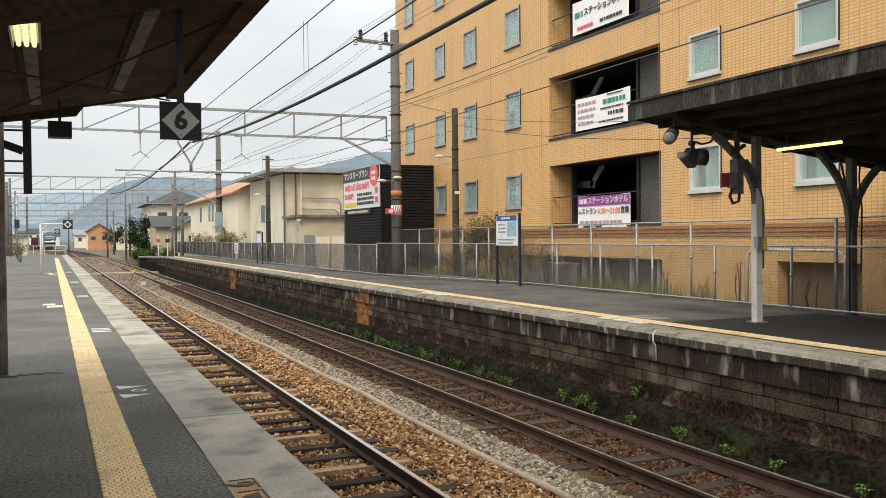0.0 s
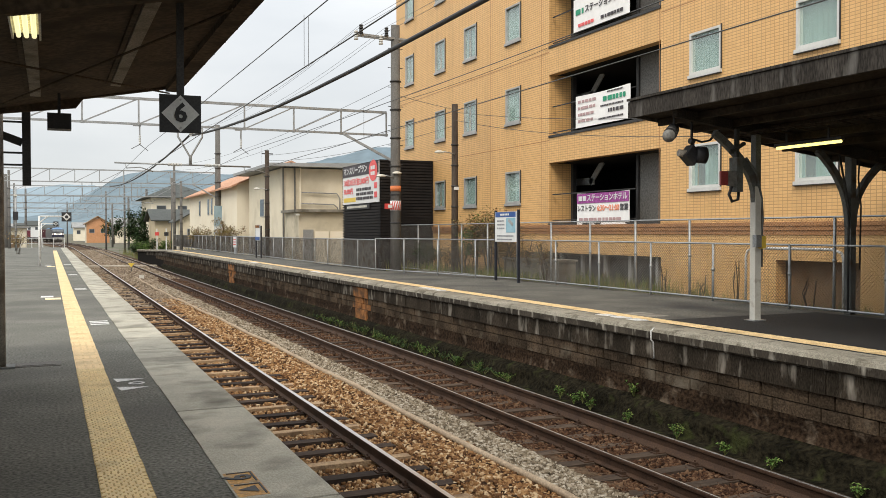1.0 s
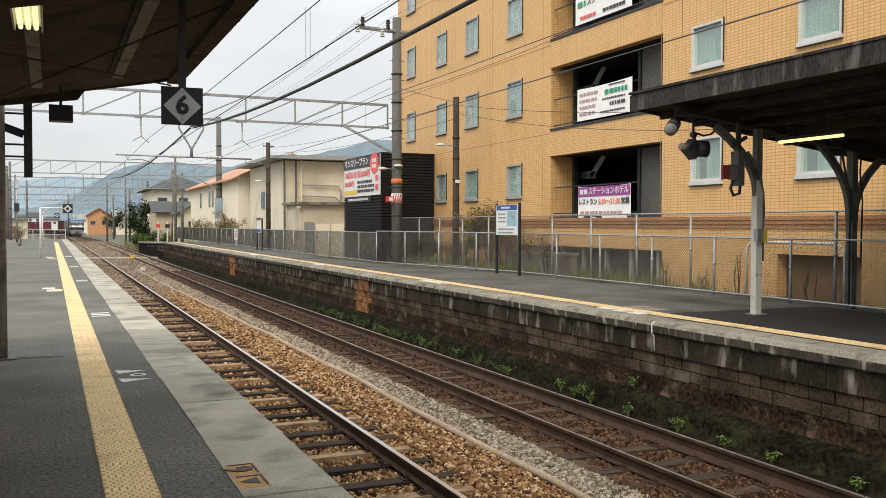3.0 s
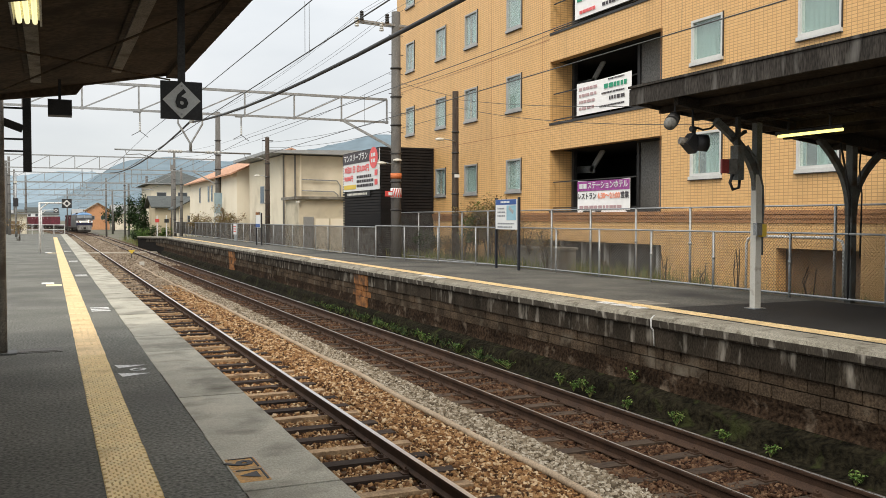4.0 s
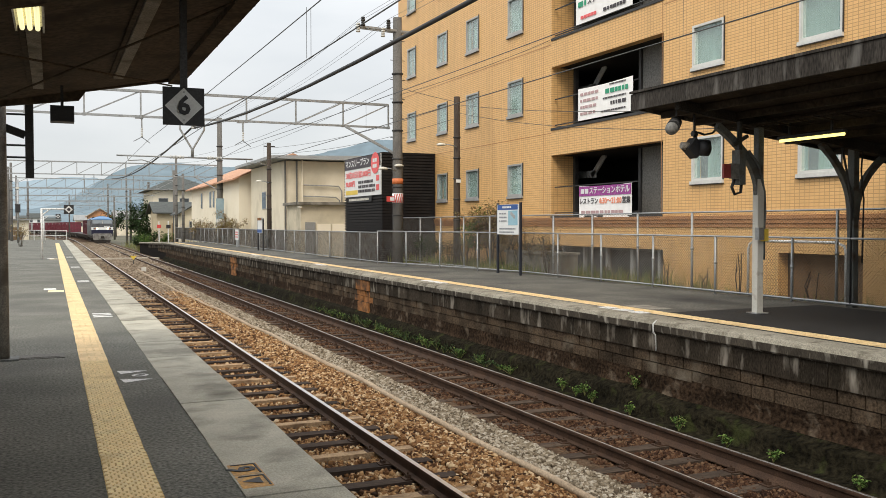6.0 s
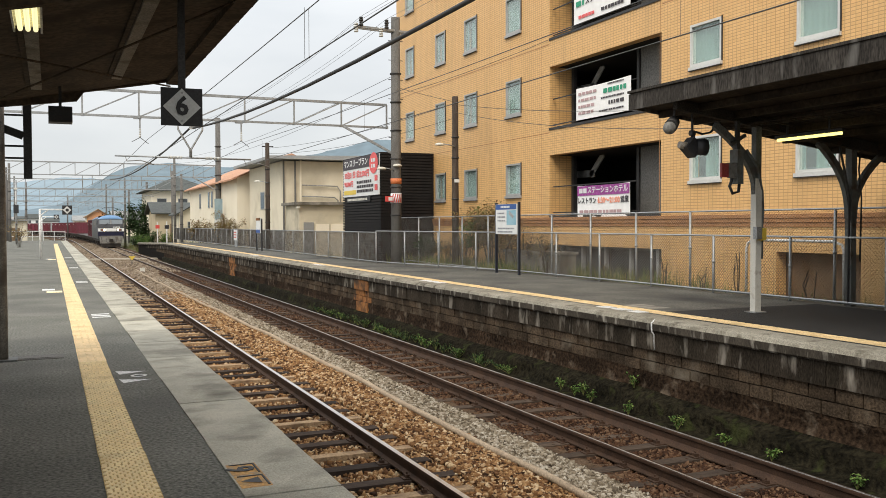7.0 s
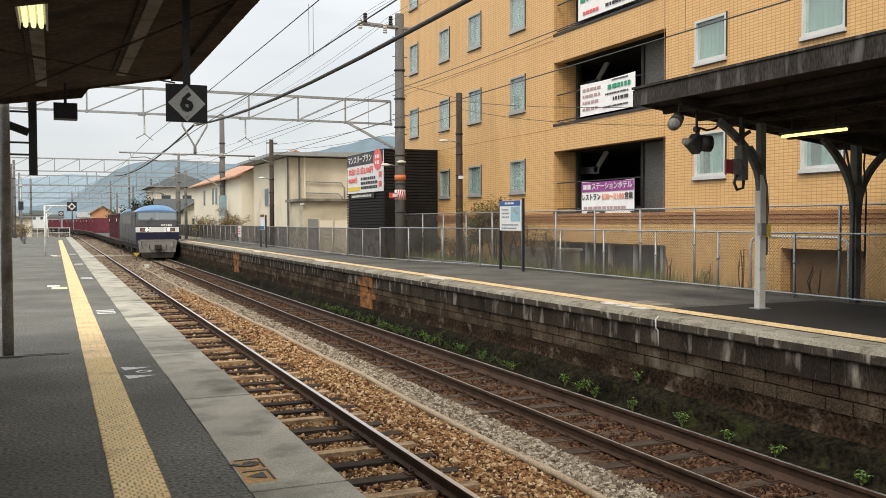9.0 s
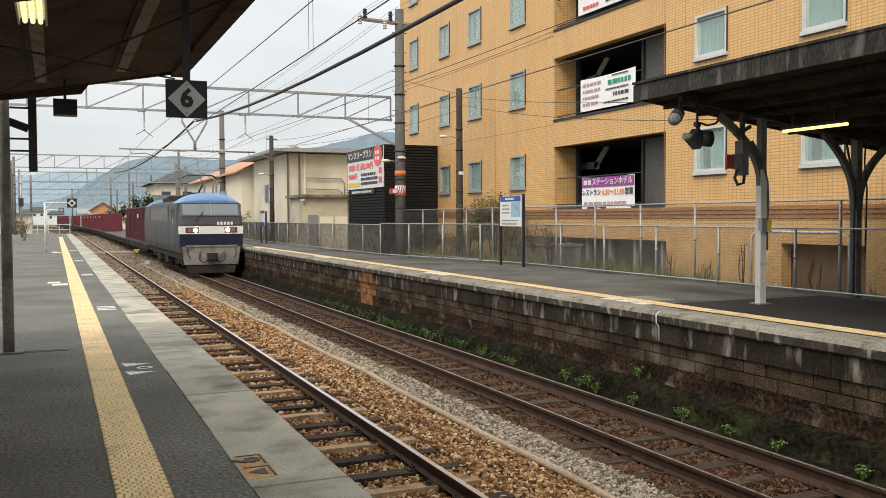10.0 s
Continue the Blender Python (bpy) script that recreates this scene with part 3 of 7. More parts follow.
def build_near_platform():
    plat = thing("platform_near", None, None, "asphalt platform with concrete edge slabs and yellow tactile strip", "platform", kind="structure")
    bm = B()
    box(bm, -9, 1.0, -12, 100, -1.6, 0)
    part("asphalt_surface", bm, ASPHALT, plat)
    bm = B()
    box(bm, 1.0, E1 - .12, -12, 100, -1.6, -.16)
    part("edge_wall", bm, WALLPLASTER, plat, "dark stained concrete retaining wall")
    bm = B()
    box(bm, 1.004, E1, -.730, .730, -.16, .004)
    soften(bm, .014)
    slab = finish(bm, "edge_slab", CONCRETE)
    y = -7.375
    while y < 98:
        part("edge_slab", slab, None, plat, m=pose(random.uniform(-.006, .006), y, random.uniform(-.004, .004)))
        y += 1.47
    bm = B()
    box(bm, -.149, .149, -.149, .149, -.01, .004)
    n, rows = 7, 7
    ground = len(bm.faces)
    for i in range(n):
        for j in range(rows):
            if j % 2 and i == n - 1:
                continue
            x, y = -.15 + .3 * (i + .5 + .5 * (j % 2)) / n, -.15 + .3 * (j + .5) / rows
            vs = []
            for r, z in ((.0150, .004), (.0095, .0125)):
                vs.append([bm.verts.new((x + r * a * 1.12, y + r * b * .85, z)) for a, b in ((-1, -1), (1, -1), (1, 1), (-1, 1))])
            for k in range(4):
                bm.faces.new((vs[0][k], vs[0][(k + 1) % 4], vs[1][(k + 1) % 4], vs[1][k]))
            bm.faces.new(vs[1])
    # dots in clean yellow, the base keeps the painted groove shade
    bm.faces.ensure_lookup_table()
    for f in bm.faces[ground:]:
        f.material_index = 1
    dotted = finish(bm, "tactile_tile", [TACTILE_GROOVE_SHADE, TACTILE])
    bm = B()
    box(bm, -.149, .149, -.149, .149, -.01, .004)
    for i in range(4):
        box(bm, -.12 + i * .08 - .012, -.12 + i * .08 + .012, -.14, .14, .004, .008)
    ribbed = finish(bm, "tactile_tile", TACTILE_WORN)
    y = -7.218
    while y < 82:
        part("tactile_tile", dotted if y < 11 else ribbed, None, plat, m=pose(.418 + random.uniform(-.003, .003), y, .002 + random.uniform(0, .002)))
        y += .3005
    # painted boarding marks
    def triangles(y0):
        for dy in (0, -.55):
            bm = B()
            v = [bm.verts.new(c) for c in ((.61, y0 + dy, .004), (.64, y0 + dy - .24, .004), (.92, y0 + dy - .10, .004))]
            bm.faces.new(v)
            part("boarding_mark", bm, WHITE_PAINT, plat)
        bm = B()
        ring(bm, (.82, y0 - .37, .004), .05, .085, 14)
        part("boarding_mark", bm, WHITE_PAINT, plat)
    triangles(10.15)
    for y0, n in ((16.9, 3), (27.0, 3), (36, 3), (47, 3)):
        for k in range(n):
            bm = B()
            box(bm, .63, .93, y0 - k * .28 - .12, y0 - k * .28, .0, .004)
            part("boarding_mark", bm, WHITE_PAINT, plat)
    for y0 in (24.0, 45.5):
        bm = B()
        box(bm, -.2, .08, y0 - .5, y0, 0, .004)
        part("floor_mark", bm, WHITE_PAINT, plat)
        bm = B()
        box(bm, -.1, .24, y0 - 1.3, y0 - .75, 0, .004)
        part("floor_mark", bm, TACTILE, plat, "pale yellow painted mark")
    # ochre number plate painted on the edge slabs
    ochre = surface("ochre_paint", (.46, .24, .06), (.56, .31, .09), 6, .7, bump=.1, stain=(.34, .25, .14), stain_scale=14)
    plate_ob = part("painted_plate", plain_box(1.012, 1.20, 5.575, 5.84, .004, .009), ochre, plat, "ochre painted square with dark number")
    lettering("6", .25, BLACK, plate_ob, pose(1.09, 5.70, .013, 0, 0, 90), bold=.006)
    part("painted_border", plain_box(1.03, 1.19, 5.808, 5.822, .0095, .013), BLACK, plate_ob)
    part("painted_border", plain_box(1.178, 1.19, 5.60, 5.807, .0095, .013), BLACK, plate_ob)
    plate_ob = part("painted_plate", plain_box(1.012, 1.20, 5.285, 5.56, .004, .009), ochre, plat, "ochre painted square with dark triangle")
    bm = B()
    bm.faces.new([bm.verts.new(q) for q in ((1.03, 5.42, .013), (1.15, 5.35, .013), (1.15, 5.49, .013))])
    part("painted_triangle", bm, BLACK, plate_ob)
    part("painted_border", plain_box(1.03, 1.19, 5.525, 5.54, .0095, .013), BLACK, plate_ob)
    part("painted_border", plain_box(1.178, 1.19, 5.31, 5.524, .0095, .013), BLACK, plate_ob)
    bm = B()
    box(bm, -.42, .12, 11.45, 11.8, .0, .008)
    box(bm, -.36, .06, 11.5, 11.75, .008, .014)
    soften(bm, .003)
    thing("inspection_cover", bm, POLECON, "weathered steel inspection cover in the asphalt", "manhole cover")


def ring(bm, c, r0, r1, n, squash=1.0):
    inner = [bm.verts.new((c[0] + r0 * math.cos(a) * squash, c[1] + r0 * math.sin(a), c[2])) for a in (2 * math.pi * i / n for i in range(n))]
    outer = [bm.verts.new((c[0] + r1 * math.cos(a) * squash, c[1] + r1 * math.sin(a), c[2])) for a in (2 * math.pi * i / n for i in range(n))]
    for i in range(n):
        bm.faces.new((inner[i], outer[i], outer[(i + 1) % n], inner[(i + 1) % n]))


def build_far_platform():
    plat = thing("platform_far", None, None, "old island platform with stained block wall and asphalt top", "platform", kind="structure")
    ramp = [(-12, 0, 0), (74, 0, 0), (97, -.15, -.38)]
    bm = B()
    loft(bm, [(E2 + .42, ZF - .02), (E2 + .42, ZF), (12.9, ZF), (12.9, ZF - .02)], [(-12, 0, 0), (31, 0, 0)])
    loft(bm, [(E2 + .42, ZF - .02), (E2 + .42, ZF), (11.4, ZF), (11.4, ZF - .02)], [(31, 0, 0), (74, 0, 0), (97, -.15, -.38)])
    part("asphalt_surface", bm, ASPHALT_FAR, plat)
    # near-black asphalt sheets on the platform part below the canopy
    for xa, xb in ((E2 + .43, 8.9), (9.22, 12.55)):
        part("asphalt_patch", plain_box(xa, xb, -12, 11.9 - (.5 if xa < 9 else 0), ZF - .01, ZF + .004), DARK_ASPHALT, plat, "black asphalt patch below the canopy")
    bm = B()
    loft(bm, [(E2 + .12, -1.6), (E2 + .12, ZF - .1), (11.35, ZF - .03), (11.35, -1.6)], ramp)
    box(bm, 11.35, 12.85, -12, 31, -1.6, ZF - .02)
    part("core_wall", bm, MORTAR, plat, "dark recessed joints of the wall")
    # plaster and footing, contact shade included in their colours
    bm = B()
    ys = [-12 + i * .35 for i in range(250)]
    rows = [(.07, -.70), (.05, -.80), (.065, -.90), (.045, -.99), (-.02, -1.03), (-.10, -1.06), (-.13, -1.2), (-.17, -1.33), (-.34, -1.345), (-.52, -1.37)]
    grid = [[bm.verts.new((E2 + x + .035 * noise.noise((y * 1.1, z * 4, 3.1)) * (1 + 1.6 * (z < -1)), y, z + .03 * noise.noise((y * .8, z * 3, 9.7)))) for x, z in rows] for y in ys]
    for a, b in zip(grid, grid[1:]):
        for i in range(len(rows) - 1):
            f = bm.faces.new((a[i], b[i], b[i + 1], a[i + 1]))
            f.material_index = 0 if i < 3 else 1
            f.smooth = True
    part("plastered_base", bm, [WALLPLASTER, FOOTING], plat, "rough dirty render above a mossy concrete footing, both colours darkened for shade")
    # coping slabs
    bm = B()
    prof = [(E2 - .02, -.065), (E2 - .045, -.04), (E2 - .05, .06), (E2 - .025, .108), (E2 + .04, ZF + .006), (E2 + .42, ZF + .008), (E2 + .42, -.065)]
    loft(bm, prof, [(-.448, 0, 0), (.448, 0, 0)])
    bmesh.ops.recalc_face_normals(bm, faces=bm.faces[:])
    # side shade by normal: upward faces stay pale, all others go dark
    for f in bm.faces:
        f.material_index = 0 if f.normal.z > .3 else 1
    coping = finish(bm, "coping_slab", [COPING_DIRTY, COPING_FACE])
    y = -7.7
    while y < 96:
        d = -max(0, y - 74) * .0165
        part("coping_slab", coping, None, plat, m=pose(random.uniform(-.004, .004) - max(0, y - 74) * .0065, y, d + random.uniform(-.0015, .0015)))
        y += .9
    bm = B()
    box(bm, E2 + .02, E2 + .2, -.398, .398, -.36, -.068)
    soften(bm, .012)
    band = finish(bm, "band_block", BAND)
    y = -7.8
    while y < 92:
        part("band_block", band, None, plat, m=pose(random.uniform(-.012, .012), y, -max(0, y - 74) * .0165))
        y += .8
    bm = B()
    box(bm, E2 + .06, E2 + .22, -.189, .189, -.08, .08)
    soften(bm, .012)
    brick = finish(bm, "brick", WALLBRICK)
    bm = B()
    box(bm, E2 + .06, E2 + .22, -.189, .189, -.08, .08)
    soften(bm, .012)
    stained = finish(bm, "brick", ORANGE)
    for row, z in enumerate((-.452, -.628)):
        y = -7.7 + row * .2
        while y < 52:
            tint = stained if 24.3 < y < 25.7 or 44.6 < y < 46.4 else brick
            part("brick", tint, None, plat, m=pose(random.uniform(-.014, .01), y, z))
            y += .4
    bm = B()
    for row, z in enumerate((-.452, -.628)):
        y = 52.2 + row * .2
        while y < 94:
            box(bm, E2 + .075, E2 + .22, y - .194, y + .194, z - .085, z + .085)
            y += .4
    part("far_bricks", bm, WALLBRICK, plat, kind="stuff")
    for y, h in ((25.05, .62), (45.5, .8)):
        bm = B()
        box(bm, E2 + .004, E2 + .06, y - h, y + h, -.36, -.07)
        box(bm, E2 + .02, E2 + .07, y - h * .8, y + h * .8, -1.0, -.72)
        part("rust_streak", bm, ORANGE, plat, "orange rust streak down the wall")
    bm = B()
    path_tube(bm, [(E2 + .0, 11.05, .115), (E2 - .062, 11.05, .07), (E2 - .06, 11.05, -.06), (E2 - .02, 11.05, -.1), (E2 - .005, 11.05, -.34)], .012, 6)
    part("drain_pipe", bm, WHITE_PAINT, plat, "thin white pipe down the wall")
    bm = B()
    box(bm, -.149, .149, -.149, .149, -.01, .004)
    for i in range(5):
        box(bm, -.12 + i * .06 - .014, -.12 + i * .06 + .014, -.13, -.02, .004, .009)
        box(bm, -.12 + i * .06 - .014, -.12 + i * .06 + .014, .02, .13, .004, .009)
    tile = finish(bm, "tactile_tile", TACTILE_OLD)
    y = -7.72
    while y < 74:
        part("tactile_tile", tile, None, plat, m=pose(9.06 + random.uniform(-.003, .003), y, ZF + .003))
        y += .3005
    for y0 in (12.4, 20.5, 31, 42):
        if y0 < 13:
            part("floor_mark", plain_box(9.3, 9.72, y0, y0 + .8, ZF, ZF + .006), STAINED_CONCRETE, plat, "pale worn floor plate")
        for k in range(3):
            bm = B()
            loft(bm, [(8.68, ZF + .014), (8.90, ZF + .014), (8.90, ZF + .002), (8.68, ZF + .002)], [(y0 - .5 + .45 * k, 0, 0), (y0 - .18 + .45 * k, .0, 0)])
            part("boarding_mark", bm, WHITE_PAINT, plat)


build_ground()
build_tracks()
build_near_platform()
build_far_platform()

def facing_track(x, y, z):
    """A frame on the hotel's wall: x runs towards the station's near end, z faces the track."""
    return Matrix(((0, 0, -1, x), (-1, 0, 0, y), (0, 1, 0, z), (0, 0, 0, 1)))


def facing_camera(x, y, z, turn=0):
    return Matrix.Translation((x, y, z)) @ pose(0, 0, 0, 0, 0, turn) @ Matrix(((1, 0, 0, 0), (0, 0, -1, 0), (0, 1, 0, 0), (0, 0, 0, 1)))


def plate(w, h, t=.01):
    bm = B()
    box(bm, -w / 2, w / 2, -h / 2, h / 2, -t, 0)
    return bm


def bars(parent, material, m, w, h, rows, seed=1, fill=.8, name="text_block"):
    """Plain bars in place of writing that cannot be read."""
    rng = random.Random(seed)
    bm = B()
    step = h / rows
    for r in range(rows):
        x = -w / 2
        end = w / 2 - rng.random() * w * .2
        while x < end:
            n = step * rng.uniform(.45, 1.1)
            box(bm, x, min(x + n, w / 2), h / 2 - (r + .5) * step - step * fill / 2.6, h / 2 - (r + .5) * step + step * fill / 2.6, 0, .003)
            x += n + step * rng.uniform(.12, .3)
    part(name, bm, material, parent, m=m)


# ---- hotel ----
HX, HY0, HY1, HTOP = 15.3, 2.0, 40.2, 22.0
NEAR_FLOORS = [(2.69, 3.83), (5.62, 6.71), (8.56, 9.66), (11.5, 12.6), (14.44, 15.54), (17.38, 18.48)]
FLOORS = [(2.59, 3.74), (5.48, 6.74), (8.4, 9.7), (11.36, 12.66), (14.3, 15.6), (17.25, 18.55)]
BAYS = [(1.83, 3.86), (4.75, 6.79), (7.72, 9.74), (10.67, 12.69), (13.6, 15.65), (16.6, 18.6)]
WINDOW_Y = [(37.95, 38.98), (34.42, 35.48), (31.4, 32.55), (27.85, 28.98), (17.55, 18.74), (13.92, 15.12), (10.3, 11.5), (6.7, 7.9)]
BAY_Y = (19.95, 25.9)


def build_hotel():
    hotel = thing("hotel", None, None, "tall ochre-tiled hotel with open balcony bays and small windows", "building")
    holes = [(a, b, c, d) for q, r in zip(FLOORS, NEAR_FLOORS) for a, b in WINDOW_Y for c, d in (q if a > 26 else r,)] + [(BAY_Y[0], BAY_Y[1], c, d) for c, d in BAYS]
    holes = [h for h in holes if not (h[0] > 37 and h[2] < 5)]
    holes += [(13.35, 15.7, -.9, .92), (19.92, 28.0, -.9, .88)]
    ys = sorted({HY0, HY1, *[h[0] for h in holes], *[h[1] for h in holes]})
    zs = sorted({-1.6, HTOP, *[h[2] for h in holes], *[h[3] for h in holes]})
    bm = B()
    cache = {}

    def vert(x, y, z):
        k = (round(x, 3), round(y, 3), round(z, 3))
        if k not in cache:
            cache[k] = bm.verts.new(k)
        return cache[k]
    solid = {}
    for i in range(len(ys) - 1):
        for j in range(len(zs) - 1):
            cy, cz = (ys[i] + ys[i + 1]) / 2, (zs[j] + zs[j + 1]) / 2
            solid[i, j] = not any(h[0] < cy < h[1] and h[2] < cz < h[3] for h in holes)
    x0, x1 = HX, HX + .3
    for (i, j), s in solid.items():
        if not s:
            continue
        a, b, c, d = ys[i], ys[i + 1], zs[j], zs[j + 1]
        bm.faces.new((vert(x0, b, c), vert(x0, a, c), vert(x0, a, d), vert(x0, b, d)))
        bm.faces.new((vert(x1, a, c), vert(x1, b, c), vert(x1, b, d), vert(x1, a, d)))
        for di, dj, q in ((-1, 0, ((a, c), (a, d))), (1, 0, ((b, d), (b, c))), (0, -1, ((b, c), (a, c))), (0, 1, ((a, d), (b, d)))):
            if not solid.get((i + di, j + dj), False):
                (p, r), (s2, t2) = q
                bm.faces.new((vert(x0, p, r), vert(x0, s2, t2), vert(x1, s2, t2), vert(x1, p, r)))
    part("front_wall", bm, HOTEL, hotel)
    bm = B()
    box(bm, HX + .3, 29, HY1 - .3, HY1, -1.6, HTOP)
    box(bm, HX + .3, 29, HY0, HY0 + .3, -1.6, HTOP)
    box(bm, 28.7, 29, HY0 + .3, HY1 - .3, -1.6, HTOP)
    part("end_wall", bm, HOTEL, hotel)
    bm = B()
    box(bm, HX - .15, 29.2, HY0 - .15, HY1 + .15, HTOP, HTOP + .5)
    part("roof", bm, ROOFGREY, hotel)
    bm = B()
    box(bm, 20, 20.2, HY0 + .3, HY1 - .3, -1.6, HTOP)
    part("inner_wall", bm, ROOM_SHADE, hotel)
    # belt course in three steps
    for z0, z1, d in ((1.50, 1.60, .03), (1.60, 1.70, .055), (1.70, 1.79, .08)):
        for ya, yb in ((HY0, BAY_Y[0]), (BAY_Y[0], BAY_Y[1]), (BAY_Y[1], HY1)):
            bm = B()
            box(bm, HX - d, HX - .002, ya + .003, yb - .003, z0, z1)
            part("belt_course", bm, BELT, hotel)
    # recessed balcony bays
    for k, (c, d) in enumerate(BAYS):
        y0, y1 = BAY_Y
        bay = part("balcony_bay", plain_box(HX + .3, HX + .85, y1 - .003, y1 + .18, c, d), HOTEL, hotel, "tiled side of a recessed bay")
        part("bay_floor", plain_box(HX + .31, 19.9, y0 - .1, y1 + 2.2, c - .12, c - .003), STEEL_DARK, bay)
        part("bay_sill", plain_box(HX - .03, HX + .06, y0, y1, c - .06, c + .02), STEEL_DARK, bay, "dark metal sill edge")
        part("bay_ceiling", plain_box(HX + .31, 19.9, y0 - .1, y1 + 2.2, d, d + .12), ROOM_SHADE, bay)
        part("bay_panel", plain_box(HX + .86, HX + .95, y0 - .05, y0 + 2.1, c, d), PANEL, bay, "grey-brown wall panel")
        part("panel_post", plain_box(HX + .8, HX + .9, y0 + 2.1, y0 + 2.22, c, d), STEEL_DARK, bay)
        part("bay_back", plain_box(19.2, 19.4, y0 - .5, y1 + 2.2, c, d), ROOM_SHADE, bay)
        part("bay_side", plain_box(HX + .95, 19.2, y0 - .2, y0 - .05, c, d), ROOM_SHADE, bay)
        part("inner_side", plain_box(HX + .34, 19.2, y1 + 2.2, y1 + 2.3, c, d), ROOM_SHADE, bay)
        part("corner_post", plain_box(HX + .86, HX + 1.0, y1 - .12, y1, c, d), STEEL_DARK, bay)
        part("grey_post", plain_box(HX + 1.42, HX + 1.5, y1 + .88, y1 + 1.02, c, d), PANEL, bay)
        bm = B()
        for zz in (c + .98, c + .12):
            bar(bm, (HX + .12, y0 + 1.3, zz), (HX + .12, y1 - .05, zz), .035)
        part("balcony_rail", bm, STEEL_DARK, bay)
        bm = B()
        bar(bm, (HX + 1.5, y1 + .95, c + 1.46), (HX + 1.5, y1 - .42, c + 1.44), .05, .24)
        bar(bm, (HX + 1.5, y1 - .18, c + 1.38), (HX + 1.5, y1 - .95, d + .02), .05, .2)
        part("stair_stringer", bm, INNER_GREY, bay, "pale grey steel stair flight")
    # windows
    for low, near_low in zip(FLOORS, NEAR_FLOORS):
        for a, b in WINDOW_Y:
            c, d = low if a > 26 else near_low
            if a > 37 and c < 5:
                continue
            far = a > 26
            frame_m = GREY_FRAME if far else WHITE_FRAME
            w = bpy.data.objects.new("window", None)
            scene.collection.objects.link(w)
            w.parent = hotel
            bm = B()
            for q in ((HX - .03, HX + .12, a + .004, a + .065, c + .004, d - .004), (HX - .03, HX + .12, b - .065, b - .004, c + .004, d - .004), (HX - .03, HX + .12, a + .065, b - .065, c + .004, c + .07), (HX - .03, HX + .12, a + .065, b - .065, d - .065, d - .004)):
                box(bm, *q)
            soften(bm, .008)
            part("window_frame", bm, frame_m, w)
            bm = B()
            box(bm, HX - .07, HX - .005, a - .02, b + .02, c - .085, c - .002)
            soften(bm, .01)
            part("window_sill", bm, frame_m, w)
            # dark strip added as the shadow line below the sill
            part("sill_shadow_strip", plain_box(HX - .075, HX - .006, a - .03, b + .03, c - .105, c - .088), STEEL_DARK, w)
            # thin dark strip along one jamb
            part("jamb_strip", plain_box(HX - .035, HX - .001, a - .022, a - .001, c + .002, d + .02), STEEL_DARK, w)
            bm = B()
            box(bm, HX + .03, HX + .036, a + .067, b - .067, c + .072, d - .067)
            g = part("pane", bm, PANE, w)
            g.visible_shadow = False
            bm = B()
            n = 26
            cols = [(a + (b - a) * i / n, HX + .16 + .018 * math.sin(i * 1.9) + .008 * math.sin(i * .7)) for i in range(n + 1)]
            vs = [[bm.verts.new((x, y, z)) for z in (c, d)] for y, x in cols]
            open_part = random.random()
            for i in range(n):
                if .3 < open_part < .62 and n * .62 < i < n * .86:
                    continue
                f = bm.faces.new((vs[i][0], vs[i + 1][0], vs[i + 1][1], vs[i][1]))
                f.smooth = True
            part("curtain", bm, CURTAIN, w, "pale green gathered curtain")
            # near-black sheet behind the curtain in place of the unlit room
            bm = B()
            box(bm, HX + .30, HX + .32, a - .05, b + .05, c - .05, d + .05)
            part("room_shade_sheet", bm, ROOM_SHADE, w)
    # basement openings behind the fence
    part("garage_back", plain_box(HX + .36, HX + .42, 13.2, 15.8, -1.5, 1.0), surface("brown_shutter", (.20, .12, .06), (.25, .155, .08), 2, .7, bump=.1), hotel, "brown shutter in a basement opening")
    part("louvre_back", plain_box(HX + .6, HX + .7, 19.8, 28.1, -1.5, .9), PANEL, hotel, "dark basement window band")
    for k in range(6):
        y = 20.3 + k * 1.28
        part("louvre_post", plain_box(HX + .2, HX + .3, y, y + .12, -.88, .86), GREY_FRAME, hotel)
        part("louvre_pane", plain_box(HX + .24, HX + .26, y + .2, y + 1.1, -.8, .8), STEEL_DARK, hotel)
    for z in (4.6, 7.53, 10.46, 13.4):
        for ya, yb in ((HY0, BAY_Y[0] - .01), (BAY_Y[1] + .01, HY1)):
            part("joint_strip", plain_box(HX - .003, HX - .0005, ya, yb, z, z + .025), BELT, hotel)
    for y in (26.4, 20.0, 12.6, 30.2):
        part("joint_strip", plain_box(HX - .004, HX - .001, y, y + .02, 1.8, HTOP), BELT, hotel)


def cloth(w, h, seed):
    """A hanging banner with soft folds; faces +z."""
    bm = B()
    nx, ny = 28, 12
    g = []
    for i in range(nx + 1):
        col = []
        for j in range(ny + 1):
            x, y = -w / 2 + w * i / nx, -h / 2 + h * j / ny
            sag = .03 * math.sin(math.pi * i / nx) * (j == ny)
            col.append(bm.verts.new((x, y - sag, .006 * noise.noise((x * 1.6 + seed, y * 1.8, seed)))))
        g.append(col)
    for i in range(nx):
        for j in range(ny):
            f = bm.faces.new((g[i][j], g[i + 1][j], g[i + 1][j + 1], g[i][j + 1]))
            f.smooth = True
    bmesh.ops.recalc_face_normals(bm, faces=bm.faces[:])
    bmesh.ops.solidify(bm, geom=bm.faces[:], thickness=.006)
    for f in bm.faces:
        f.smooth = False
    return bm


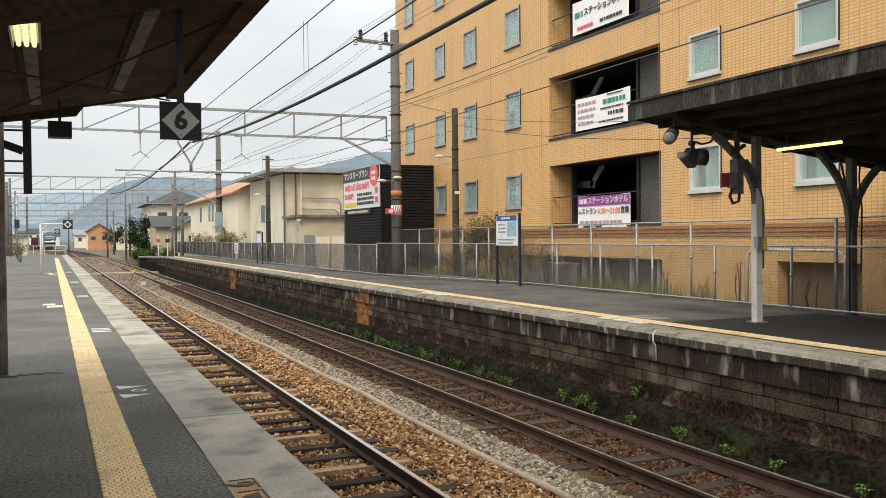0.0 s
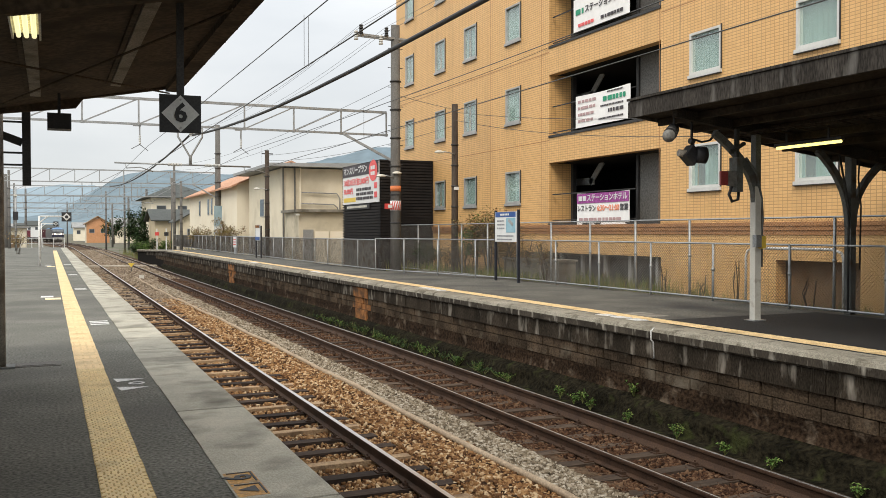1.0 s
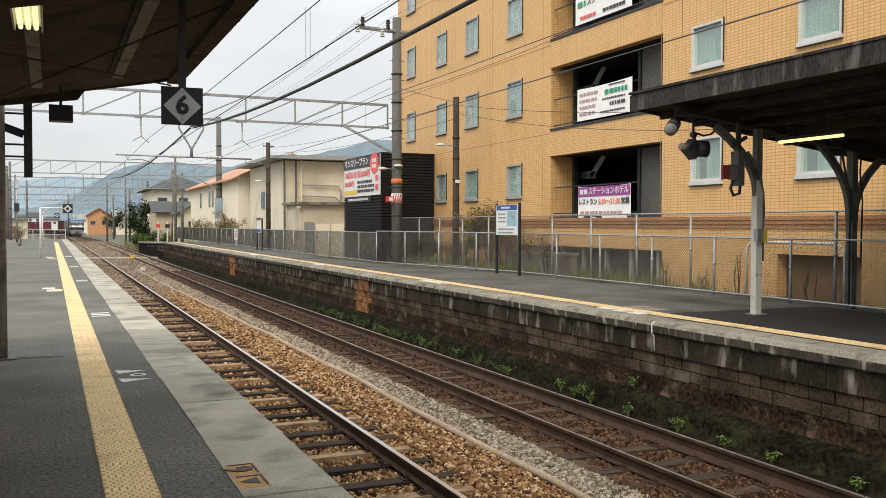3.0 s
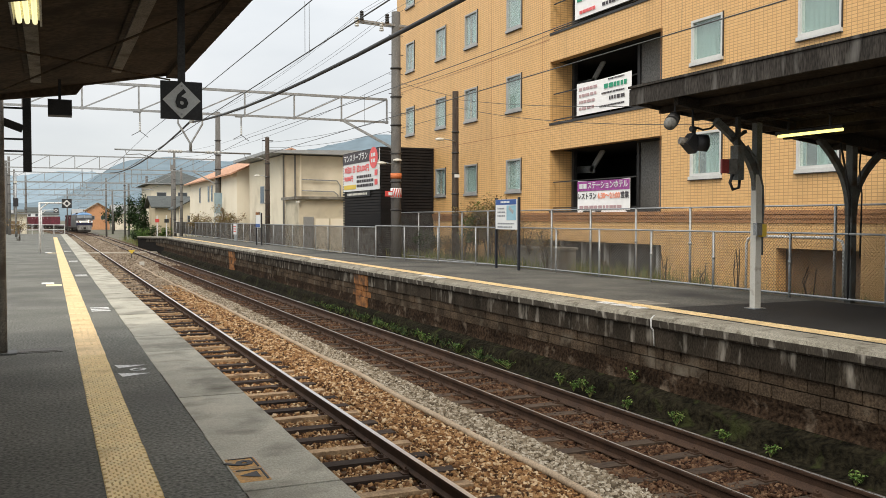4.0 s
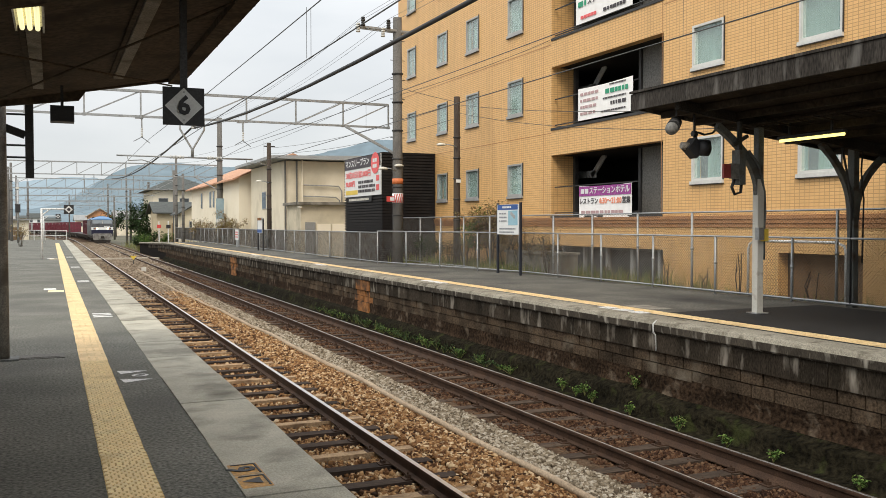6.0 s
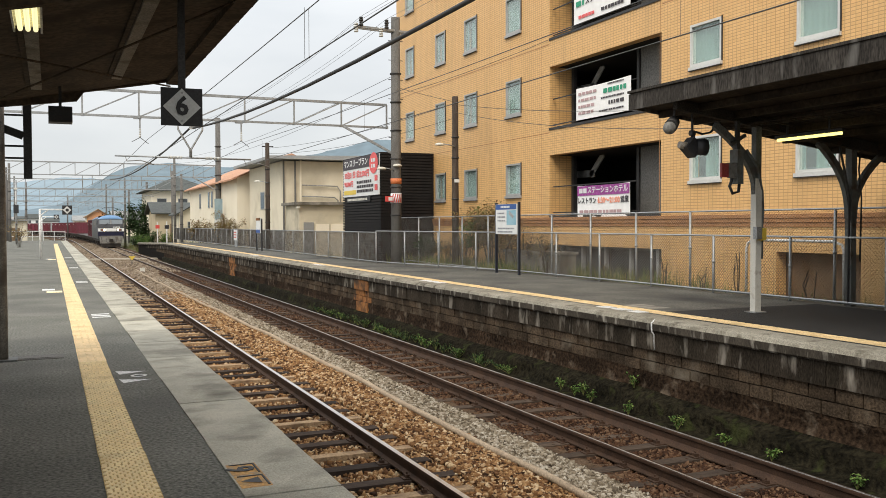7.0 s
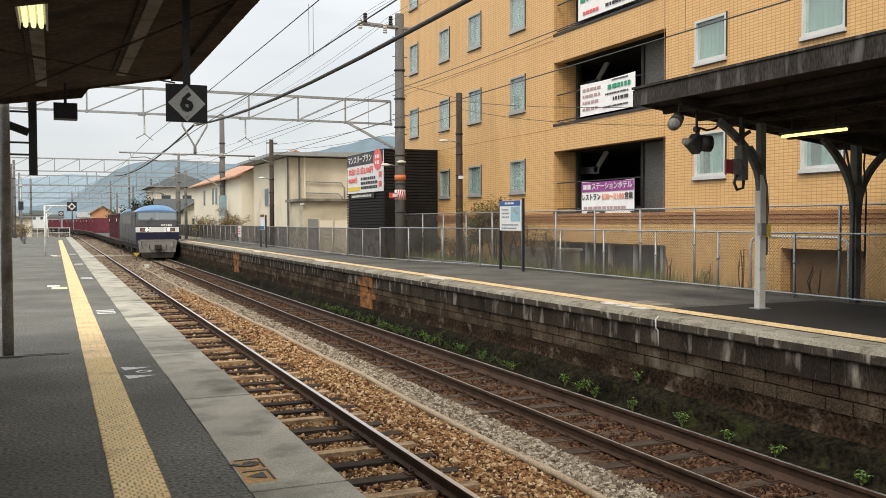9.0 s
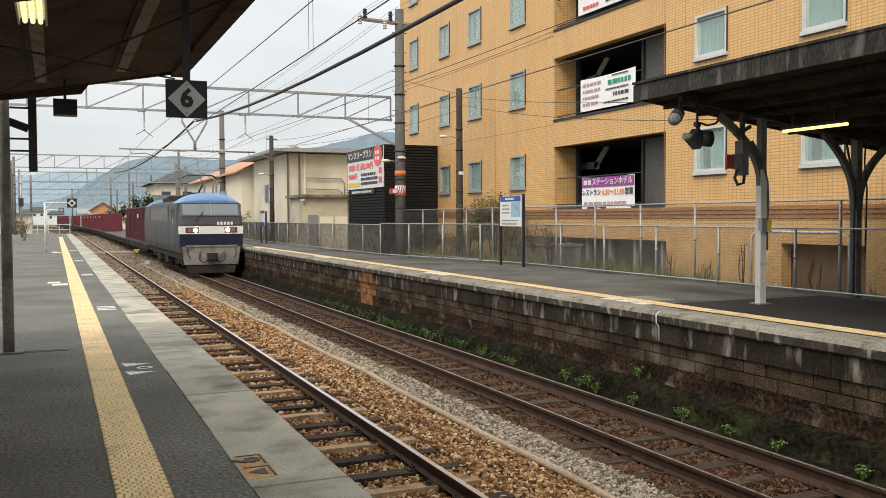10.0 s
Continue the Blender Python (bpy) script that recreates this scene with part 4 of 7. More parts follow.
def build_banners():
    x = HX - .025
    # purple and white restaurant banner
    b = thing("banner", cloth(2.78, .98, 2.0), BANNER, "white restaurant banner with a purple heading on the balcony rail", "banner", "balcony banners", m=facing_track(x, 22.72, 2.28))
    part("heading", plate(2.76, .30, .004), PURPLE, b, "purple heading strip", m=pose(0, .32, .022))
    lettering("ステーションホテル", .235, SIGN_WHITE, b, pose(.26, .32, .03), bold=.004)
    bars(b, SIGN_WHITE, pose(-1.06, .32, .026), .42, .24, 1, 3)
    lettering("レストラン", .21, INK, b, pose(-.84, .0, .024), bold=.005)
    lettering("6:30～21:00", .235, ORANGE_INK, b, pose(.33, .0, .024), bold=.006)
    lettering("営業", .21, INK, b, pose(1.14, .0, .024), bold=.005)
    bars(b, FADED_INK, pose(0, -.33, .022), 2.5, .22, 1, 5, fill=.55)
    # white company banner
    b = thing("banner", cloth(2.9, 1.0, 7.0), BANNER, "white advertising banner with green and red lettering on the balcony rail", "banner", "balcony banners", m=facing_track(x, 22.75, 5.33))
    bars(b, FADED_INK, pose(-.8, .0, .022), 1.0, .8, 4, 11, fill=.55)
    bars(b, INK, pose(.75, .42, .022), .9, .07, 1, 12)
    bars(b, GREEN_INK, pose(.68, .23, .022), 1.2, .22, 1, 13)
    bars(b, INK, pose(.55, .03, .022), 1.2, .08, 1, 14)
    bars(b, INK, pose(.8, -.14, .022), .9, .17, 1, 15)
    bars(b, INK, pose(.5, -.35, .022), 1.3, .08, 1, 16)
    # hotel banner, further up
    b = thing("banner", cloth(3.0, 1.05, 11.0), BANNER, "white hotel banner with dark green lettering on the balcony rail", "banner", "balcony banners", m=facing_track(x, 22.85, 8.36))
    lettering("ステーションホテル", .25, INK, b, pose(.3, .1, .024), bold=.006)
    bars(b, GREEN_INK, pose(-1.12, .1, .022), .45, .26, 1, 23)
    bars(b, PINK_TEXT, pose(-.75, -.33, .022), .9, .16, 1, 24)
    bars(b, INK, pose(.65, -.33, .022), 1.2, .16, 1, 25)


def build_black_tower():
    x0, x1, y0, y1, top = 12.84, 15.28, 35.7, 41.0, 4.66
    t = thing("slatted_enclosure", None, None, "black slatted plant enclosure against the hotel wall", "enclosure")
    part("core", plain_box(x0 + .06, x1, y0 + .06, y1 - .06, -1.5, top - .05), BLACKSLAT, t)
    bm = B()
    box(bm, x0, x1, 0, .05, -.04, .04)
    front = finish(bm, "slat", BLACKSLAT)
    bm = B()
    box(bm, x0, x0 + .05, y0, y1, -.04, .04)
    side = finish(bm, "slat", BLACKSLAT)
    z = -.4
    while z < top:
        part("slat", front, None, t, m=pose(0, y0 - .002, z))
        part("slat", side, None, t, m=pose(0, 0, z))
        z += .125
    # billboard on the side towards the track
    w, h = 4.2, 1.75
    b = thing("billboard", None, None, "monthly plan billboard with a dark heading on the slatted wall", "billboard", m=facing_track(x0 - .05, 38.25, 3.72) @ Matrix.Diagonal((1.19, 1, 1, 1)))
    part("panel", plate(w, h, .04), SIGN_WHITE, b)
    part("heading", plate(w, .5, .01), INK, b, m=pose(0, .63, .012))
    lettering("マンスリープラン", .36, SIGN_WHITE, b, pose(-.55, .63, .016), bold=.008)
    bm = B()
    bmesh.ops.create_circle(bm, cap_ends=True, segments=24, radius=.46)
    part("badge", bm, PINK_TEXT, b, "round red badge", m=pose(1.55, .5, .02))
    bars(b, SIGN_WHITE, pose(1.55, .5, .024), .5, .5, 2, 32)
    lettering("30泊31日1泊3,000円", .34, PINK_TEXT, b, pose(-.45, .10, .012), bold=.010)
    lettering("90,000円", .30, PINK_TEXT, b, pose(-1.4, -.3, .012), bold=.01)
    part("yellow_strip", plate(1.5, .2, .006), SIGN_YELLOW, b, m=pose(-1.25, -.68, .01))
    bars(b, INK, pose(.55, -.45, .012), 1.9, .6, 3, 33)
    bars(b, PINK_TEXT, pose(1.8, -.35, .012), .3, .8, 2, 34)
    lower = thing("signboard", plate(3.3, .24, .03), BLACK, "narrow dark board with pale writing under the billboard", "sign", m=facing_track(x0 - .05, 38.6, 2.7))
    bars(lower, LAMP_CREAM, pose(0, 0, .006), 3.0, .16, 1, 35)


build_hotel()
build_banners()
build_black_tower()

# ---- fences and platform furniture ----
def netting(bm, length, z0, z1, step=.05, r=.0025):
    """Diagonal wires both ways between the rails, along +y from 0."""
    h = z1 - z0
    k = -h
    while k < length:
        for s in (1, -1):
            a, b = (k, z0), (k + h, z1)
            lo, hi = max(0, -k / h), min(1, (length - k) / h)
            if hi <= lo:
                continue
            p = [(0 + s * .002, k + h * t, (z0 + h * t) if s > 0 else (z1 - h * t)) for t in (lo, hi)]
            tube(bm, p[0], p[1], r, n=3, caps=False)
        k += step * 1.45


def build_fence(name, label, x, ya, yb, height, base, step, thick, net=True, gauge=.0025):
    f = thing(name, None, None, label, "fence")
    n = max(1, round((yb - ya) / step))
    st = (yb - ya) / n
    bm = B()
    tube(bm, (0, 0, -.3), (0, 0, height), thick, n=8)
    tube(bm, (0, 0, height), (0, 0, height + .012), thick * 1.1, n=8)
    for z in (height * .55,):
        tube(bm, (0, 0, z - .03), (0, 0, z + .03), thick * 1.35, n=8)
    post = finish(bm, "post", GALV)
    bm = B()
    tube(bm, (0, 0, 0), (0, st, 0), .021, n=6)
    railm = finish(bm, "rail", GALV)
    netm = None
    if net:
        bm = B()
        netting(bm, st, .06, height, r=gauge)
        netm = finish(bm, "wire_netting", NETTING)
    for i in range(n + 1):
        y = ya + i * st
        part("post", post, None, f, m=pose(x(y), y, base, 0, random.uniform(-.4, .4), 0))
        if i < n:
            turn = -math.degrees(math.atan2(x(y + st) - x(y), st))
            for z in (height, .07):
                part("rail", railm, None, f, m=pose(x(y), y, base + z, 0, 0, turn))
            if netm:
                part("wire_netting", netm, None, f, m=pose(x(y), y, base, 0, 0, turn), label="grey chain-link netting")
    return f


def build_info_sign():
    s = thing("information_sign", None, None, "white sightseeing information board on two dark blue posts", "sign")
    y0, y1, x = 22.25, 23.65, 12.15
    for y in (y0, y1):
        bm = B()
        box(bm, x - .03, x + .03, y - .034, y + .034, ZF - .02, 2.2)
        soften(bm, .008)
        part("post", bm, POST_NAVY, s, "dark blue steel post")
    bm = B()
    box(bm, x - .05, x - .01, y0 + .05, y1 - .05, 1.28, 2.15)
    p = part("board", bm, SIGN_WHITE, s)
    m = lambda dy, z: facing_track(x - .056, (y0 + y1) / 2 + dy, z)
    part("heading", plate(1.24, .15, .006), SIGN_BLUE, s, m=m(0, 2.07))
    bars(s, SIGN_WHITE, facing_track(x - .064, (y0 + y1) / 2, 2.07), .6, .09, 1, 41)
    part("picture", plate(.56, .42, .006), SIGN_CYAN, s, "blue sea picture", m=m(-.33, 1.76))
    part("map_shape", plate(.3, .1, .004), INNER_GREY, s, m=facing_track(x - .066, (y0 + y1) / 2 - .34, 1.84) @ pose(0, 0, 0, 0, 0, -28))
    bars(s, TEXT_GREY, m(.28, 1.78), .46, .32, 3, 42, fill=.5)
    bars(s, TEXT_GREY, m(0, 1.40), 1.0, .2, 2, 43, fill=.5)


def build_station_post_signs():
    s = thing("station_name_sign", None, None, "small white board with dark posts by the far fence", "sign")
    for y in (48.6, 49.9):
        part("post", plain_box(10.55, 10.62, y - .05, y + .05, ZF - .02, 1.9), BLACK, s)
    part("board", plain_box(10.53, 10.58, 48.7, 49.8, 1.1, 1.95), SIGN_WHITE, s)
    part("heading", plain_box(10.515, 10.525, 48.72, 49.78, 1.8, 1.94), ORANGE, s)
    part("stripe", plain_box(10.515, 10.525, 48.72, 49.78, 1.12, 1.3), SIGN_BLUE, s)
    n = thing("notice_board", None, None, "small white notice with red writing fixed on the fence", "sign")
    part("board", plain_box(11.12, 11.15, 58.6, 59.6, .55, 1.25), SIGN_WHITE, n)
    part("strap", plain_box(11.151, 11.2, 58.7, 59.5, ZF, 1.2), GALV, n)
    bm = B()
    for k in range(3):
        box(bm, 11.105, 11.116, 58.7, 59.5, .72 + k * .16, .78 + k * .16)
    part("text_block", bm, SIGN_RED, n)


def build_main_posts():
    """Platform canopy posts are built with the canopies; here the poles along the fence."""
    def pole(name, label, x, y, z0, z1, r0, r1, mat):
        p = thing(name, None, None, label, "utility pole")
        bm = B()
        n = 7
        tube(bm, (x, y, z0), (x, y, z1), r0, r1, n=18)
        part("shaft", bm, mat, p)
        for k in range(6):
            z = z0 + (z1 - z0) * (.3 + .1 * k)
            bm = B()
            tube(bm, (x, y, z), (x, y, z + .05), r0 * 1.03, n=16)
            part("band", bm, STEEL_DARK, p)
        return p
    # great catenary pole by the fence
    p = pole("catenary_pole", "thick weathered concrete catenary pole with warning bands", 12.4, 32.7, -1.4, 9.6, .215, .17, POLECON)
    for z0, z1, mat in ((3.15, 3.36, surface("orange_band", (.62, .17, .05), (.68, .2, .07), 4, .6, bump=0)), (2.4, 2.78, SIGN_WHITE)):
        bm = B()
        tube(bm, (12.4, 32.7, z0), (12.4, 32.7, z1), .215, n=20)
        q = part("warning_band", bm, mat, p, "orange band" if z0 > 3 else "red and white striped band")
    for k in range(7):
        a0 = -2.9 + k * .42
        bm = B()
        vs = []
        for t in range(5):
            a = a0 + .38 * t / 4
            z = 2.42 + .34 * t / 4
            for w in (0, .2):
                vs.append(bm.verts.new((12.4 + .219 * math.cos(a + w), 32.7 + .219 * math.sin(a + w), z)))
        for t in range(4):
            bm.faces.new((vs[2 * t], vs[2 * t + 1], vs[2 * t + 3], vs[2 * t + 2]))
        part("stripe", bm, SIGN_RED, p)
    part("number_tag", plain_box(11.85, 12.17, 32.42, 32.45, 2.45, 2.66), SIGN_RED, p, "small red and white tag")
    part("tag_plate", plain_box(11.98, 12.14, 32.40, 32.419, 2.49, 2.62), SIGN_WHITE, p)
    for k in range(7):
        bm = B()
        z = 4.2 + k * .75
        tube(bm, (12.1, 32.7, z), (12.7, 32.7, z), .014, n=5)
        part("step_bolt", bm, STEEL_DARK, p)
    # top arms with insulators
    bm = B()
    bar(bm, (10.75, 32.6, 9.12), (12.9, 32.6, 9.05), .1, .08)
    bar(bm, (10.75, 32.85, 9.12), (12.9, 32.85, 9.05), .06, .08)
    part("cross_arm", bm, GALV, p)
    for x, z in ((10.75, 9.05), (10.95, 9.3), (11.75, 8.95), (11.98, 9.28)):
        bm = B()
        for i in range(4):
            tube(bm, (x, 32.55, z - .16 + i * .09), (x, 32.55, z - .10 + i * .09), .085 - .01 * (i % 2), n=10)
        part("insulator", bm, INSULATOR if z < 9.2 else STEEL_DARK, p)
    lamp_arm(p, 12.2, 32.5, 3.72, -.35)
    lamp_arm(p, 12.25, 32.5, 3.85, .1)
    # second catenary pole
    pole("catenary_pole", "slim grey concrete catenary pole beyond the fence", 12.4, 72.8, -1.4, 10.1, .26, .19, POLECON)
    # dark wooden pole before the hotel
    q = pole("utility_pole", "dark slim utility pole before the hotel wall", 14.1, 30.85, -1.4, 6.4, .14, .115, POLE_DARK)
    lamp_arm(q, 14.0, 30.7, 4.55, -.45)
    part("tag_plate", plain_box(14.0, 14.2, 30.69, 30.71, 3.15, 3.27), SIGN_WHITE, q)
    q = pole("utility_pole", "dark slim pole with a lamp before the cream building", 11.6, 51.6, -1.4, 6.3, .15, .12, POLE_DARK)
    lamp_arm(q, 11.5, 51.4, 4.05, -.4)
    bm = B()
    bar(bm, (11.3, 51.6, 6.1), (11.95, 51.6, 6.1), .06)
    part("cross_arm", bm, STEEL_DARK, q)
    for x, y, z in ((11.4, 92, 8.4), (11.0, 84, 6.2), (9.5, 130, 8.0), (-3.5, 95, 7.5), (-2.6, 120, 6.8), (8.2, 150, 8), (3.5, 205, 8), (-4.5, 140, 8.5)):
        pole("utility_pole", "distant thin grey line-side pole", x, y, -1.5, z, .15, .11, POLECON)


def lamp_arm(parent, x, y, z, dx):
    bm = B()
    path_tube(bm, [(x + .05, y + .05, z - .05), (x + dx * .4, y, z), (x + dx, y, z + .03)], .02, 6)
    part("lamp_arm", bm, GALV, parent)
    bm = B()
    bmesh.ops.create_uvsphere(bm, u_segments=14, v_segments=8, radius=1)
    for v in bm.verts:
        v.co = Vector((x + dx * 1.35 + v.co.x * .19, y + v.co.y * .11, z + max(v.co.z, -.45) * .075))
    for f in bm.faces:
        f.smooth = True
    part("lamp_head", bm, LAMP_CREAM, parent, "cream enamelled lamp head")


def truss(name, label, y, xa, xb, z0, z1, drop=None, n=8):
    g = thing(name, None, None, label, "catenary gantry")
    for z, w in ((z1, .09), (z0, .075)):
        bm = B()
        bar(bm, (xa, y, z), (xb, y, z), w)
        part("chord", bm, GALV, g)
    st = (xb - xa) / n
    for i in range(n + 1):
        bm = B()
        bar(bm, (xa + i * st, y, z0), (xa + i * st, y, z1), .055)
        part("upright", bm, GALV, g)
        bm = B()
        bar(bm, (xa + i * st, y - .06, z0), (xa + i * st, y + .06, z0), .1)
        part("tie", bm, GALV, g)
        if i < n:
            bm = B()
            bar(bm, (xa + i * st, y, z0), (xa + (i + 1) * st, y, z1), .045)
            part("diagonal", bm, GALV, g)
    return g


def build_gantries():
    y = 33.2
    g = truss("catenary_gantry", "grey lattice steel gantry across the tracks", y, -4.5, 12.2, 5.38, 6.27, n=9)
    bm = B()
    bar(bm, (10.4, y, 5.38), (12.35, 32.9, 4.35), .09)
    part("knee_brace", bm, GALV, g)
    # near-side leg behind the canopy
    bm = B()
    tube(bm, (-4.5, y, -.1), (-4.5, y, 6.5), .17, .15, n=12)
    part("leg", bm, POLECON, g)
    # v-shaped hanger with the cross bar
    v = thing("catenary_bracket", None, None, "grey pipe hanger with cross bar and insulators under the gantry", "bracket")
    bm = B()
    path_tube(bm, [(4.25, y, 5.36), (4.25, y, 5.0), (4.66, y, 4.3), (4.66, y, 4.0)], .035, 8)
    path_tube(bm, [(5.1, y, 5.36), (5.1, y, 5.0), (4.7, y, 4.3), (4.7, y, 4.0)], .035, 8)
    part("pipe_hanger", bm, GALV, v)
    bm = B()
    tube(bm, (2.1, y, 4.0), (6.85, y, 3.98), .03, n=8)
    part("cross_bar", bm, GALV, v)
    for x in (3.9, 4.15, 5.2, 5.5):
        bm = B()
        for i in range(5):
            tube(bm, (x + i * .05, y, 3.99), (x + i * .05 + .03, y, 3.99), .06, n=10)
        part("insulator", bm, INSULATOR, v)
    for x in (2.45, 6.6):
        bm = B()
        path_tube(bm, [(x, y, 3.98), (x + .05, y, 3.82), (x + .5, y, 3.86), (x + .95, y, 3.72)], .02, 6)
        part("steady_arm", bm, GALV, v)
    for x in (2.95, 6.5):
        h = thing("wire_hanger", None, None, "steel hanger with insulator string below the gantry", "hanger", "gantry hangers")
        bm = B()
        bar(bm, (x - .22, y, 5.33), (x + .05, y, 5.33), .06)
        bar(bm, (x, y, 5.33), (x, y, 4.98), .05)
        part("bracket", bm, GALV, h)
        bm = B()
        for i in range(4):
            tube(bm, (x, y, 4.97 - i * .08), (x, y, 4.91 - i * .08), .035, n=8)
        part("insulator", bm, INSULATOR, h)
        bm = B()
        tube(bm, (x, y, 4.66), (x + .28, y, 4.45), .012, n=5)
        tube(bm, (x, y, 4.66), (x - .28, y, 4.5), .012, n=5)
        part("stay_wire", bm, WIRE, h)
    bm = B()
    for i in range(5):
        tube(bm, (4.72, y - .1, 5.34 - i * .07), (4.72, y - .1, 5.30 - i * .07), .09, n=10)
    thing("insulator_string", bm, INSULATOR, "pale insulator string carrying the feeder cable", "insulator")
    for yy, n, a in ((72.9, 9, -3.4), (100, 9, -4), (128, 9, -5), (158, 8, -6), (190, 8, -8)):
        s = bend(yy)
        g = truss("catenary_gantry", "distant grey lattice gantry over the line", yy, a + s, 12.2 + s, 5.35, 6.3, n=n)
        if yy < 80:
            bm = B()
            bar(bm, (10.4, yy, 5.35), (12.35, yy, 4.3), .09)
            part("knee_brace", bm, GALV, g)
        for x in (a + s, 12.2 + s) if yy > 80 else (a + s,):
            bm = B()
            tube(bm, (x, yy, -1.5), (x, yy, 7.4), .2, .16, n=10)
            part("leg", bm, POLECON, g)
        for x in (3.0 + s, 6.55 + s):
            bm = B()
            tube(bm, (x, yy, 5.35), (x, yy, 4.6), .03, n=5)
            tube(bm, (x - .7, yy, 4.0), (x + .9, yy, 3.8), .025, n=5)
            tube(bm, (x - .7, yy, 5.35), (x - .7, yy, 4.0), .03, n=5)
            part("hanger", bm, GALV, g)


def wire(name, label, pts, r, mat=WIRE, n=5):
    bm = B()
    path_tube(bm, pts, r, n)
    return thing(name, bm, mat, label, "wire")


def build_wires():
    SUP = [-16, 33.2, 72.9, 100, 128, 158, 190, 230, 280]

    def along(x, z, sag):
        out = []
        for a, b in zip(SUP, SUP[1:]):
            for k in range(8):
                t = k / 8
                y = a + (b - a) * t
                out.append((x + bend(y), y, z - sag * 4 * t * (1 - t)))
        return out
    for tc, zm, zc in ((T1, 4.62, 3.83), (T2, 4.58, 3.78)):
        wire("messenger_wire", "thin dark messenger wire above the track", along(tc, zm, .14 if tc == T1 else .22), .008)
        wire("contact_wire", "thin dark contact wire above the track", along(tc, zc, .0), .0085)
        for y in ((11.9, 22, 44, 55) if tc == T1 else (8.5, 20, 31, 44, 55)):
            bm = B()
            for d in (-.03, .03) if y == 11.9 else (0,):
                tube(bm, (tc + d, y, zc), (tc + d, y, zm - .1), .0035, n=4)
            thing("dropper_wire", bm, WIRE, "short dropper wire between the overhead wires", "wire", "droppers")
    pts = []
    for k in range(15):
        t = k / 14
        y = -10 + 43.1 * t
        pts.append((4.9 - .15 * t, y, 4.36 + (.0019 if y > 14 else .0006) * (y - 14) ** 2))
    wire("feeder_cable", "thick sagging black feeder cable", pts, .035, RUBBER, 8)
    pts = []
    for k in range(13):
        t = k / 12
        y = 33.1 + 39.7 * t
        pts.append((4.7 - .4 * t, y, 5.1 - .02 * t - 4 * .5 * t * (1 - t)))
    wire("feeder_cable", "thick sagging black feeder cable", pts, .035, RUBBER, 8)
    for x, z in ((10.75, 9.25), (10.95, 9.5), (11.75, 9.15), (11.98, 9.48)):
        pts = []
        for k in range(13):
            t = k / 12
            y = -14 + 46.6 * t
            pts.append((x, y, z + .4 * (1 - t) - 1.6 * t * (1 - t)))
        for k in range(1, 11):
            t = k / 10
            y = 32.6 + 40.2 * t
            pts.append((x + .3 * t, y, z + .4 * t - 2.4 * t * (1 - t)))
        wire("power_line", "thin high power line along the tracks", pts, .0065)
    for a, b, s in (((14.1, 30.85, 6.1), (12.9, 9.0, 3.6), .3), ((14.1, 30.85, 5.8), (13.2, 11.5, 3.4), .35), ((14.1, 30.85, 6.2), (12.5, 32.7, 6.9), .02), ((14.1, 30.85, 6.15), (11.6, 51.6, 6.0), .3), ((14.1, 30.85, 5.6), (11.6, 51.6, 5.7), .35), ((12.4, 32.7, 7.4), (11.4, 92, 8.2), .7), ((12.4, 32.7, 7.0), (11.4, 92, 7.7), .8), ((12.4, 32.7, 6.6), (15.28, 26.0, 7.7), .1)):
        A, C = Vector(a), Vector(b)
        wire("service_cable", "thin black service cable between poles", [A.lerp(C, k / 10) - Vector((0, 0, s * 4 * (k / 10) * (1 - k / 10))) for k in range(11)], .009)


def jog(y):
    if y < 23:
        return 12.62
    if y < 31:
        return 12.62 - (y - 23) / 8 * 1.55
    return 11.07 + (y - 31) * .004


build_fence("platform_fence", "grey chain-link fence along the platform's back edge", lambda y: 12.62, 4.2, 23.1, 1.2, ZF, 2.1, .026)
build_fence("platform_fence", "grey chain-link fence angling in along the narrowing platform", jog, 23.1, 31.3, 1.2, ZF, 2.05, .026)
build_fence("platform_fence", "long grey chain-link fence on the far platform", jog, 31.3, 92, 1.15, ZF, 2.1, .024, True, .0055)
build_fence("boundary_fence", "taller grey chain-link boundary fence behind the platform", lambda y: 13.6, 8.3, 35.4, 1.85, 0, 2.12, .03)
build_info_sign()
build_station_post_signs()
build_main_posts()
build_gantries()
build_wires()

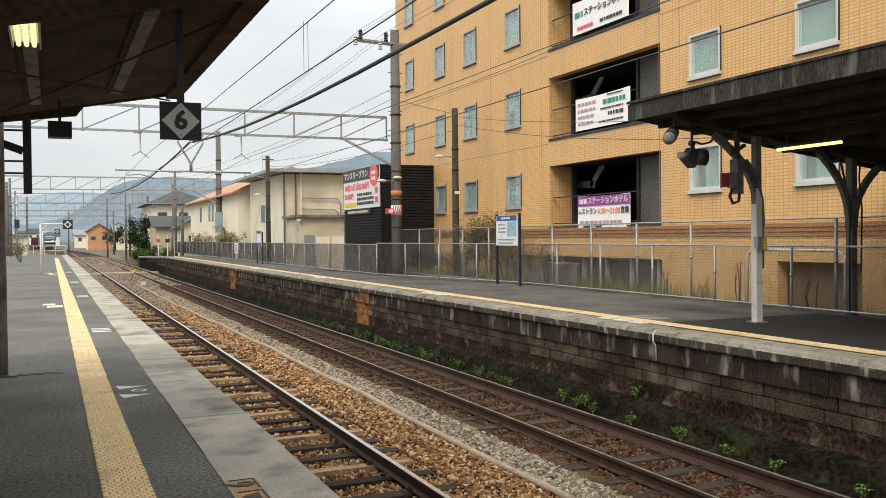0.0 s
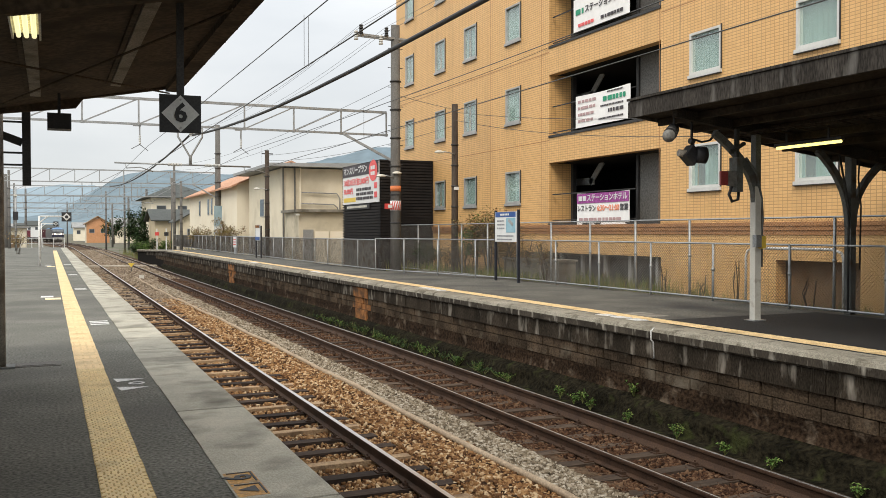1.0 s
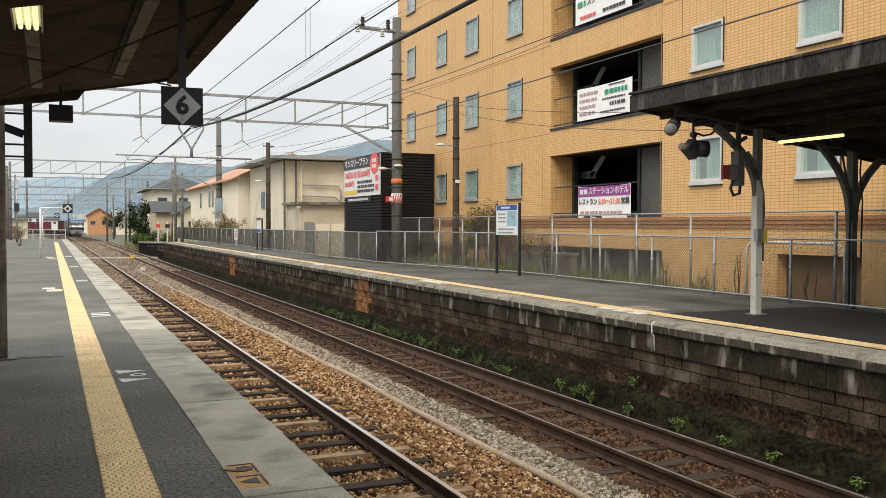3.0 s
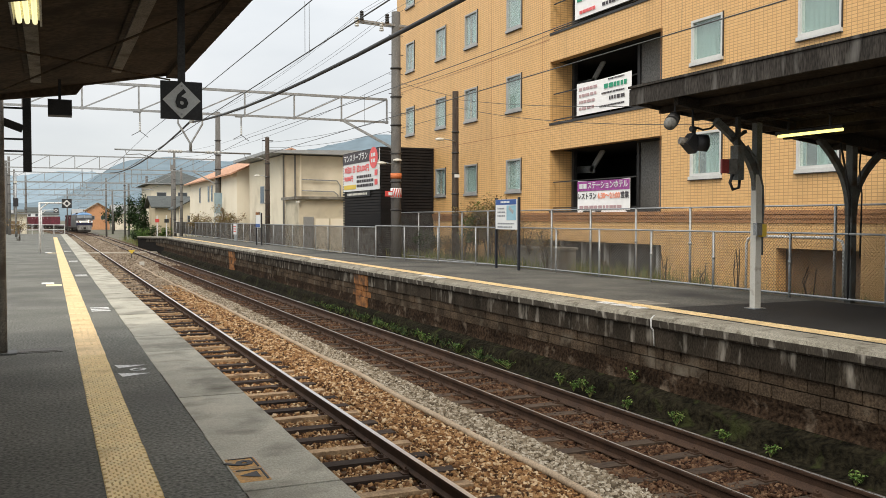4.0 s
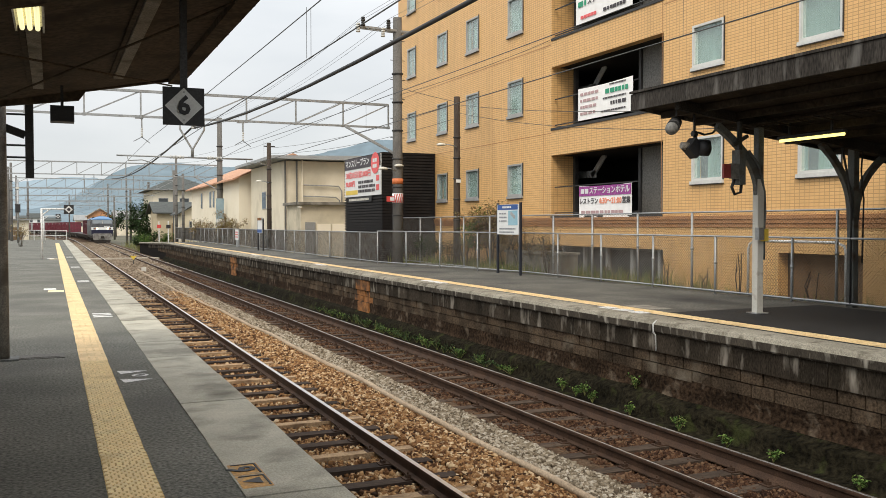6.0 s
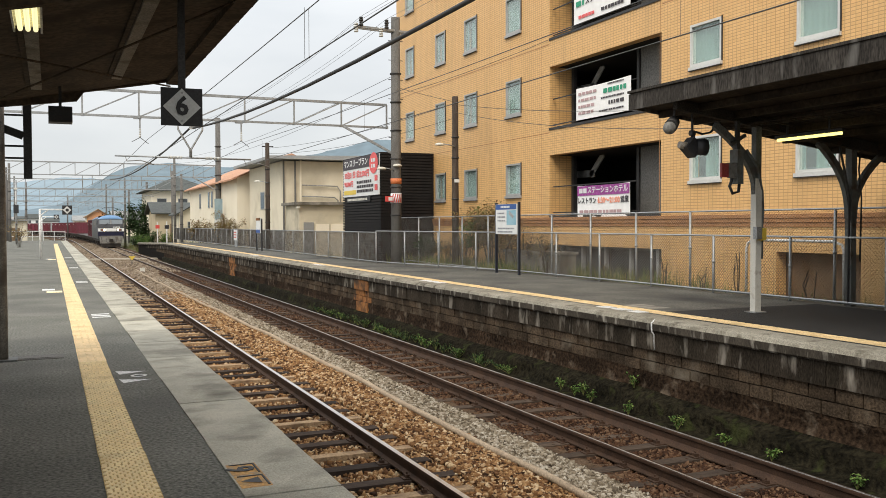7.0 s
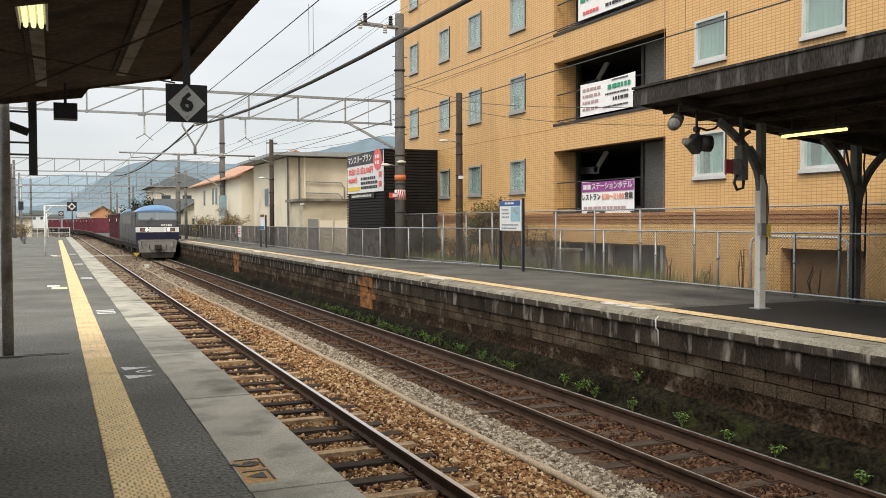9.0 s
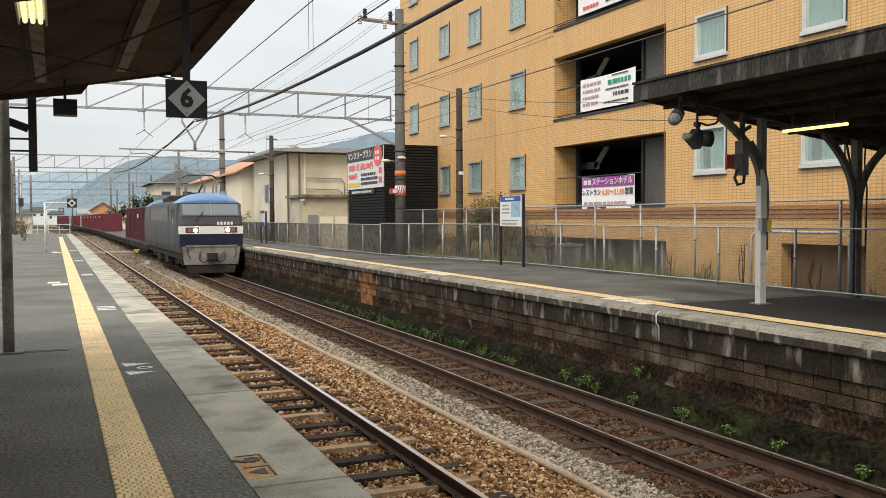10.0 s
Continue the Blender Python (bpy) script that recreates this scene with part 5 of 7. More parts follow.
# ---- canopies ----
def build_far_canopy():
    c = thing("platform_canopy", None, None, "weathered dark steel platform canopy with rusty streaked fascia", "canopy")
    x0, x1, ya, yb = 8.7, 15.1, -9.0, 12.2
    zu = lambda x: 3.46 - .122 * (x - x0)
    bm = B()
    loft(bm, [(x0 + .05, zu(x0) + .05), (x1, zu(x1) + .05), (x1, zu(x1) + .16), (x0 + .05, zu(x0) + .2)], [(ya, 0, 0), (yb - .03, 0, 0)])
    part("roof_deck", bm, SHADED_UNDER, c)
    y = yb
    while y > ya:
        bm = B()
        box(bm, x0 - random.uniform(0, .012), x0 + .05, y - 1.795, y, 3.43, 3.70 + random.uniform(-.01, .01))
        soften(bm, .01)
        part("fascia_panel", bm, CANOPY_FASCIA, c)
        bm = B()
        box(bm, x0 - .03, x0 + .10, y - 1.798, y, 3.702, 3.74)
        soften(bm, .012)
        part("edge_cap", bm, CANOPY_FASCIA, c)
        y -= 1.8
    bm = B()
    loft(bm, [(x0 + .05, zu(x0) - .0), (x1, zu(x1) - .02), (x1, zu(x1) + .17), (x0 + .05, zu(x0) + .23)], [(yb - .03, 0, 0), (yb + .02, 0, 0)])
    part("end_fascia", bm, CANOPY_FASCIA, c)
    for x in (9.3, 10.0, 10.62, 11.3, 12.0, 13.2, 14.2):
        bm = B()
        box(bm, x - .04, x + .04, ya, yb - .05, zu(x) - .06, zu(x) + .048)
        part("purlin", bm, SHADED_UNDER, c)
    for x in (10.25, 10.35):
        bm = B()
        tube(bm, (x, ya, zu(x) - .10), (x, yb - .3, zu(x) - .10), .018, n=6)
        part("conduit", bm, SHADED_UNDER, c)
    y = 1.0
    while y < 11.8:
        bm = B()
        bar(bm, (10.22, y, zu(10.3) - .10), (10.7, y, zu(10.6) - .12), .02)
        part("tray_rung", bm, SHADED_UNDER, c)
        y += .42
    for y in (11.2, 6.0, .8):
        bm = B()
        loft(bm, [(8.85, zu(8.85) - .10), (14.9, zu(14.9) - .16), (14.9, zu(14.9) + .045), (8.85, zu(8.85) + .045)], [(y - .05, 0, 0), (y + .05, 0, 0)])
        part("cross_beam", bm, ROOFDARK, c)
    for y in (11.2, 6.0, .8):
        bm = B()
        box(bm, 10.42, 10.54, y - .06, y + .06, ZF, 2.3)
        soften(bm, .012)
        p = part("post", bm, POST_WHITE, c, "cream painted steel post")
        bm = B()
        box(bm, 10.425, 10.535, y - .055, y + .055, 2.3, 3.2)
        soften(bm, .01)
        part("upper_post", bm, POST_DARK, p)
        bm = B()
        box(bm, 10.36, 10.6, y - .12, y + .12, ZF, ZF + .02)
        part("base_plate", bm, GALV, p)
        bm = B()
        path = [(10.47 - .85 * (k / 9) ** 1.7, y, 2.05 + 1.08 * (k / 9) ** .8) for k in range(10)]
        curved_bar(bm, path, .085, .11)
        path_tube(bm, [(10.56, y - .05, 1.0), (10.56, y - .05, 1.55), (10.58, y - .05, 1.75), (10.56, y - .05, 2.1), (10.42, y - .08, 2.5), (10.2, y - .08, 2.75)], .022, 6)
        part("bracket", bm, POST_DARK, p)
        bm = B()
        y += .15
        box(bm, 12.69, 12.81, y - .07, y + .07, ZF, 2.95)
        soften(bm, .012)
        q = part("post", bm, POST_DARK, c, "grey-green steel post")
        for s in (-1, 1):
            bm = B()
            pts = [(12.75 + s * (.05 + .72 * (k / 9) ** 2), y, 1.65 + (1.3 - .08 * (s + 1)) * (k / 9) ** .85) for k in range(10)]
            curved_bar(bm, pts, .085, .11)
            part("bracket", bm, POST_DARK, q)
        bm = B()
        path_tube(bm, [(12.62, y - .08, .2), (12.62, y - .08, 2.0), (12.5, y - .1, 2.4), (12.35, y - .1, 2.95)], .02, 6)
        path_tube(bm, [(12.88, y - .09, .9), (12.9, y - .09, 2.0), (12.82, y - .1, 2.5), (12.86, y - .1, 2.9)], .016, 6)
        part("conduit", bm, STEEL_DARK, q)
    # lamp
    l = thing("strip_light", None, None, "lit fluorescent strip light under the dark canopy", "lamp", "canopy lights")
    part("housing", plain_box(10.86, 10.94, 9.85, 11.2, 2.955, 3.0), STEEL_DARK, l)
    for y in (10.1, 10.95):
        part("hanger", plain_box(10.885, 10.915, y, y + .03, 3.0, 3.25), STEEL_DARK, l)
    bm = B()
    tube(bm, (10.9, 9.88, 2.93), (10.9, 11.17, 2.93), .024, n=10)
    part("tube", bm, TUBE_ON, l, "glowing yellow-white tube")
    # loudspeaker, camera and box
    s = thing("loudspeaker", None, None, "pale horn loudspeaker hung under the canopy edge", "loudspeaker")
    bm = B()
    bmesh.ops.create_uvsphere(bm, u_segments=16, v_segments=10, radius=.1, matrix=Matrix.Translation((8.76, 11.22, 3.05)))
    for f in bm.faces:
        f.smooth = True
    part("dome", bm, PANEL, s, "pale rounded dome")
    bm = B()
    tube(bm, (8.80, 11.24, 3.08), (8.95, 11.36, 3.17), .105, .095, n=18)
    soften(bm, .02)
    part("housing", bm, STEEL_DARK, s)
    bm = B()
    tube(bm, (8.93, 11.33, 3.2), (8.95, 11.33, 3.44), .014, n=6)
    part("hanger", bm, STEEL_DARK, s)
    s = thing("floodlight", None, None, "black hooded floodlight hanging from the canopy", "floodlight")
    bm = B()
    box(bm, -.115, .115, -.09, .09, -.115, .115, Matrix.Translation((9.24, 11.3, 2.77)) @ pose(0, 0, 0, 0, 42, 0))
    soften(bm, .015)
    part("hood", bm, BLACK, s)
    bm = B()
    tube(bm, (9.3, 11.26, 2.78), (9.46, 11.2, 2.77), .125, .13, n=20)
    tube(bm, (9.455, 11.2, 2.77), (9.47, 11.195, 2.77), .115, .10, n=20)
    part("housing", bm, BLACK, s)
    bm = B()
    tube(bm, (9.03, 11.33, 2.81), (9.18, 11.3, 2.79), .055, .065, n=12)
    part("rear_cap", bm, POST_BROWN, s, "brown cylindrical rear cap")
    bm = B()
    path_tube(bm, [(9.3, 11.3, 2.88), (9.3, 11.3, 2.98), (9.34, 11.3, 3.02), (9.46, 11.3, 2.99), (9.6, 11.28, 3.02), (9.78, 11.25, 3.18)], .018, 6)
    part("cable", bm, RUBBER, s)
    bm = B()
    tube(bm, (9.28, 11.32, 2.86), (9.28, 11.32, 3.36), .02, n=8)
    tube(bm, (9.24, 11.32, 3.0), (9.32, 11.32, 3.0), .045, n=10)
    part("mount", bm, STEEL_DARK, s)
    e = thing("emergency_call_box", None, None, "grey call box with a red label hanging at the post", "call box")
    part("box", plain_box(9.93, 10.05, 11.02, 11.2, 2.2, 2.75), POST_DARK, e)
    bm = B()
    path_tube(bm, [(9.92, 11.1, 2.35), (9.84, 11.1, 2.16), (9.9, 11.1, 2.05), (10.02, 11.1, 2.08), (10.06, 11.1, 2.4), (10.05, 11.1, 2.75)], .025, 6)
    part("cable_loop", bm, RUBBER, e)
    part("red_label", plain_box(9.62, 9.76, 11.03, 11.07, 2.3, 2.52), surface("dark_red", (.22, .03, .03), (.28, .045, .04), 5, .5, bump=0), e, "dark red label")
    part("label_plate", plain_box(9.762, 9.93, 11.03, 11.07, 2.29, 2.53), PANEL, e)
    bm = B()
    bar(bm, (9.99, 11.1, 2.75), (9.99, 11.1, 3.2), .06)
    bar(bm, (9.86, 11.1, 2.82), (10.15, 11.1, 2.98), .05)
    part("mount", bm, STEEL_DARK, e)
    k = thing("switch_box", None, None, "yellow and grey switch box strapped to the post", "switch box")
    part("grey_case", plain_box(10.36, 10.47, 11.05, 11.138, 1.32, 1.52), GALV, k)
    part("yellow_case", plain_box(10.475, 10.56, 11.05, 11.138, 1.3, 1.5), SIGN_YELLOW, k)


def build_near_canopy():
    c = thing("platform_canopy", None, None, "dark brown platform canopy with timber soffit and steel purlins", "canopy")
    ye = 11.4
    zu = lambda x: 3.36 + .2 * (x - 1.53) if x > -1.8 else 2.694 - .16 * (x + 1.8)
    xs = [1.46, -1.8, -7.5]
    bm = B()
    for a, b in zip(xs, xs[1:]):
        loft(bm, [(b, zu(b) + .03), (a, zu(a) + .03), (a, zu(a) + .15), (b, zu(b) + .15)], [(-3.5, 0, 0), (ye - .06, 0, 0)])
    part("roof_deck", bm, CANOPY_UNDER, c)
    y = -2.0
    while y < ye - .3:
        bm = B()
        box(bm, 1.465, 1.515, y, y + .595, zu(1.53) - .02, zu(1.53) + .16)
        part("fascia_panel", bm, ROOFDARK, c)
        bm = B()
        tube(bm, (1.515, y + .3, zu(1.53) + .0), (1.528, y + .3, zu(1.53) - .006), .012, n=6)
        part("gutter_clip", bm, ROOFDARK, c)
        y += .6
    bm = B()
    box(bm, 1.31, 1.46, -3.5, ye - .06, zu(1.53) - .075, zu(1.45) + .03)
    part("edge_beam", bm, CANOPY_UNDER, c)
    for x in (.67, -.12, -1.0):
        bm = B()
        box(bm, x - .05, x + .05, -3.5, ye - 1.1, zu(x) - .035, zu(x) + .028)
        part("purlin", bm, RAFTER, c, "grey steel purlin")
        bm = B()
        box(bm, x - .095, x - .055, -3.5, ye - 1.1, zu(x) - .02, zu(x) + .018)
        part("purlin_lip", bm, CANOPY_UNDER, c)
    bm = B()
    loft(bm, [(-.6, 2.915), (.30, 3.035), (.38, 3.145), (1.46, zu(1.46) + .0), (1.46, zu(1.46) + .12), (-.6, zu(-.6) + .12)], [(ye - .055, 0, 0), (ye + .02, 0, 0)])
    part("end_beam", bm, CANOPY_UNDER, c)
    for y in (5.45, .2):
        bm = B()
        loft(bm, [(-1.8, zu(-1.8) - .25), (1.3, zu(1.3) - .25), (1.3, zu(1.3) + .02), (-1.8, zu(-1.8) + .02)], [(y - .04, 0, 0), (y + .04, 0, 0)])
        part("cross_beam", bm, CANOPY_UNDER, c, "brown painted steel cross beam")
    for a, b in (((-.9, ye - .5, 2.75), (1.2, 6.4, 3.15)), ((1.3, ye - .5, 3.2), (-.9, 6.4, 2.75))):
        bm = B()
        tube(bm, a, b, .01, n=5)
        part("tie_rod", bm, CANOPY_UNDER, c)
    for y in (11.52, 6.0):
        bm = B()
        x = -.535 if y > 10 else -1.4
        tube(bm, (x, y, 0), (x, y, zu(x) + .02), .062, .058, n=16)
        p = part("post", bm, POST_BROWN, c, "grey-brown round steel post")
        bm = B()
        box(bm, x - .16, x + .16, y - .14, y + .14, 0, .02)
        soften(bm, .006)
        part("base_plate", bm, POST_DARK, p)
    s = thing("platform_sign", None, None, "black hanging board with a grey diamond and number six", "sign")
    y = 6.85
    part("board", plain_box(.747, 1.044, y - .012, y + .012, 2.311, 2.589), BLACK, s)
    bm = B()
    box(bm, -.096, .096, -.096, .096, -.003, .0)
    part("diamond", bm, SIGN_GREY, s, "pale grey diamond", m=facing_camera(.8955, y - .016, 2.45) @ pose(0, 0, 0, 0, 0, 45))
    lettering("6", .19, BLACK, s, facing_camera(.8955, y - .020, 2.45), bold=.006)
    for z in (2.553, 2.347):
        bm = B()
        tube(bm, (.8955, y - .022, z), (.8955, y - .012, z), .008, n=8)
        part("bolt", bm, GALV, s)
    bm = B()
    box(bm, .872, .922, y - .02, y + .02, 2.59, 3.27)
    part("hanger", bm, STEEL_DARK, s)
    k = thing("loudspeaker", None, None, "black rounded loudspeaker under the canopy end", "loudspeaker")
    bm = B()
    box(bm, -.01, .23, 10.5, 10.72, 2.69, 2.86)
    soften(bm, .055, 3)
    part("case", bm, BLACK, k)
    bm = B()
    bar(bm, (.11, 10.62, 2.84), (.11, 10.62, 3.09), .03)
    part("bracket", bm, STEEL_DARK, k)
    l = thing("strip_light", None, None, "lit twin-tube fluorescent light under the dark canopy", "lamp", "canopy lights")
    bm = B()
    box(bm, -.205, -.050, 5.82, 6.62, 2.905, 2.925)
    box(bm, -.218, -.205, 5.82, 6.62, 2.865, 2.925)
    box(bm, -.050, -.037, 5.82, 6.62, 2.865, 2.925)
    part("housing", bm, LAMP_CREAM, l)
    for x in (-.175, -.1275, -.08):
        bm = B()
        tube(bm, (x, 5.84, 2.886), (x, 6.60, 2.886), .016, n=10)
        part("tube", bm, TUBE_PALE, l, "glowing yellow-white tube")
    part("hanger", plain_box(-.145, -.11, 6.1, 6.4, 2.925, 3.05), STEEL_DARK, l)
    b = thing("hanging_bracket_sign", None, None, "narrow black sign seen edge-on with bracket rungs", "sign")
    part("blade", plain_box(-.28, -.19, 11.48, 11.6, 2.12, 2.98), STEEL_DARK, b)
    for z in (2.86, 2.5, 2.36):
        bm = B()
        bar(bm, (-.52, 11.54, z), (-.28, 11.54, z), .022)
        part("rung", bm, STEEL_DARK, b)
    bm = B()
    bar(bm, (-.6, 11.54, 2.74), (-.28, 11.54, 2.62), .05, .09)
    part("arm", bm, STEEL_DARK, b)


def build_platform_frames():
    for y, x0, size, label in ((45.3, -.42, .43, "white pipe frame with a black diamond number board"), (84, -.62, .40, "distant white pipe frame with a black diamond board")):
        f = thing("number_frame", None, None, label, "sign", "platform number frames")
        bm = B()
        tube(bm, (x0, y, 0), (x0, y, 2.32), .045, n=8)
        part("post", bm, WHITE_PAINT, f)
        bm = B()
        tube(bm, (x0, y, 2.3), (x0 + 1.3, y, 2.3), .035, n=8)
        part("arm", bm, WHITE_PAINT, f)
        bm = B()
        tube(bm, (x0, y, 2.0), (x0 + .35, y, 2.28), .03, n=6)
        part("brace", bm, WHITE_PAINT, f)
        part("board", plain_box(x0 + .95, x0 + .95 + size, y - .03, y - .01, 2.28 - size / 2, 2.28 + size / 2), BLACK, f)
        bm = B()
        d, cx = size * .42, x0 + .95 + size / 2
        v = [bm.verts.new(q) for q in ((cx - d, y - .035, 2.28), (cx, y - .035, 2.28 - d), (cx + d, y - .035, 2.28), (cx, y - .035, 2.28 + d))]
        bm.faces.new(v)
        part("diamond", bm, SIGN_GREY, f)
        bm = B()
        tube(bm, (cx, y - .045, 2.28), (cx, y - .036, 2.28), size * .17, n=12)
        part("digit", bm, BLACK, f)


build_far_canopy()
build_near_canopy()
build_platform_frames()

# ---- plants ----
def leaves(pts, size, rng, droop=.4, long=1.8):
    """One small bent leaf of four triangles at each point."""
    bm = B()
    for p in pts:
        a = rng.uniform(0, 2 * math.pi)
        el = rng.uniform(-.5, 1.0)
        d = Vector((math.cos(a) * math.cos(el), math.sin(a) * math.cos(el), math.sin(el)))
        s = d.cross(Vector((rng.uniform(-.3, .3), rng.uniform(-.3, .3), 1))).normalized()
        u = s.cross(d)
        L = size * long * rng.uniform(.6, 1.3)
        w = size * .5 * rng.uniform(.7, 1.2)
        p = Vector(p)
        mid = p + d * L * .5 + u * L * .08
        tip = p + d * L - Vector((0, 0, L * droop * .5))
        v = [bm.verts.new(q) for q in (p, mid + s * w, tip, mid - s * w)]
        c = bm.verts.new(mid - u * w * .25)
        for i in range(4):
            bm.faces.new((v[i], v[(i + 1) % 4], c))
    return bm


def build_weed(x, y, z, r, h, seed, mat=None):
    rng = random.Random(seed)
    t = thing("weed_plant", None, None, "low green weed growing at the foot of the wall", "plant", "weeds along the wall", m=pose(x, y, z))
    bm = B()
    pts = []
    for k in range(9):
        a = rng.uniform(0, 6.28)
        top = Vector((math.cos(a) * r * rng.uniform(.3, 1), math.sin(a) * r * rng.uniform(.3, 1), h * rng.uniform(.5, 1)))
        tube(bm, (0, 0, -.05), top, .004, .002, n=4)
        for q in range(9):
            f = rng.uniform(.3, 1.05)
            pts.append(top * f + Vector((rng.uniform(-.03, .03), rng.uniform(-.03, .03), 0)))
    part("stem_tuft", bm, GRASS, t)
    part("foliage", leaves(pts, .03, rng), mat or LEAF, t)


def build_shrub(name, label, x, y, z, rx, ry, h, n, leaf, size, seed, stems=9):
    rng = random.Random(seed)
    t = thing(name, None, None, label, "shrub", m=pose(x, y, z))
    bm = B()
    pts = []
    for k in range(stems):
        a = rng.uniform(0, 6.28)
        top = Vector((math.cos(a) * rx * rng.uniform(.2, 1), math.sin(a) * ry * rng.uniform(.2, 1), h * rng.uniform(.6, 1)))
        knee = top * .5 + Vector((rng.uniform(-.1, .1), rng.uniform(-.1, .1), .1))
        path_tube(bm, [(top.x * .15, top.y * .15, -.1), knee, top], .012, 5)
        twigs = [top]
        for q in range(6):
            b = knee.lerp(top, rng.random())
            e = b + Vector((rng.uniform(-.35, .35) * rx * 1.4, rng.uniform(-.35, .35) * ry * 1.4, rng.uniform(-.05, .3) * h * .6))
            tube(bm, b, e, .006, .003, n=4)
            twigs.append(e)
        for e in twigs:
            for q in range(n // (stems * 7)):
                pts.append(e + Vector((rng.gauss(0, .11), rng.gauss(0, .11), rng.gauss(0, .1))))
    part("branch_frame", bm, BARK, t)
    if pts:
        part("foliage", leaves(pts, size, rng), leaf, t)


def build_tree(label, x, y, z, r, h, n, size, seed, leaf=None):
    rng = random.Random(seed)
    t = thing("tree", None, None, label, "tree", m=pose(x, y, z))
    bm = B()
    tube(bm, (0, 0, -.2), (0, 0, h * .55), .16, .09, n=8)
    tips = []
    for k in range(12):
        a = k * 2.4 + rng.uniform(-.3, .3)
        z0 = h * rng.uniform(.25, .55)
        e = Vector((math.cos(a) * r * rng.uniform(.5, .95), math.sin(a) * r * rng.uniform(.5, .95), h * rng.uniform(.45, 1)))
        tube(bm, (0, 0, z0), e, .05, .015, n=5)
        tips.append(e)
    part("trunk", bm, BARK, t)
    pts = []
    for k in range(n):
        e = rng.choice(tips)
        pts.append(e * rng.uniform(.7, 1.08) + Vector((rng.gauss(0, r * .18), rng.gauss(0, r * .18), rng.gauss(0, h * .07))))
    part("crown", leaves(pts, size, rng), leaf or LEAF_DARK, t)


def build_grass(name, label, n, xr, yr, zb, h, seed):
    rng = np.random.RandomState(seed)
    x, y = rng.uniform(*xr, n), rng.uniform(*yr, n)
    keep = [i for i in range(n) if noise.noise((x[i] * .8, y[i] * .5, seed)) > -.12]
    bm = B()
    for i in keep:
        hh = h * (.35 + rng.rand() ** 2 * 1.2)
        a = rng.rand() * 6.28
        dx, dy = math.cos(a), math.sin(a)
        w = .008
        lean = hh * rng.uniform(.1, .5)
        b0, b1 = bm.verts.new((x[i] - dy * w, y[i] + dx * w, zb)), bm.verts.new((x[i] + dy * w, y[i] - dx * w, zb))
        m0, m1 = bm.verts.new((x[i] - dy * w * .7 + dx * lean * .4, y[i] + dx * w * .7 + dy * lean * .4, zb + hh * .6)), bm.verts.new((x[i] + dy * w * .7 + dx * lean * .4, y[i] - dx * w * .7 + dy * lean * .4, zb + hh * .6))
        tp = bm.verts.new((x[i] + dx * lean, y[i] + dy * lean, zb + hh))
        bm.faces.new((b0, b1, m1, m0))
        bm.faces.new((m0, m1, tp))
    thing(name, bm, GRASS, label, "grass", kind="stuff")


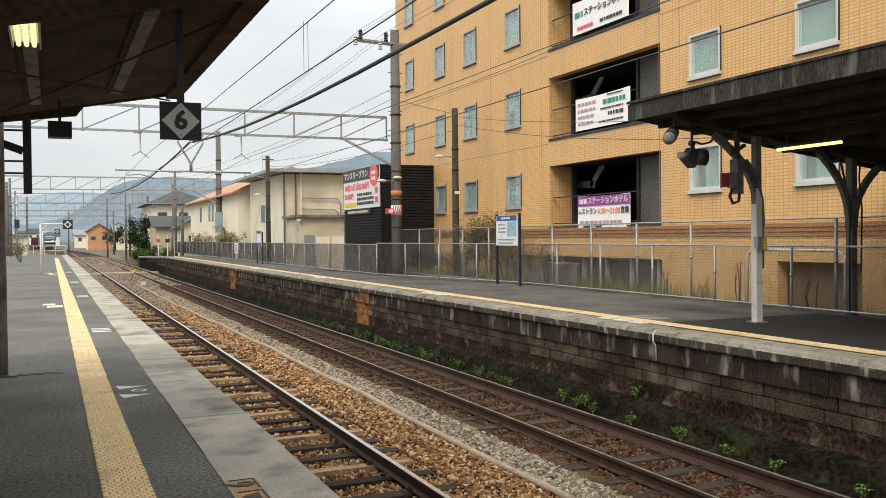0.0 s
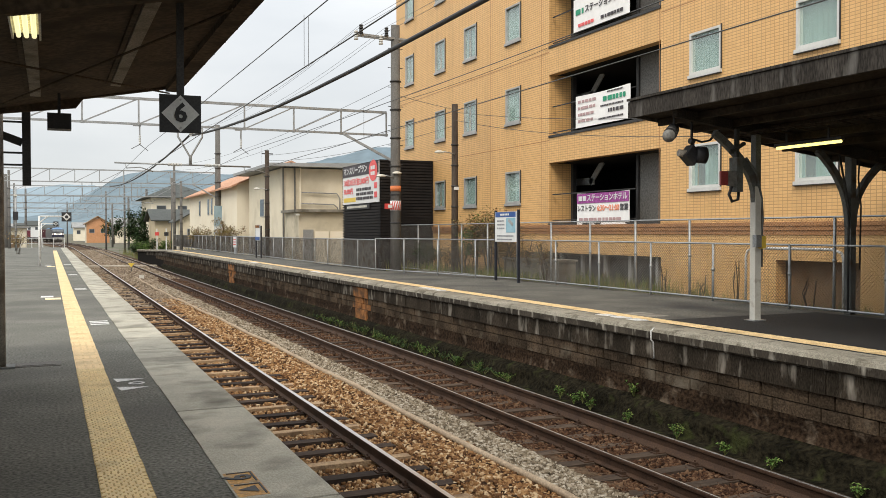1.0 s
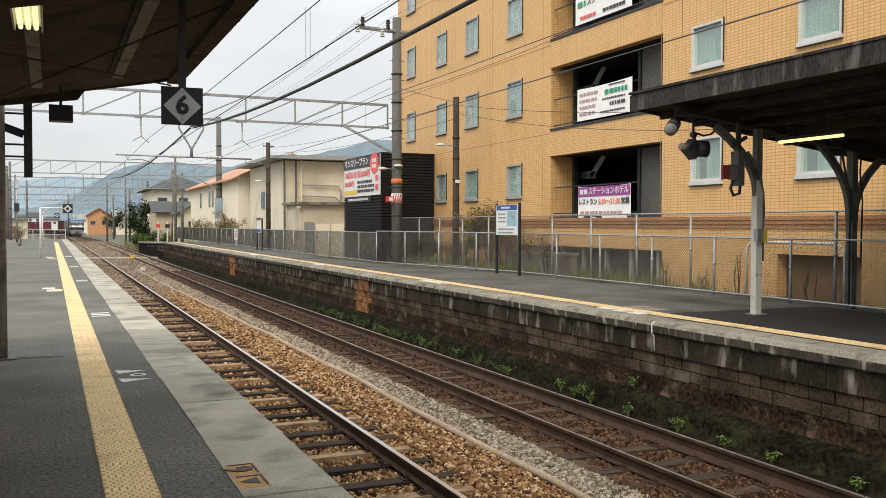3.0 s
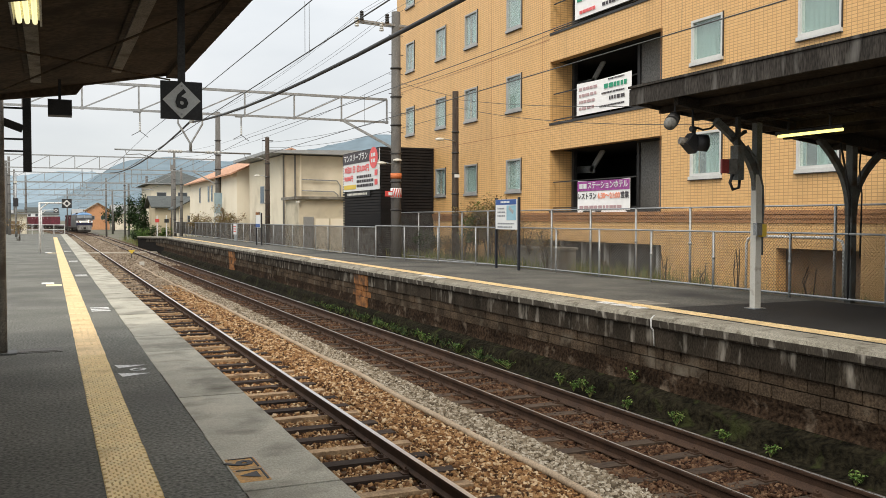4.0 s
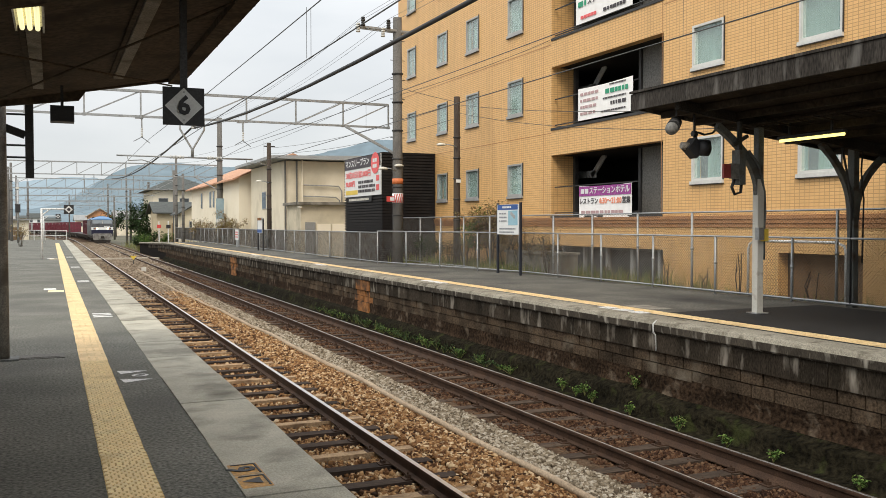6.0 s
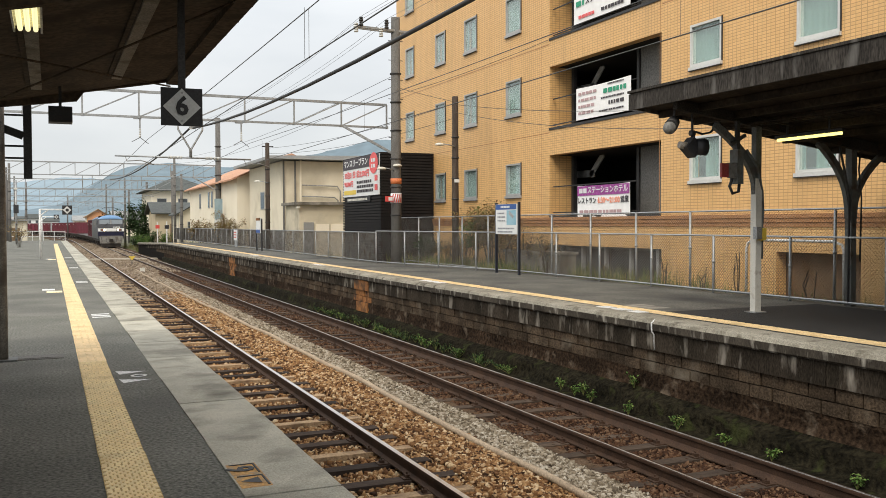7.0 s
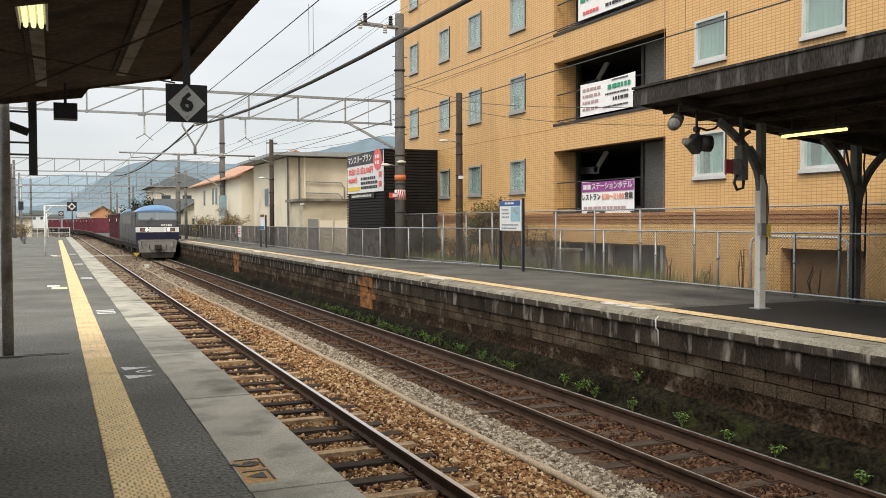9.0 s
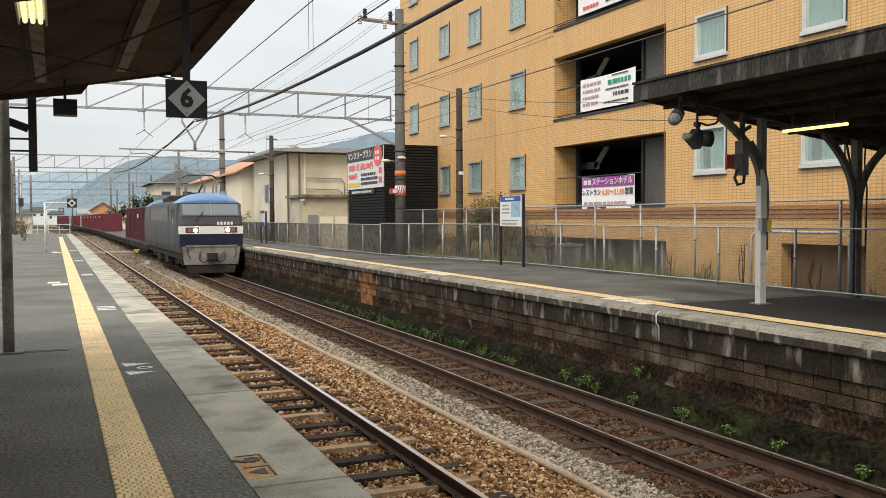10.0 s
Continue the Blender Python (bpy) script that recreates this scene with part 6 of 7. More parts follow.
def build_plants():
    for i, (y, z, r, h) in enumerate(((27.4, -1.2, .3, .3), (25.9, -1.2, .22, .22), (24.1, -1.2, .3, .3), (22.9, -1.22, .3, .26), (21.8, -1.22, .32, .3), (20.8, -1.22, .2, .2), (19.6, -1.22, .3, .28), (18.6, -1.22, .25, .25), (17.8, -1.22, .3, .28), (16.8, -1.22, .28, .3), (13.44, -1.16, .16, .26), (13.0, -1.18, .14, .16), (12.5, -1.2, .16, .2), (12.73, -1.12, .14, .25), (11.46, -1.2, .18, .2), (10.3, -1.2, .2, .24), (9.32, -1.2, .18, .2), (8.5, -1.2, .17, .18), (7.23, -1.2, .16, .16))):
        build_weed(8.06 if y < 15 else 8.1, y - .18, z - .10, r * .62, h * .68, 100 + i, LEAF_DARK if y > 15 and i % 3 else LEAF)
    build_weed(8.4, 11.6, -1.0, .14, .2, 90)
    spread = random.Random(17)
    for i in range(26):
        build_weed(8.12 + spread.uniform(-.06, .1), 15.2 + i * .55 + spread.uniform(-.2, .2), -1.3, .26 * spread.uniform(.6, 1.1), .2 * spread.uniform(.6, 1.2), 200 + i, LEAF_DARK if i % 4 else LEAF)
    build_grass("rough_grass", "tall dry and green grass between the fences", 11500, (12.9, 15.2), (17.5, 35.3), -.15, .42, 5)
    build_grass("rough_grass", "sparse dry grass at the foot of the hotel wall", 2200, (12.9, 15.2), (7, 17.5), -.15, .24, 8)
    build_grass("rough_grass", "thin grass strip behind the far fence", 2500, (11.5, 13), (36, 90), -.35, .5, 6)
    build_grass("rough_grass", "grass verge near the far platform ramp", 2500, (8.6, 12), (98, 130), -1.4, .7, 7)
    bm = B()
    box(bm, 12.86, 15.29, -12, 35.7, -1.55, -.14)
    box(bm, 11.42, 12.83, 35.7, 92, -1.55, -.34)
    thing("verge", bm, GROUND, "earth verge between platform and hotel", "verge", kind="structure")
    bm = B()
    box(bm, 14.3, 14.9, 23.6, 27.2, -.16, .62)
    box(bm, 14.25, 14.95, 23.55, 27.25, .623, .70)
    soften(bm, .02)
    thing("concrete_pit_wall", bm, STAINED_CONCRETE, "weathered grey concrete box behind the fence", "wall")
    bm = B()
    path_tube(bm, [(14.6, 15.9, -.2), (14.6, 15.9, 1.0), (14.6, 15.85, 1.13), (14.6, 15.7, 1.2), (14.6, 13.4, 1.2), (14.6, 13.2, 1.13), (14.6, 13.15, 1.0), (14.6, 13.15, -.2)], .03, 8)
    thing("pipe_hoop", bm, WHITE_PAINT, "white pipe guard hoop before the basement opening", "railing")
    build_shrub("bush", "half-dry green bush before the hotel wall", 14.55, 28.6, -.15, .85, 1.2, 2.35, 3600, LEAF_DRY, .065, 21, 14)
    build_shrub("bush", "green bush before the hotel wall", 14.4, 29.6, -.15, .6, .8, 2.0, 1900, LEAF, .06, 22, 9)
    build_shrub("bush", "small dark green bush by the utility pole", 13.9, 33.2, -.15, .5, .8, 1.3, 2400, LEAF_DARK, .06, 23, 8)
    for i, (y, h) in enumerate(((30.5, 1.4), (31.5, 1.0), (32.3, 1.2), (27.2, 1.5), (26.2, 1.7), (25.3, 1.3), (24.3, 1.4))):
        build_shrub("dry_shrub", "bare brown shrub with tangled twigs behind the fence", 14.3 + .1 * (i % 3), y, -.15, .5, .7, h, 620, LEAF_DRY, .04, 40 + i, 10)
    for i, (y, h) in enumerate(((18.0, .9), (15.4, 1.15), (16.6, .75), (20.4, .7), (13.3, .8))):
        build_shrub("dry_stalk", "single tall dry weed stalk behind the fence", 13.9, y, -.15, .12, .14, h, 60, LEAF_DRY, .03, 60 + i, 3)
    build_shrub("dry_shrub", "pale dry shrubs before the cream house", 12.0, 66.5, -.35, 1.0, 2.6, 2.6, 2600, LEAF_DRY, .08, 71, 16)
    build_shrub("dry_shrub", "pale dry shrub behind the fence", 11.9, 78.5, -.35, .9, 2.6, 2.2, 2200, LEAF_DRY, .08, 72, 14)
    build_tree("dark evergreen tree beside the line", 9.95, 117, -1.4, 1.5, 5.3, 2600, .2, 81)
    build_tree("low dark evergreen tree beside the line", 10.6, 108.3, -1.4, 1.3, 3.4, 1500, .2, 82)
    for i, (x, y, h) in enumerate(((9.3, 99.2, 1.9), (10.2, 99.6, 2.3), (11.3, 99.4, 2.0), (8.9, 104, 1.5), (9.2, 109, 1.8))):
        build_shrub("bush", "low green bush by the platform's ramp", x, y, -1.45, .75, .8, h, 900, LEAF_DARK if i % 2 else LEAF, .10, 300 + i, 8)
    build_tree("small evergreen tree by the dark-roofed house", 13.2, 118, -1.4, 1.4, 4.4, 1400, .18, 83)
    build_shrub("bush", "low leafless bush on the near platform's end", -2.0, 70, 0, .9, .9, 1.5, 300, LEAF_DRY, .08, 84, 10)
    for i, (x, y, h, r) in enumerate(((22, 190, 7, 3), (27, 210, 8, 3.5), (15, 240, 6, 2.6), (-12, 230, 7, 3), (-20, 260, 8, 4), (33, 260, 8, 4))):
        build_tree("distant dark green tree", x, y, -1.5, r, h, 700, .45, 90 + i)


# ---- houses and distance ----
def gable_roof(bm, x0, x1, y0, y1, z, rise, over, along="y", thick=.12):
    if along == "y":
        c = (x0 + x1) / 2
        o = [(x0 - over, z - over * rise / (c - x0)), (c, z + rise), (x1 + over, z - over * rise / (c - x0))]
        loft(bm, o + [(x, q + thick) for x, q in o[::-1]], [(y0 - over, 0, 0), (y1 + over, 0, 0)])
    else:
        c = (y0 + y1) / 2
        k = over * rise / (c - y0)
        pts = [(y0 - over, z - k), (c, z + rise), (y1 + over, z - k), (y1 + over, z - k + thick), (c, z + rise + thick), (y0 - over, z - k + thick)]
        rings = [[bm.verts.new((x, y, q)) for y, q in pts] for x in (x0 - over, x1 + over)]
        for i in range(6):
            bm.faces.new((rings[0][i], rings[0][(i + 1) % 6], rings[1][(i + 1) % 6], rings[1][i]))
        bm.faces.new(rings[0][::-1])
        bm.faces.new(rings[1])


def house_window(h, x0, x1, y0, y1, z0, z1):
    """A small window set proud of a wall; the thin direction tells the wall."""
    bm = B()
    box(bm, x0, x1, y0, y1, z0, z1)
    w = part("window", bm, GREY_FRAME, h)
    bm = B()
    if x1 - x0 < y1 - y0:
        box(bm, x0 - .01, x0 + .01, y0 + .06, y1 - .06, z0 + .06, z1 - .06)
    else:
        box(bm, x0 + .06, x1 - .06, y0 - .01, y0 + .01, z0 + .06, z1 - .06)
    part("pane", bm, CAB_GLASS_FAR, w)


CAB_GLASS_FAR, _nt2, _p2 = nodes_of("far_window_glass")
_p2.inputs["Base Color"].default_value = (.07, .08, .09, 1)
_p2.inputs["Roughness"].default_value = .08


def gable_wall(bm, x0, x1, y0, y1, z0, z1, rise, along):
    box(bm, x0, x1, y0, y1, z0, z1)
    if along == "y":
        c = (x0 + x1) / 2
        loft(bm, [(x0, z1), (x1, z1), (c, z1 + rise)], [(y0, 0, 0), (y1, 0, 0)])
    else:
        c = (y0 + y1) / 2
        a = [[bm.verts.new((x, y, z)) for y, z in ((y0, z1), (y1, z1), (c, z1 + rise))] for x in (x0, x1)]
        for i in range(3):
            bm.faces.new((a[0][i], a[0][(i + 1) % 3], a[1][(i + 1) % 3], a[1][i]))
        bm.faces.new(a[0][::-1])
        bm.faces.new(a[1])


def build_houses():
    # cream two-storey block
    h = thing("house", None, None, "cream rendered two-storey block with a thin flat roof", "building")
    part("wall", plain_box(13.3, 18.6, 55, 65, -1.5, 5.55), CREAM, h)
    bm = B()
    loft(bm, [(12.3, 5.62), (19, 5.62), (19, 5.95), (12.3, 5.8)], [(54.2, 0, 0), (65.8, 0, 0)])
    part("roof", bm, INNER_GREY, h)
    for x in (13.32, 14.05, 14.4, 17.2):
        part("rain_pipe", plain_box(x, x + .09, 54.9, 54.998, -1.4, 5.6), PANEL if x < 14.2 else CREAM2, h)
    bm = B()
    path_tube(bm, [(17.0, 54.88, 2.2), (17.0, 54.85, 3.7), (16.8, 54.85, 4.0), (14.5, 54.85, 4.05)], .04, 6)
    path_tube(bm, [(16.85, 54.88, 2.2), (16.85, 54.85, 3.1), (16.6, 54.85, 3.3), (14.5, 54.85, 3.35)], .04, 6)
    part("wall_conduit", bm, ROOFGREY, h)
    part("grey_dado", plain_box(13.26, 13.298, 55, 65, -1.4, 1.2), ROOFGREY, h)
    house_window(h, 13.26, 13.34, 60, 61.2, 2.6, 3.8)
    # lean-to shed
    s = thing("shed", None, None, "cream concrete lean-to shed with a flat slab roof", "shed")
    part("wall", plain_box(13.05, 15.9, 50, 53.2, -1.4, 2.70), SHED_RENDER, s)
    part("roof", plain_box(12.85, 16.1, 49.7, 53.5, 2.703, 2.86), STAINED_CONCRETE, s)
    part("door", plain_box(13.3, 13.9, 49.95, 49.998, -1.0, 1.7), ROOFGREY, s, "grey steel door")
    part("lamp", plain_box(12.85, 13.05, 49.75, 49.95, 2.5, 2.6), LAMP_CREAM, s)
    for x in (14.0, 14.9):
        part("panel", plain_box(x, x + .8, 49.94, 49.998, -.9, 1.6), CREAM2, s)
    # orange-roofed house
    h = thing("house", None, None, "pale house with an orange tiled gable roof", "building")
    bm = B()
    gable_wall(bm, 12.6, 20.5, 66, 90, -1.5, 5.0, 1.75, "y")
    part("wall", bm, CREAM2, h)
    bm = B()
    gable_roof(bm, 12.6, 20.5, 66, 90, 5.02, 1.75, .5, "y")
    part("roof", bm, ROOFORANGE, h)
    for y in (76.5, 78.2, 83):
        house_window(h, 12.55, 12.62, y, y + .8, 3.0, 4.4)
    # dark-roofed house
    h = thing("house", None, None, "white house with a dark hipped roof", "building")
    part("wall", plain_box(11.0, 18.0, 110, 122, -1.5, 5.6), CREAM2, h)
    bm = B()
    v = [bm.verts.new(q) for q in ((10.2, 109.2, 5.62), (18.8, 109.2, 5.62), (18.8, 122.8, 5.62), (10.2, 122.8, 5.62), (14.2, 113.5, 7.5), (14.8, 118.5, 7.5))]
    for f in ((0, 1, 4), (1, 2, 5, 4), (2, 3, 5), (3, 0, 4, 5), (3, 2, 1, 0)):
        bm.faces.new([v[i] for i in f])
    part("roof", bm, ROOFDARKTILE, h)
    for x in (11.6, 14.0, 16.2):
        house_window(h, x, x + 1.1, 109.94, 110.02, 3.3, 4.7)
    bm = B()
    gable_roof(bm, 10.5, 15.5, 101, 108, 2.9, 1.1, .5, "x")
    annex = part("annex_roof", bm, ROOFDARKTILE, h)
    bm = B()
    gable_wall(bm, 10.5, 15.5, 101, 108, -1.5, 2.88, 1.1, "x")
    part("annex_wall", bm, TAN_RENDER, h)
    house_window(h, 13.0, 14.0, 100.94, 101.02, .9, 2.0)
    part("timber_screen", plain_box(12.0, 12.7, 100.93, 100.99, -.8, 1.7), TIMBER_WALL, h)
    h = thing("house", None, None, "low cream house with a dark roof behind the fence", "building")
    bm = B()
    gable_wall(bm, 11.8, 15, 92, 97, -1.5, 2.7, .9, "y")
    part("wall", bm, CREAM, h)
    bm = B()
    gable_roof(bm, 11.8, 15, 92, 97, 2.72, .9, .4, "y")
    part("roof", bm, ROOFDARKTILE, h)
    house_window(h, 12.6, 13.4, 91.94, 92.02, .9, 1.9)
    # orange house far down the line
    h = thing("house", None, None, "orange-walled house with a brown gable roof far away", "building")
    bm = B()
    gable_wall(bm, 9.5, 15.5, 268, 278, -1.5, 3.9, 1.9, "y")
    part("wall", bm, ORANGE_WALL, h)
    bm = B()
    gable_roof(bm, 9.5, 15.5, 268, 278, 3.95, 1.9, .6, "y", .25)
    part("roof", bm, TIMBER_WALL, h)
    for x in (10.2, 13.2):
        house_window(h, x, x + 1.4, 267.9, 268.03, 1.3, 2.4)
    part("white_side_wall", plain_box(9.44, 9.49, 268, 278, -1.5, 3.9), CREAM2, h)
    h = thing("house", None, None, "pale green-roofed house far down the line", "building")
    part("wall", plain_box(16.5, 26, 262, 270, -1.5, 3.2), CREAM, h)
    bm = B()
    gable_roof(bm, 16.5, 26, 262, 270, 3.25, 2.0, .8, "x", .25)
    part("roof", bm, ROOFGREY, h)
    house_window(h, 21.5, 23, 261.9, 262.03, .9, 2.3)
    rng = random.Random(5)
    for i in range(16):
        x, y = -46 + i * 7.4 + rng.uniform(-2, 2), rng.uniform(330, 470)
        if -30 < x < 5:
            y += 120
        w, d, z = rng.uniform(6, 11), rng.uniform(6, 10), rng.uniform(3, 6)
        h = thing("house", None, None, rng.choice(("distant pale town house with a grey roof", "distant cream town house with a dark roof")), "building", "distant houses")
        part("wall", plain_box(x, x + w, y, y + d, -1.5, z), rng.choice((CREAM, CREAM2, SIGN_WHITE)), h)
        bm = B()
        gable_roof(bm, x, x + w, y, y + d, z + .02, rng.uniform(1.2, 2.2), .6, "x", .3)
        part("roof", bm, rng.choice((ROOFGREY, ROOFDARKTILE, ROOFORANGE)), h)
        for k in range(2):
            house_window(h, x + 1 + k * w / 2, x + 2.2 + k * w / 2, y - .06, y + .02, z - 2.2, z - .9)
    # ad board on posts by the orange-roofed house
    a = thing("signboard", None, None, "pale blue poster board among the shrubs", "sign")
    part("panel", plain_box(11.75, 12.35, 70.7, 70.78, .6, 3.6), POSTER_BLUE, a)
    part("lower_panel", plain_box(11.76, 12.34, 70.68, 70.698, .65, 2.0), SIGN_GREY, a)
    part("post", plain_box(12.0, 12.1, 70.8, 70.9, -1.4, 3.5), STEEL_DARK, a)
    r = thing("signboard", None, None, "narrow red and white strip sign by the pole", "sign")
    part("panel", plain_box(12.0, 13.3, 72.3, 72.36, 2.1, 2.55), SIGN_WHITE, r)
    bm = B()
    for k in range(5):
        box(bm, 12.08 + k * .24, 12.26 + k * .24, 72.28, 72.298, 2.18, 2.47)
    part("red_block", bm, SIGN_RED, r)
    part("post", plain_box(12.6, 12.68, 72.38, 72.46, -1.4, 2.5), STEEL_DARK, r)


def build_line_side():
    # boarded foot crossing, marker and small relay box by the tracks
    crossing = thing("foot_crossing", None, None, "pale timber foot crossing laid across both tracks", "crossing")
    bm = B()
    box(bm, 1.7, 8.2, -.12, .12, -1.30, -1.19)
    soften(bm, .02)
    board = finish(bm, "board", CROSSING_TIMBER)
    for k in range(4):
        part("board", board, None, crossing, m=pose(0, 77.64 + k * .27, 0))
    m = thing("track_marker", None, None, "small yellow triangular marker on a post between the tracks", "marker")
    mx, my = 5.43, 68.44
    part("post", plain_box(mx - .03, mx + .03, my, my + .06, -1.4, -.74), STEEL_DARK, m)
    bm = B()
    loft(bm, [(mx - .24, -.7), (mx, -1.0), (mx + .24, -.7)], [(my - .03, 0, 0), (my - .005, 0, 0)])
    part("plate", bm, SIGN_YELLOW, m)
    bm = B()
    box(bm, 5.04, 5.30, 57.49, 57.79, -1.36, -1.07)
    soften(bm, .02)
    thing("relay_box", bm, POST_WHITE, "small pale box on the ballast", "box")
    for y in (88, 96):
        p = thing("crossing_post", None, None, "white post with red lamps by the platform end", "signal post")
        part("post", plain_box(10.1, 10.2, y, y + .1, -1.4, 1.9), WHITE_PAINT, p)
        part("lamp", plain_box(9.95, 10.35, y - .08, y, 1.2, 1.55), SIGN_RED if y > 90 else BLACK, p)
    s = thing("signal", None, None, "black two-lamp railway signal on a grey mast", "signal")
    bm = B()
    tube(bm, (-2.6, 84, 0), (-2.6, 84, 5.4), .09, n=8)
    part("mast", bm, GALV, s)
    part("head", plain_box(-2.8, -2.4, 83.85, 84.05, 2.6, 3.3), BLACK, s)
    part("upper_lamp", plain_box(-2.72, -2.48, 83.85, 84.0, 4.6, 4.75), LAMP_CREAM, s)
    w = thing("waiting_shed", None, None, "pale yellow low building at the platform end", "building")
    part("wall", plain_box(-6, -2.2, 101, 106, -1.5, 2.0), CREAM, w)
    part("roof", plain_box(-6.4, -1.9, 100.6, 106.4, 2.003, 2.15), ROOFGREY, w)
    part("door", plain_box(-3.6, -2.8, 100.95, 100.998, -.9, 1.3), TIMBER_WALL, w)
    bm = B()
    tube(bm, (-3.6, 98, .95), (1.4, 98, .95), .03, n=6)
    tube(bm, (-3.6, 98, .45), (1.4, 98, .45), .03, n=6)
    for k in range(6):
        tube(bm, (-3.6 + k, 98, 0), (-3.6 + k, 98, 1.0), .03, n=6)
    thing("end_barrier", bm, WHITE_PAINT, "white pipe barrier across the platform end", "barrier")


def build_hills():
    def ridge(name, label, mat, y, pts, depth, seed, rough):
        xs = np.linspace(pts[0][0], pts[-1][0], 260)
        zs = np.interp(xs, [p[0] for p in pts], [p[1] for p in pts])
        k = np.ones(9) / 9
        zs = np.convolve(np.pad(zs, 4, mode="edge"), k, "valid")
        bm = B()
        rows = []
        for j, (f, dy) in enumerate(((-.05, -depth), (.35, -depth * .6), (.7, -depth * .3), (1.0, 0), (.6, depth * .5), (-.05, depth))):
            rows.append([bm.verts.new((x * (1 + dy / y), y + dy + 40 * noise.noise((x * .01, j, seed)), z * f + (rough * noise.noise((x * .02, j * .7, seed)) + rough * .5 * noise.noise((x * .07, j, seed))) * (f > 0))) for x, z in zip(xs, zs)])
        for a, b in zip(rows, rows[1:]):
            for i in range(len(xs) - 1):
                f = bm.faces.new((a[i], a[i + 1], b[i + 1], b[i]))
                f.smooth = True
        thing(name, bm, mat, label, "hill", kind="structure")
    ridge("backdrop_hill_far", "distant mountain ridge, pale blue haze in its colour", HILL_FAR, 2600, [(-1600, 130), (-900, 150), (-400, 90), (-171, 109), (-92, 113), (-11, 121), (59, 132), (144, 126), (217, 112), (307, 100), (900, 120), (1800, 160)], 500, 3.0, 4)
    ridge("backdrop_hill", "wooded hill behind the town, blue haze in its colour", HILL, 1800, [(-900, 40), (-300, 25), (0, 30), (50, 56), (80, 78), (100, 101), (125, 114), (171, 122), (245, 119), (299, 113), (355, 120), (435, 134), (507, 146), (555, 160), (605, 177), (656, 181), (761, 194), (1200, 180), (2200, 120)], 420, 8.0, 4)


build_plants()
build_houses()
build_line_side()
build_hills()

# ---- freight train ----
NAVY = surface("navy_paint", (.006, .007, .028), (.01, .011, .038), 2, .4, bump=0, fine_amount=.05)
CAB_BLUE = surface("sky_blue_paint", (.11, .225, .40), (.145, .27, .46), 2, .4, bump=0, fine_amount=.05)
LOCO_GREY = surface("skirt_grey", (.20, .19, .172), (.29, .275, .25), 2, .6, bump=.05, stain=(.13, .11, .09), stain_scale=2.2)
LOCO_WHITE = surface("white_stripe_paint", (.72, .72, .70), (.78, .78, .76), 2, .4, bump=0, fine_amount=.05)
LOCO_TRIM = surface("windscreen_surround", (.05, .05, .055), (.075, .075, .08), 2, .4, bump=0, fine_amount=.05)
CAB_GLASS, _nt, _p = nodes_of("cab_glass")
_p.inputs["Base Color"].default_value = (.17, .185, .19, 1)
_p.inputs["Roughness"].default_value, _p.inputs["Metallic"].default_value = .06, .55
HEADLIGHT = glow("headlight", (1.0, .74, .40), 40.0)
HEADLIGHT_DIM = glow("headlight_dim", (.30, .11, .06), .12)
GREASE = surface("greasy_running_gear", (.025, .021, .018), (.05, .042, .035), 3, .75, bump=.2)
DECK = surface("wagon_deck", (.045, .042, .04), (.075, .07, .066), 2, .7, bump=.1, stain=(.09, .06, .04), stain_scale=2)
RED_LOW = surface("container_red", (.13, .018, .032), (.18, .028, .045), 1.2, .55, bump=.05, fine=30, vary=.2, stain=(.10, .03, .03), stain_scale=2)
BOX_GREY = surface("container_grey", (.34, .35, .36), (.42, .43, .44), 1.2, .55, bump=.05)


def bogie(parent, y, wheel_r=.53, base=1.25):
    b = part("bogie", plain_box(-1.1, 1.1, y - base - .55, y + base + .55, .42, .72), GREASE, parent)
    for dy in (-base, base):
        for s in (-1, 1):
            bm = B()
            tube(bm, (s * .50, y + dy, wheel_r), (s * .62, y + dy, wheel_r), wheel_r, n=20)
            part("wheel", bm, GREASE, b)
            bm = B()
            box(bm, s * 1.0 - .12, s * 1.0 + .12, y + dy - .22, y + dy + .22, .35, .78)
            part("axle_box", bm, GREASE, b)


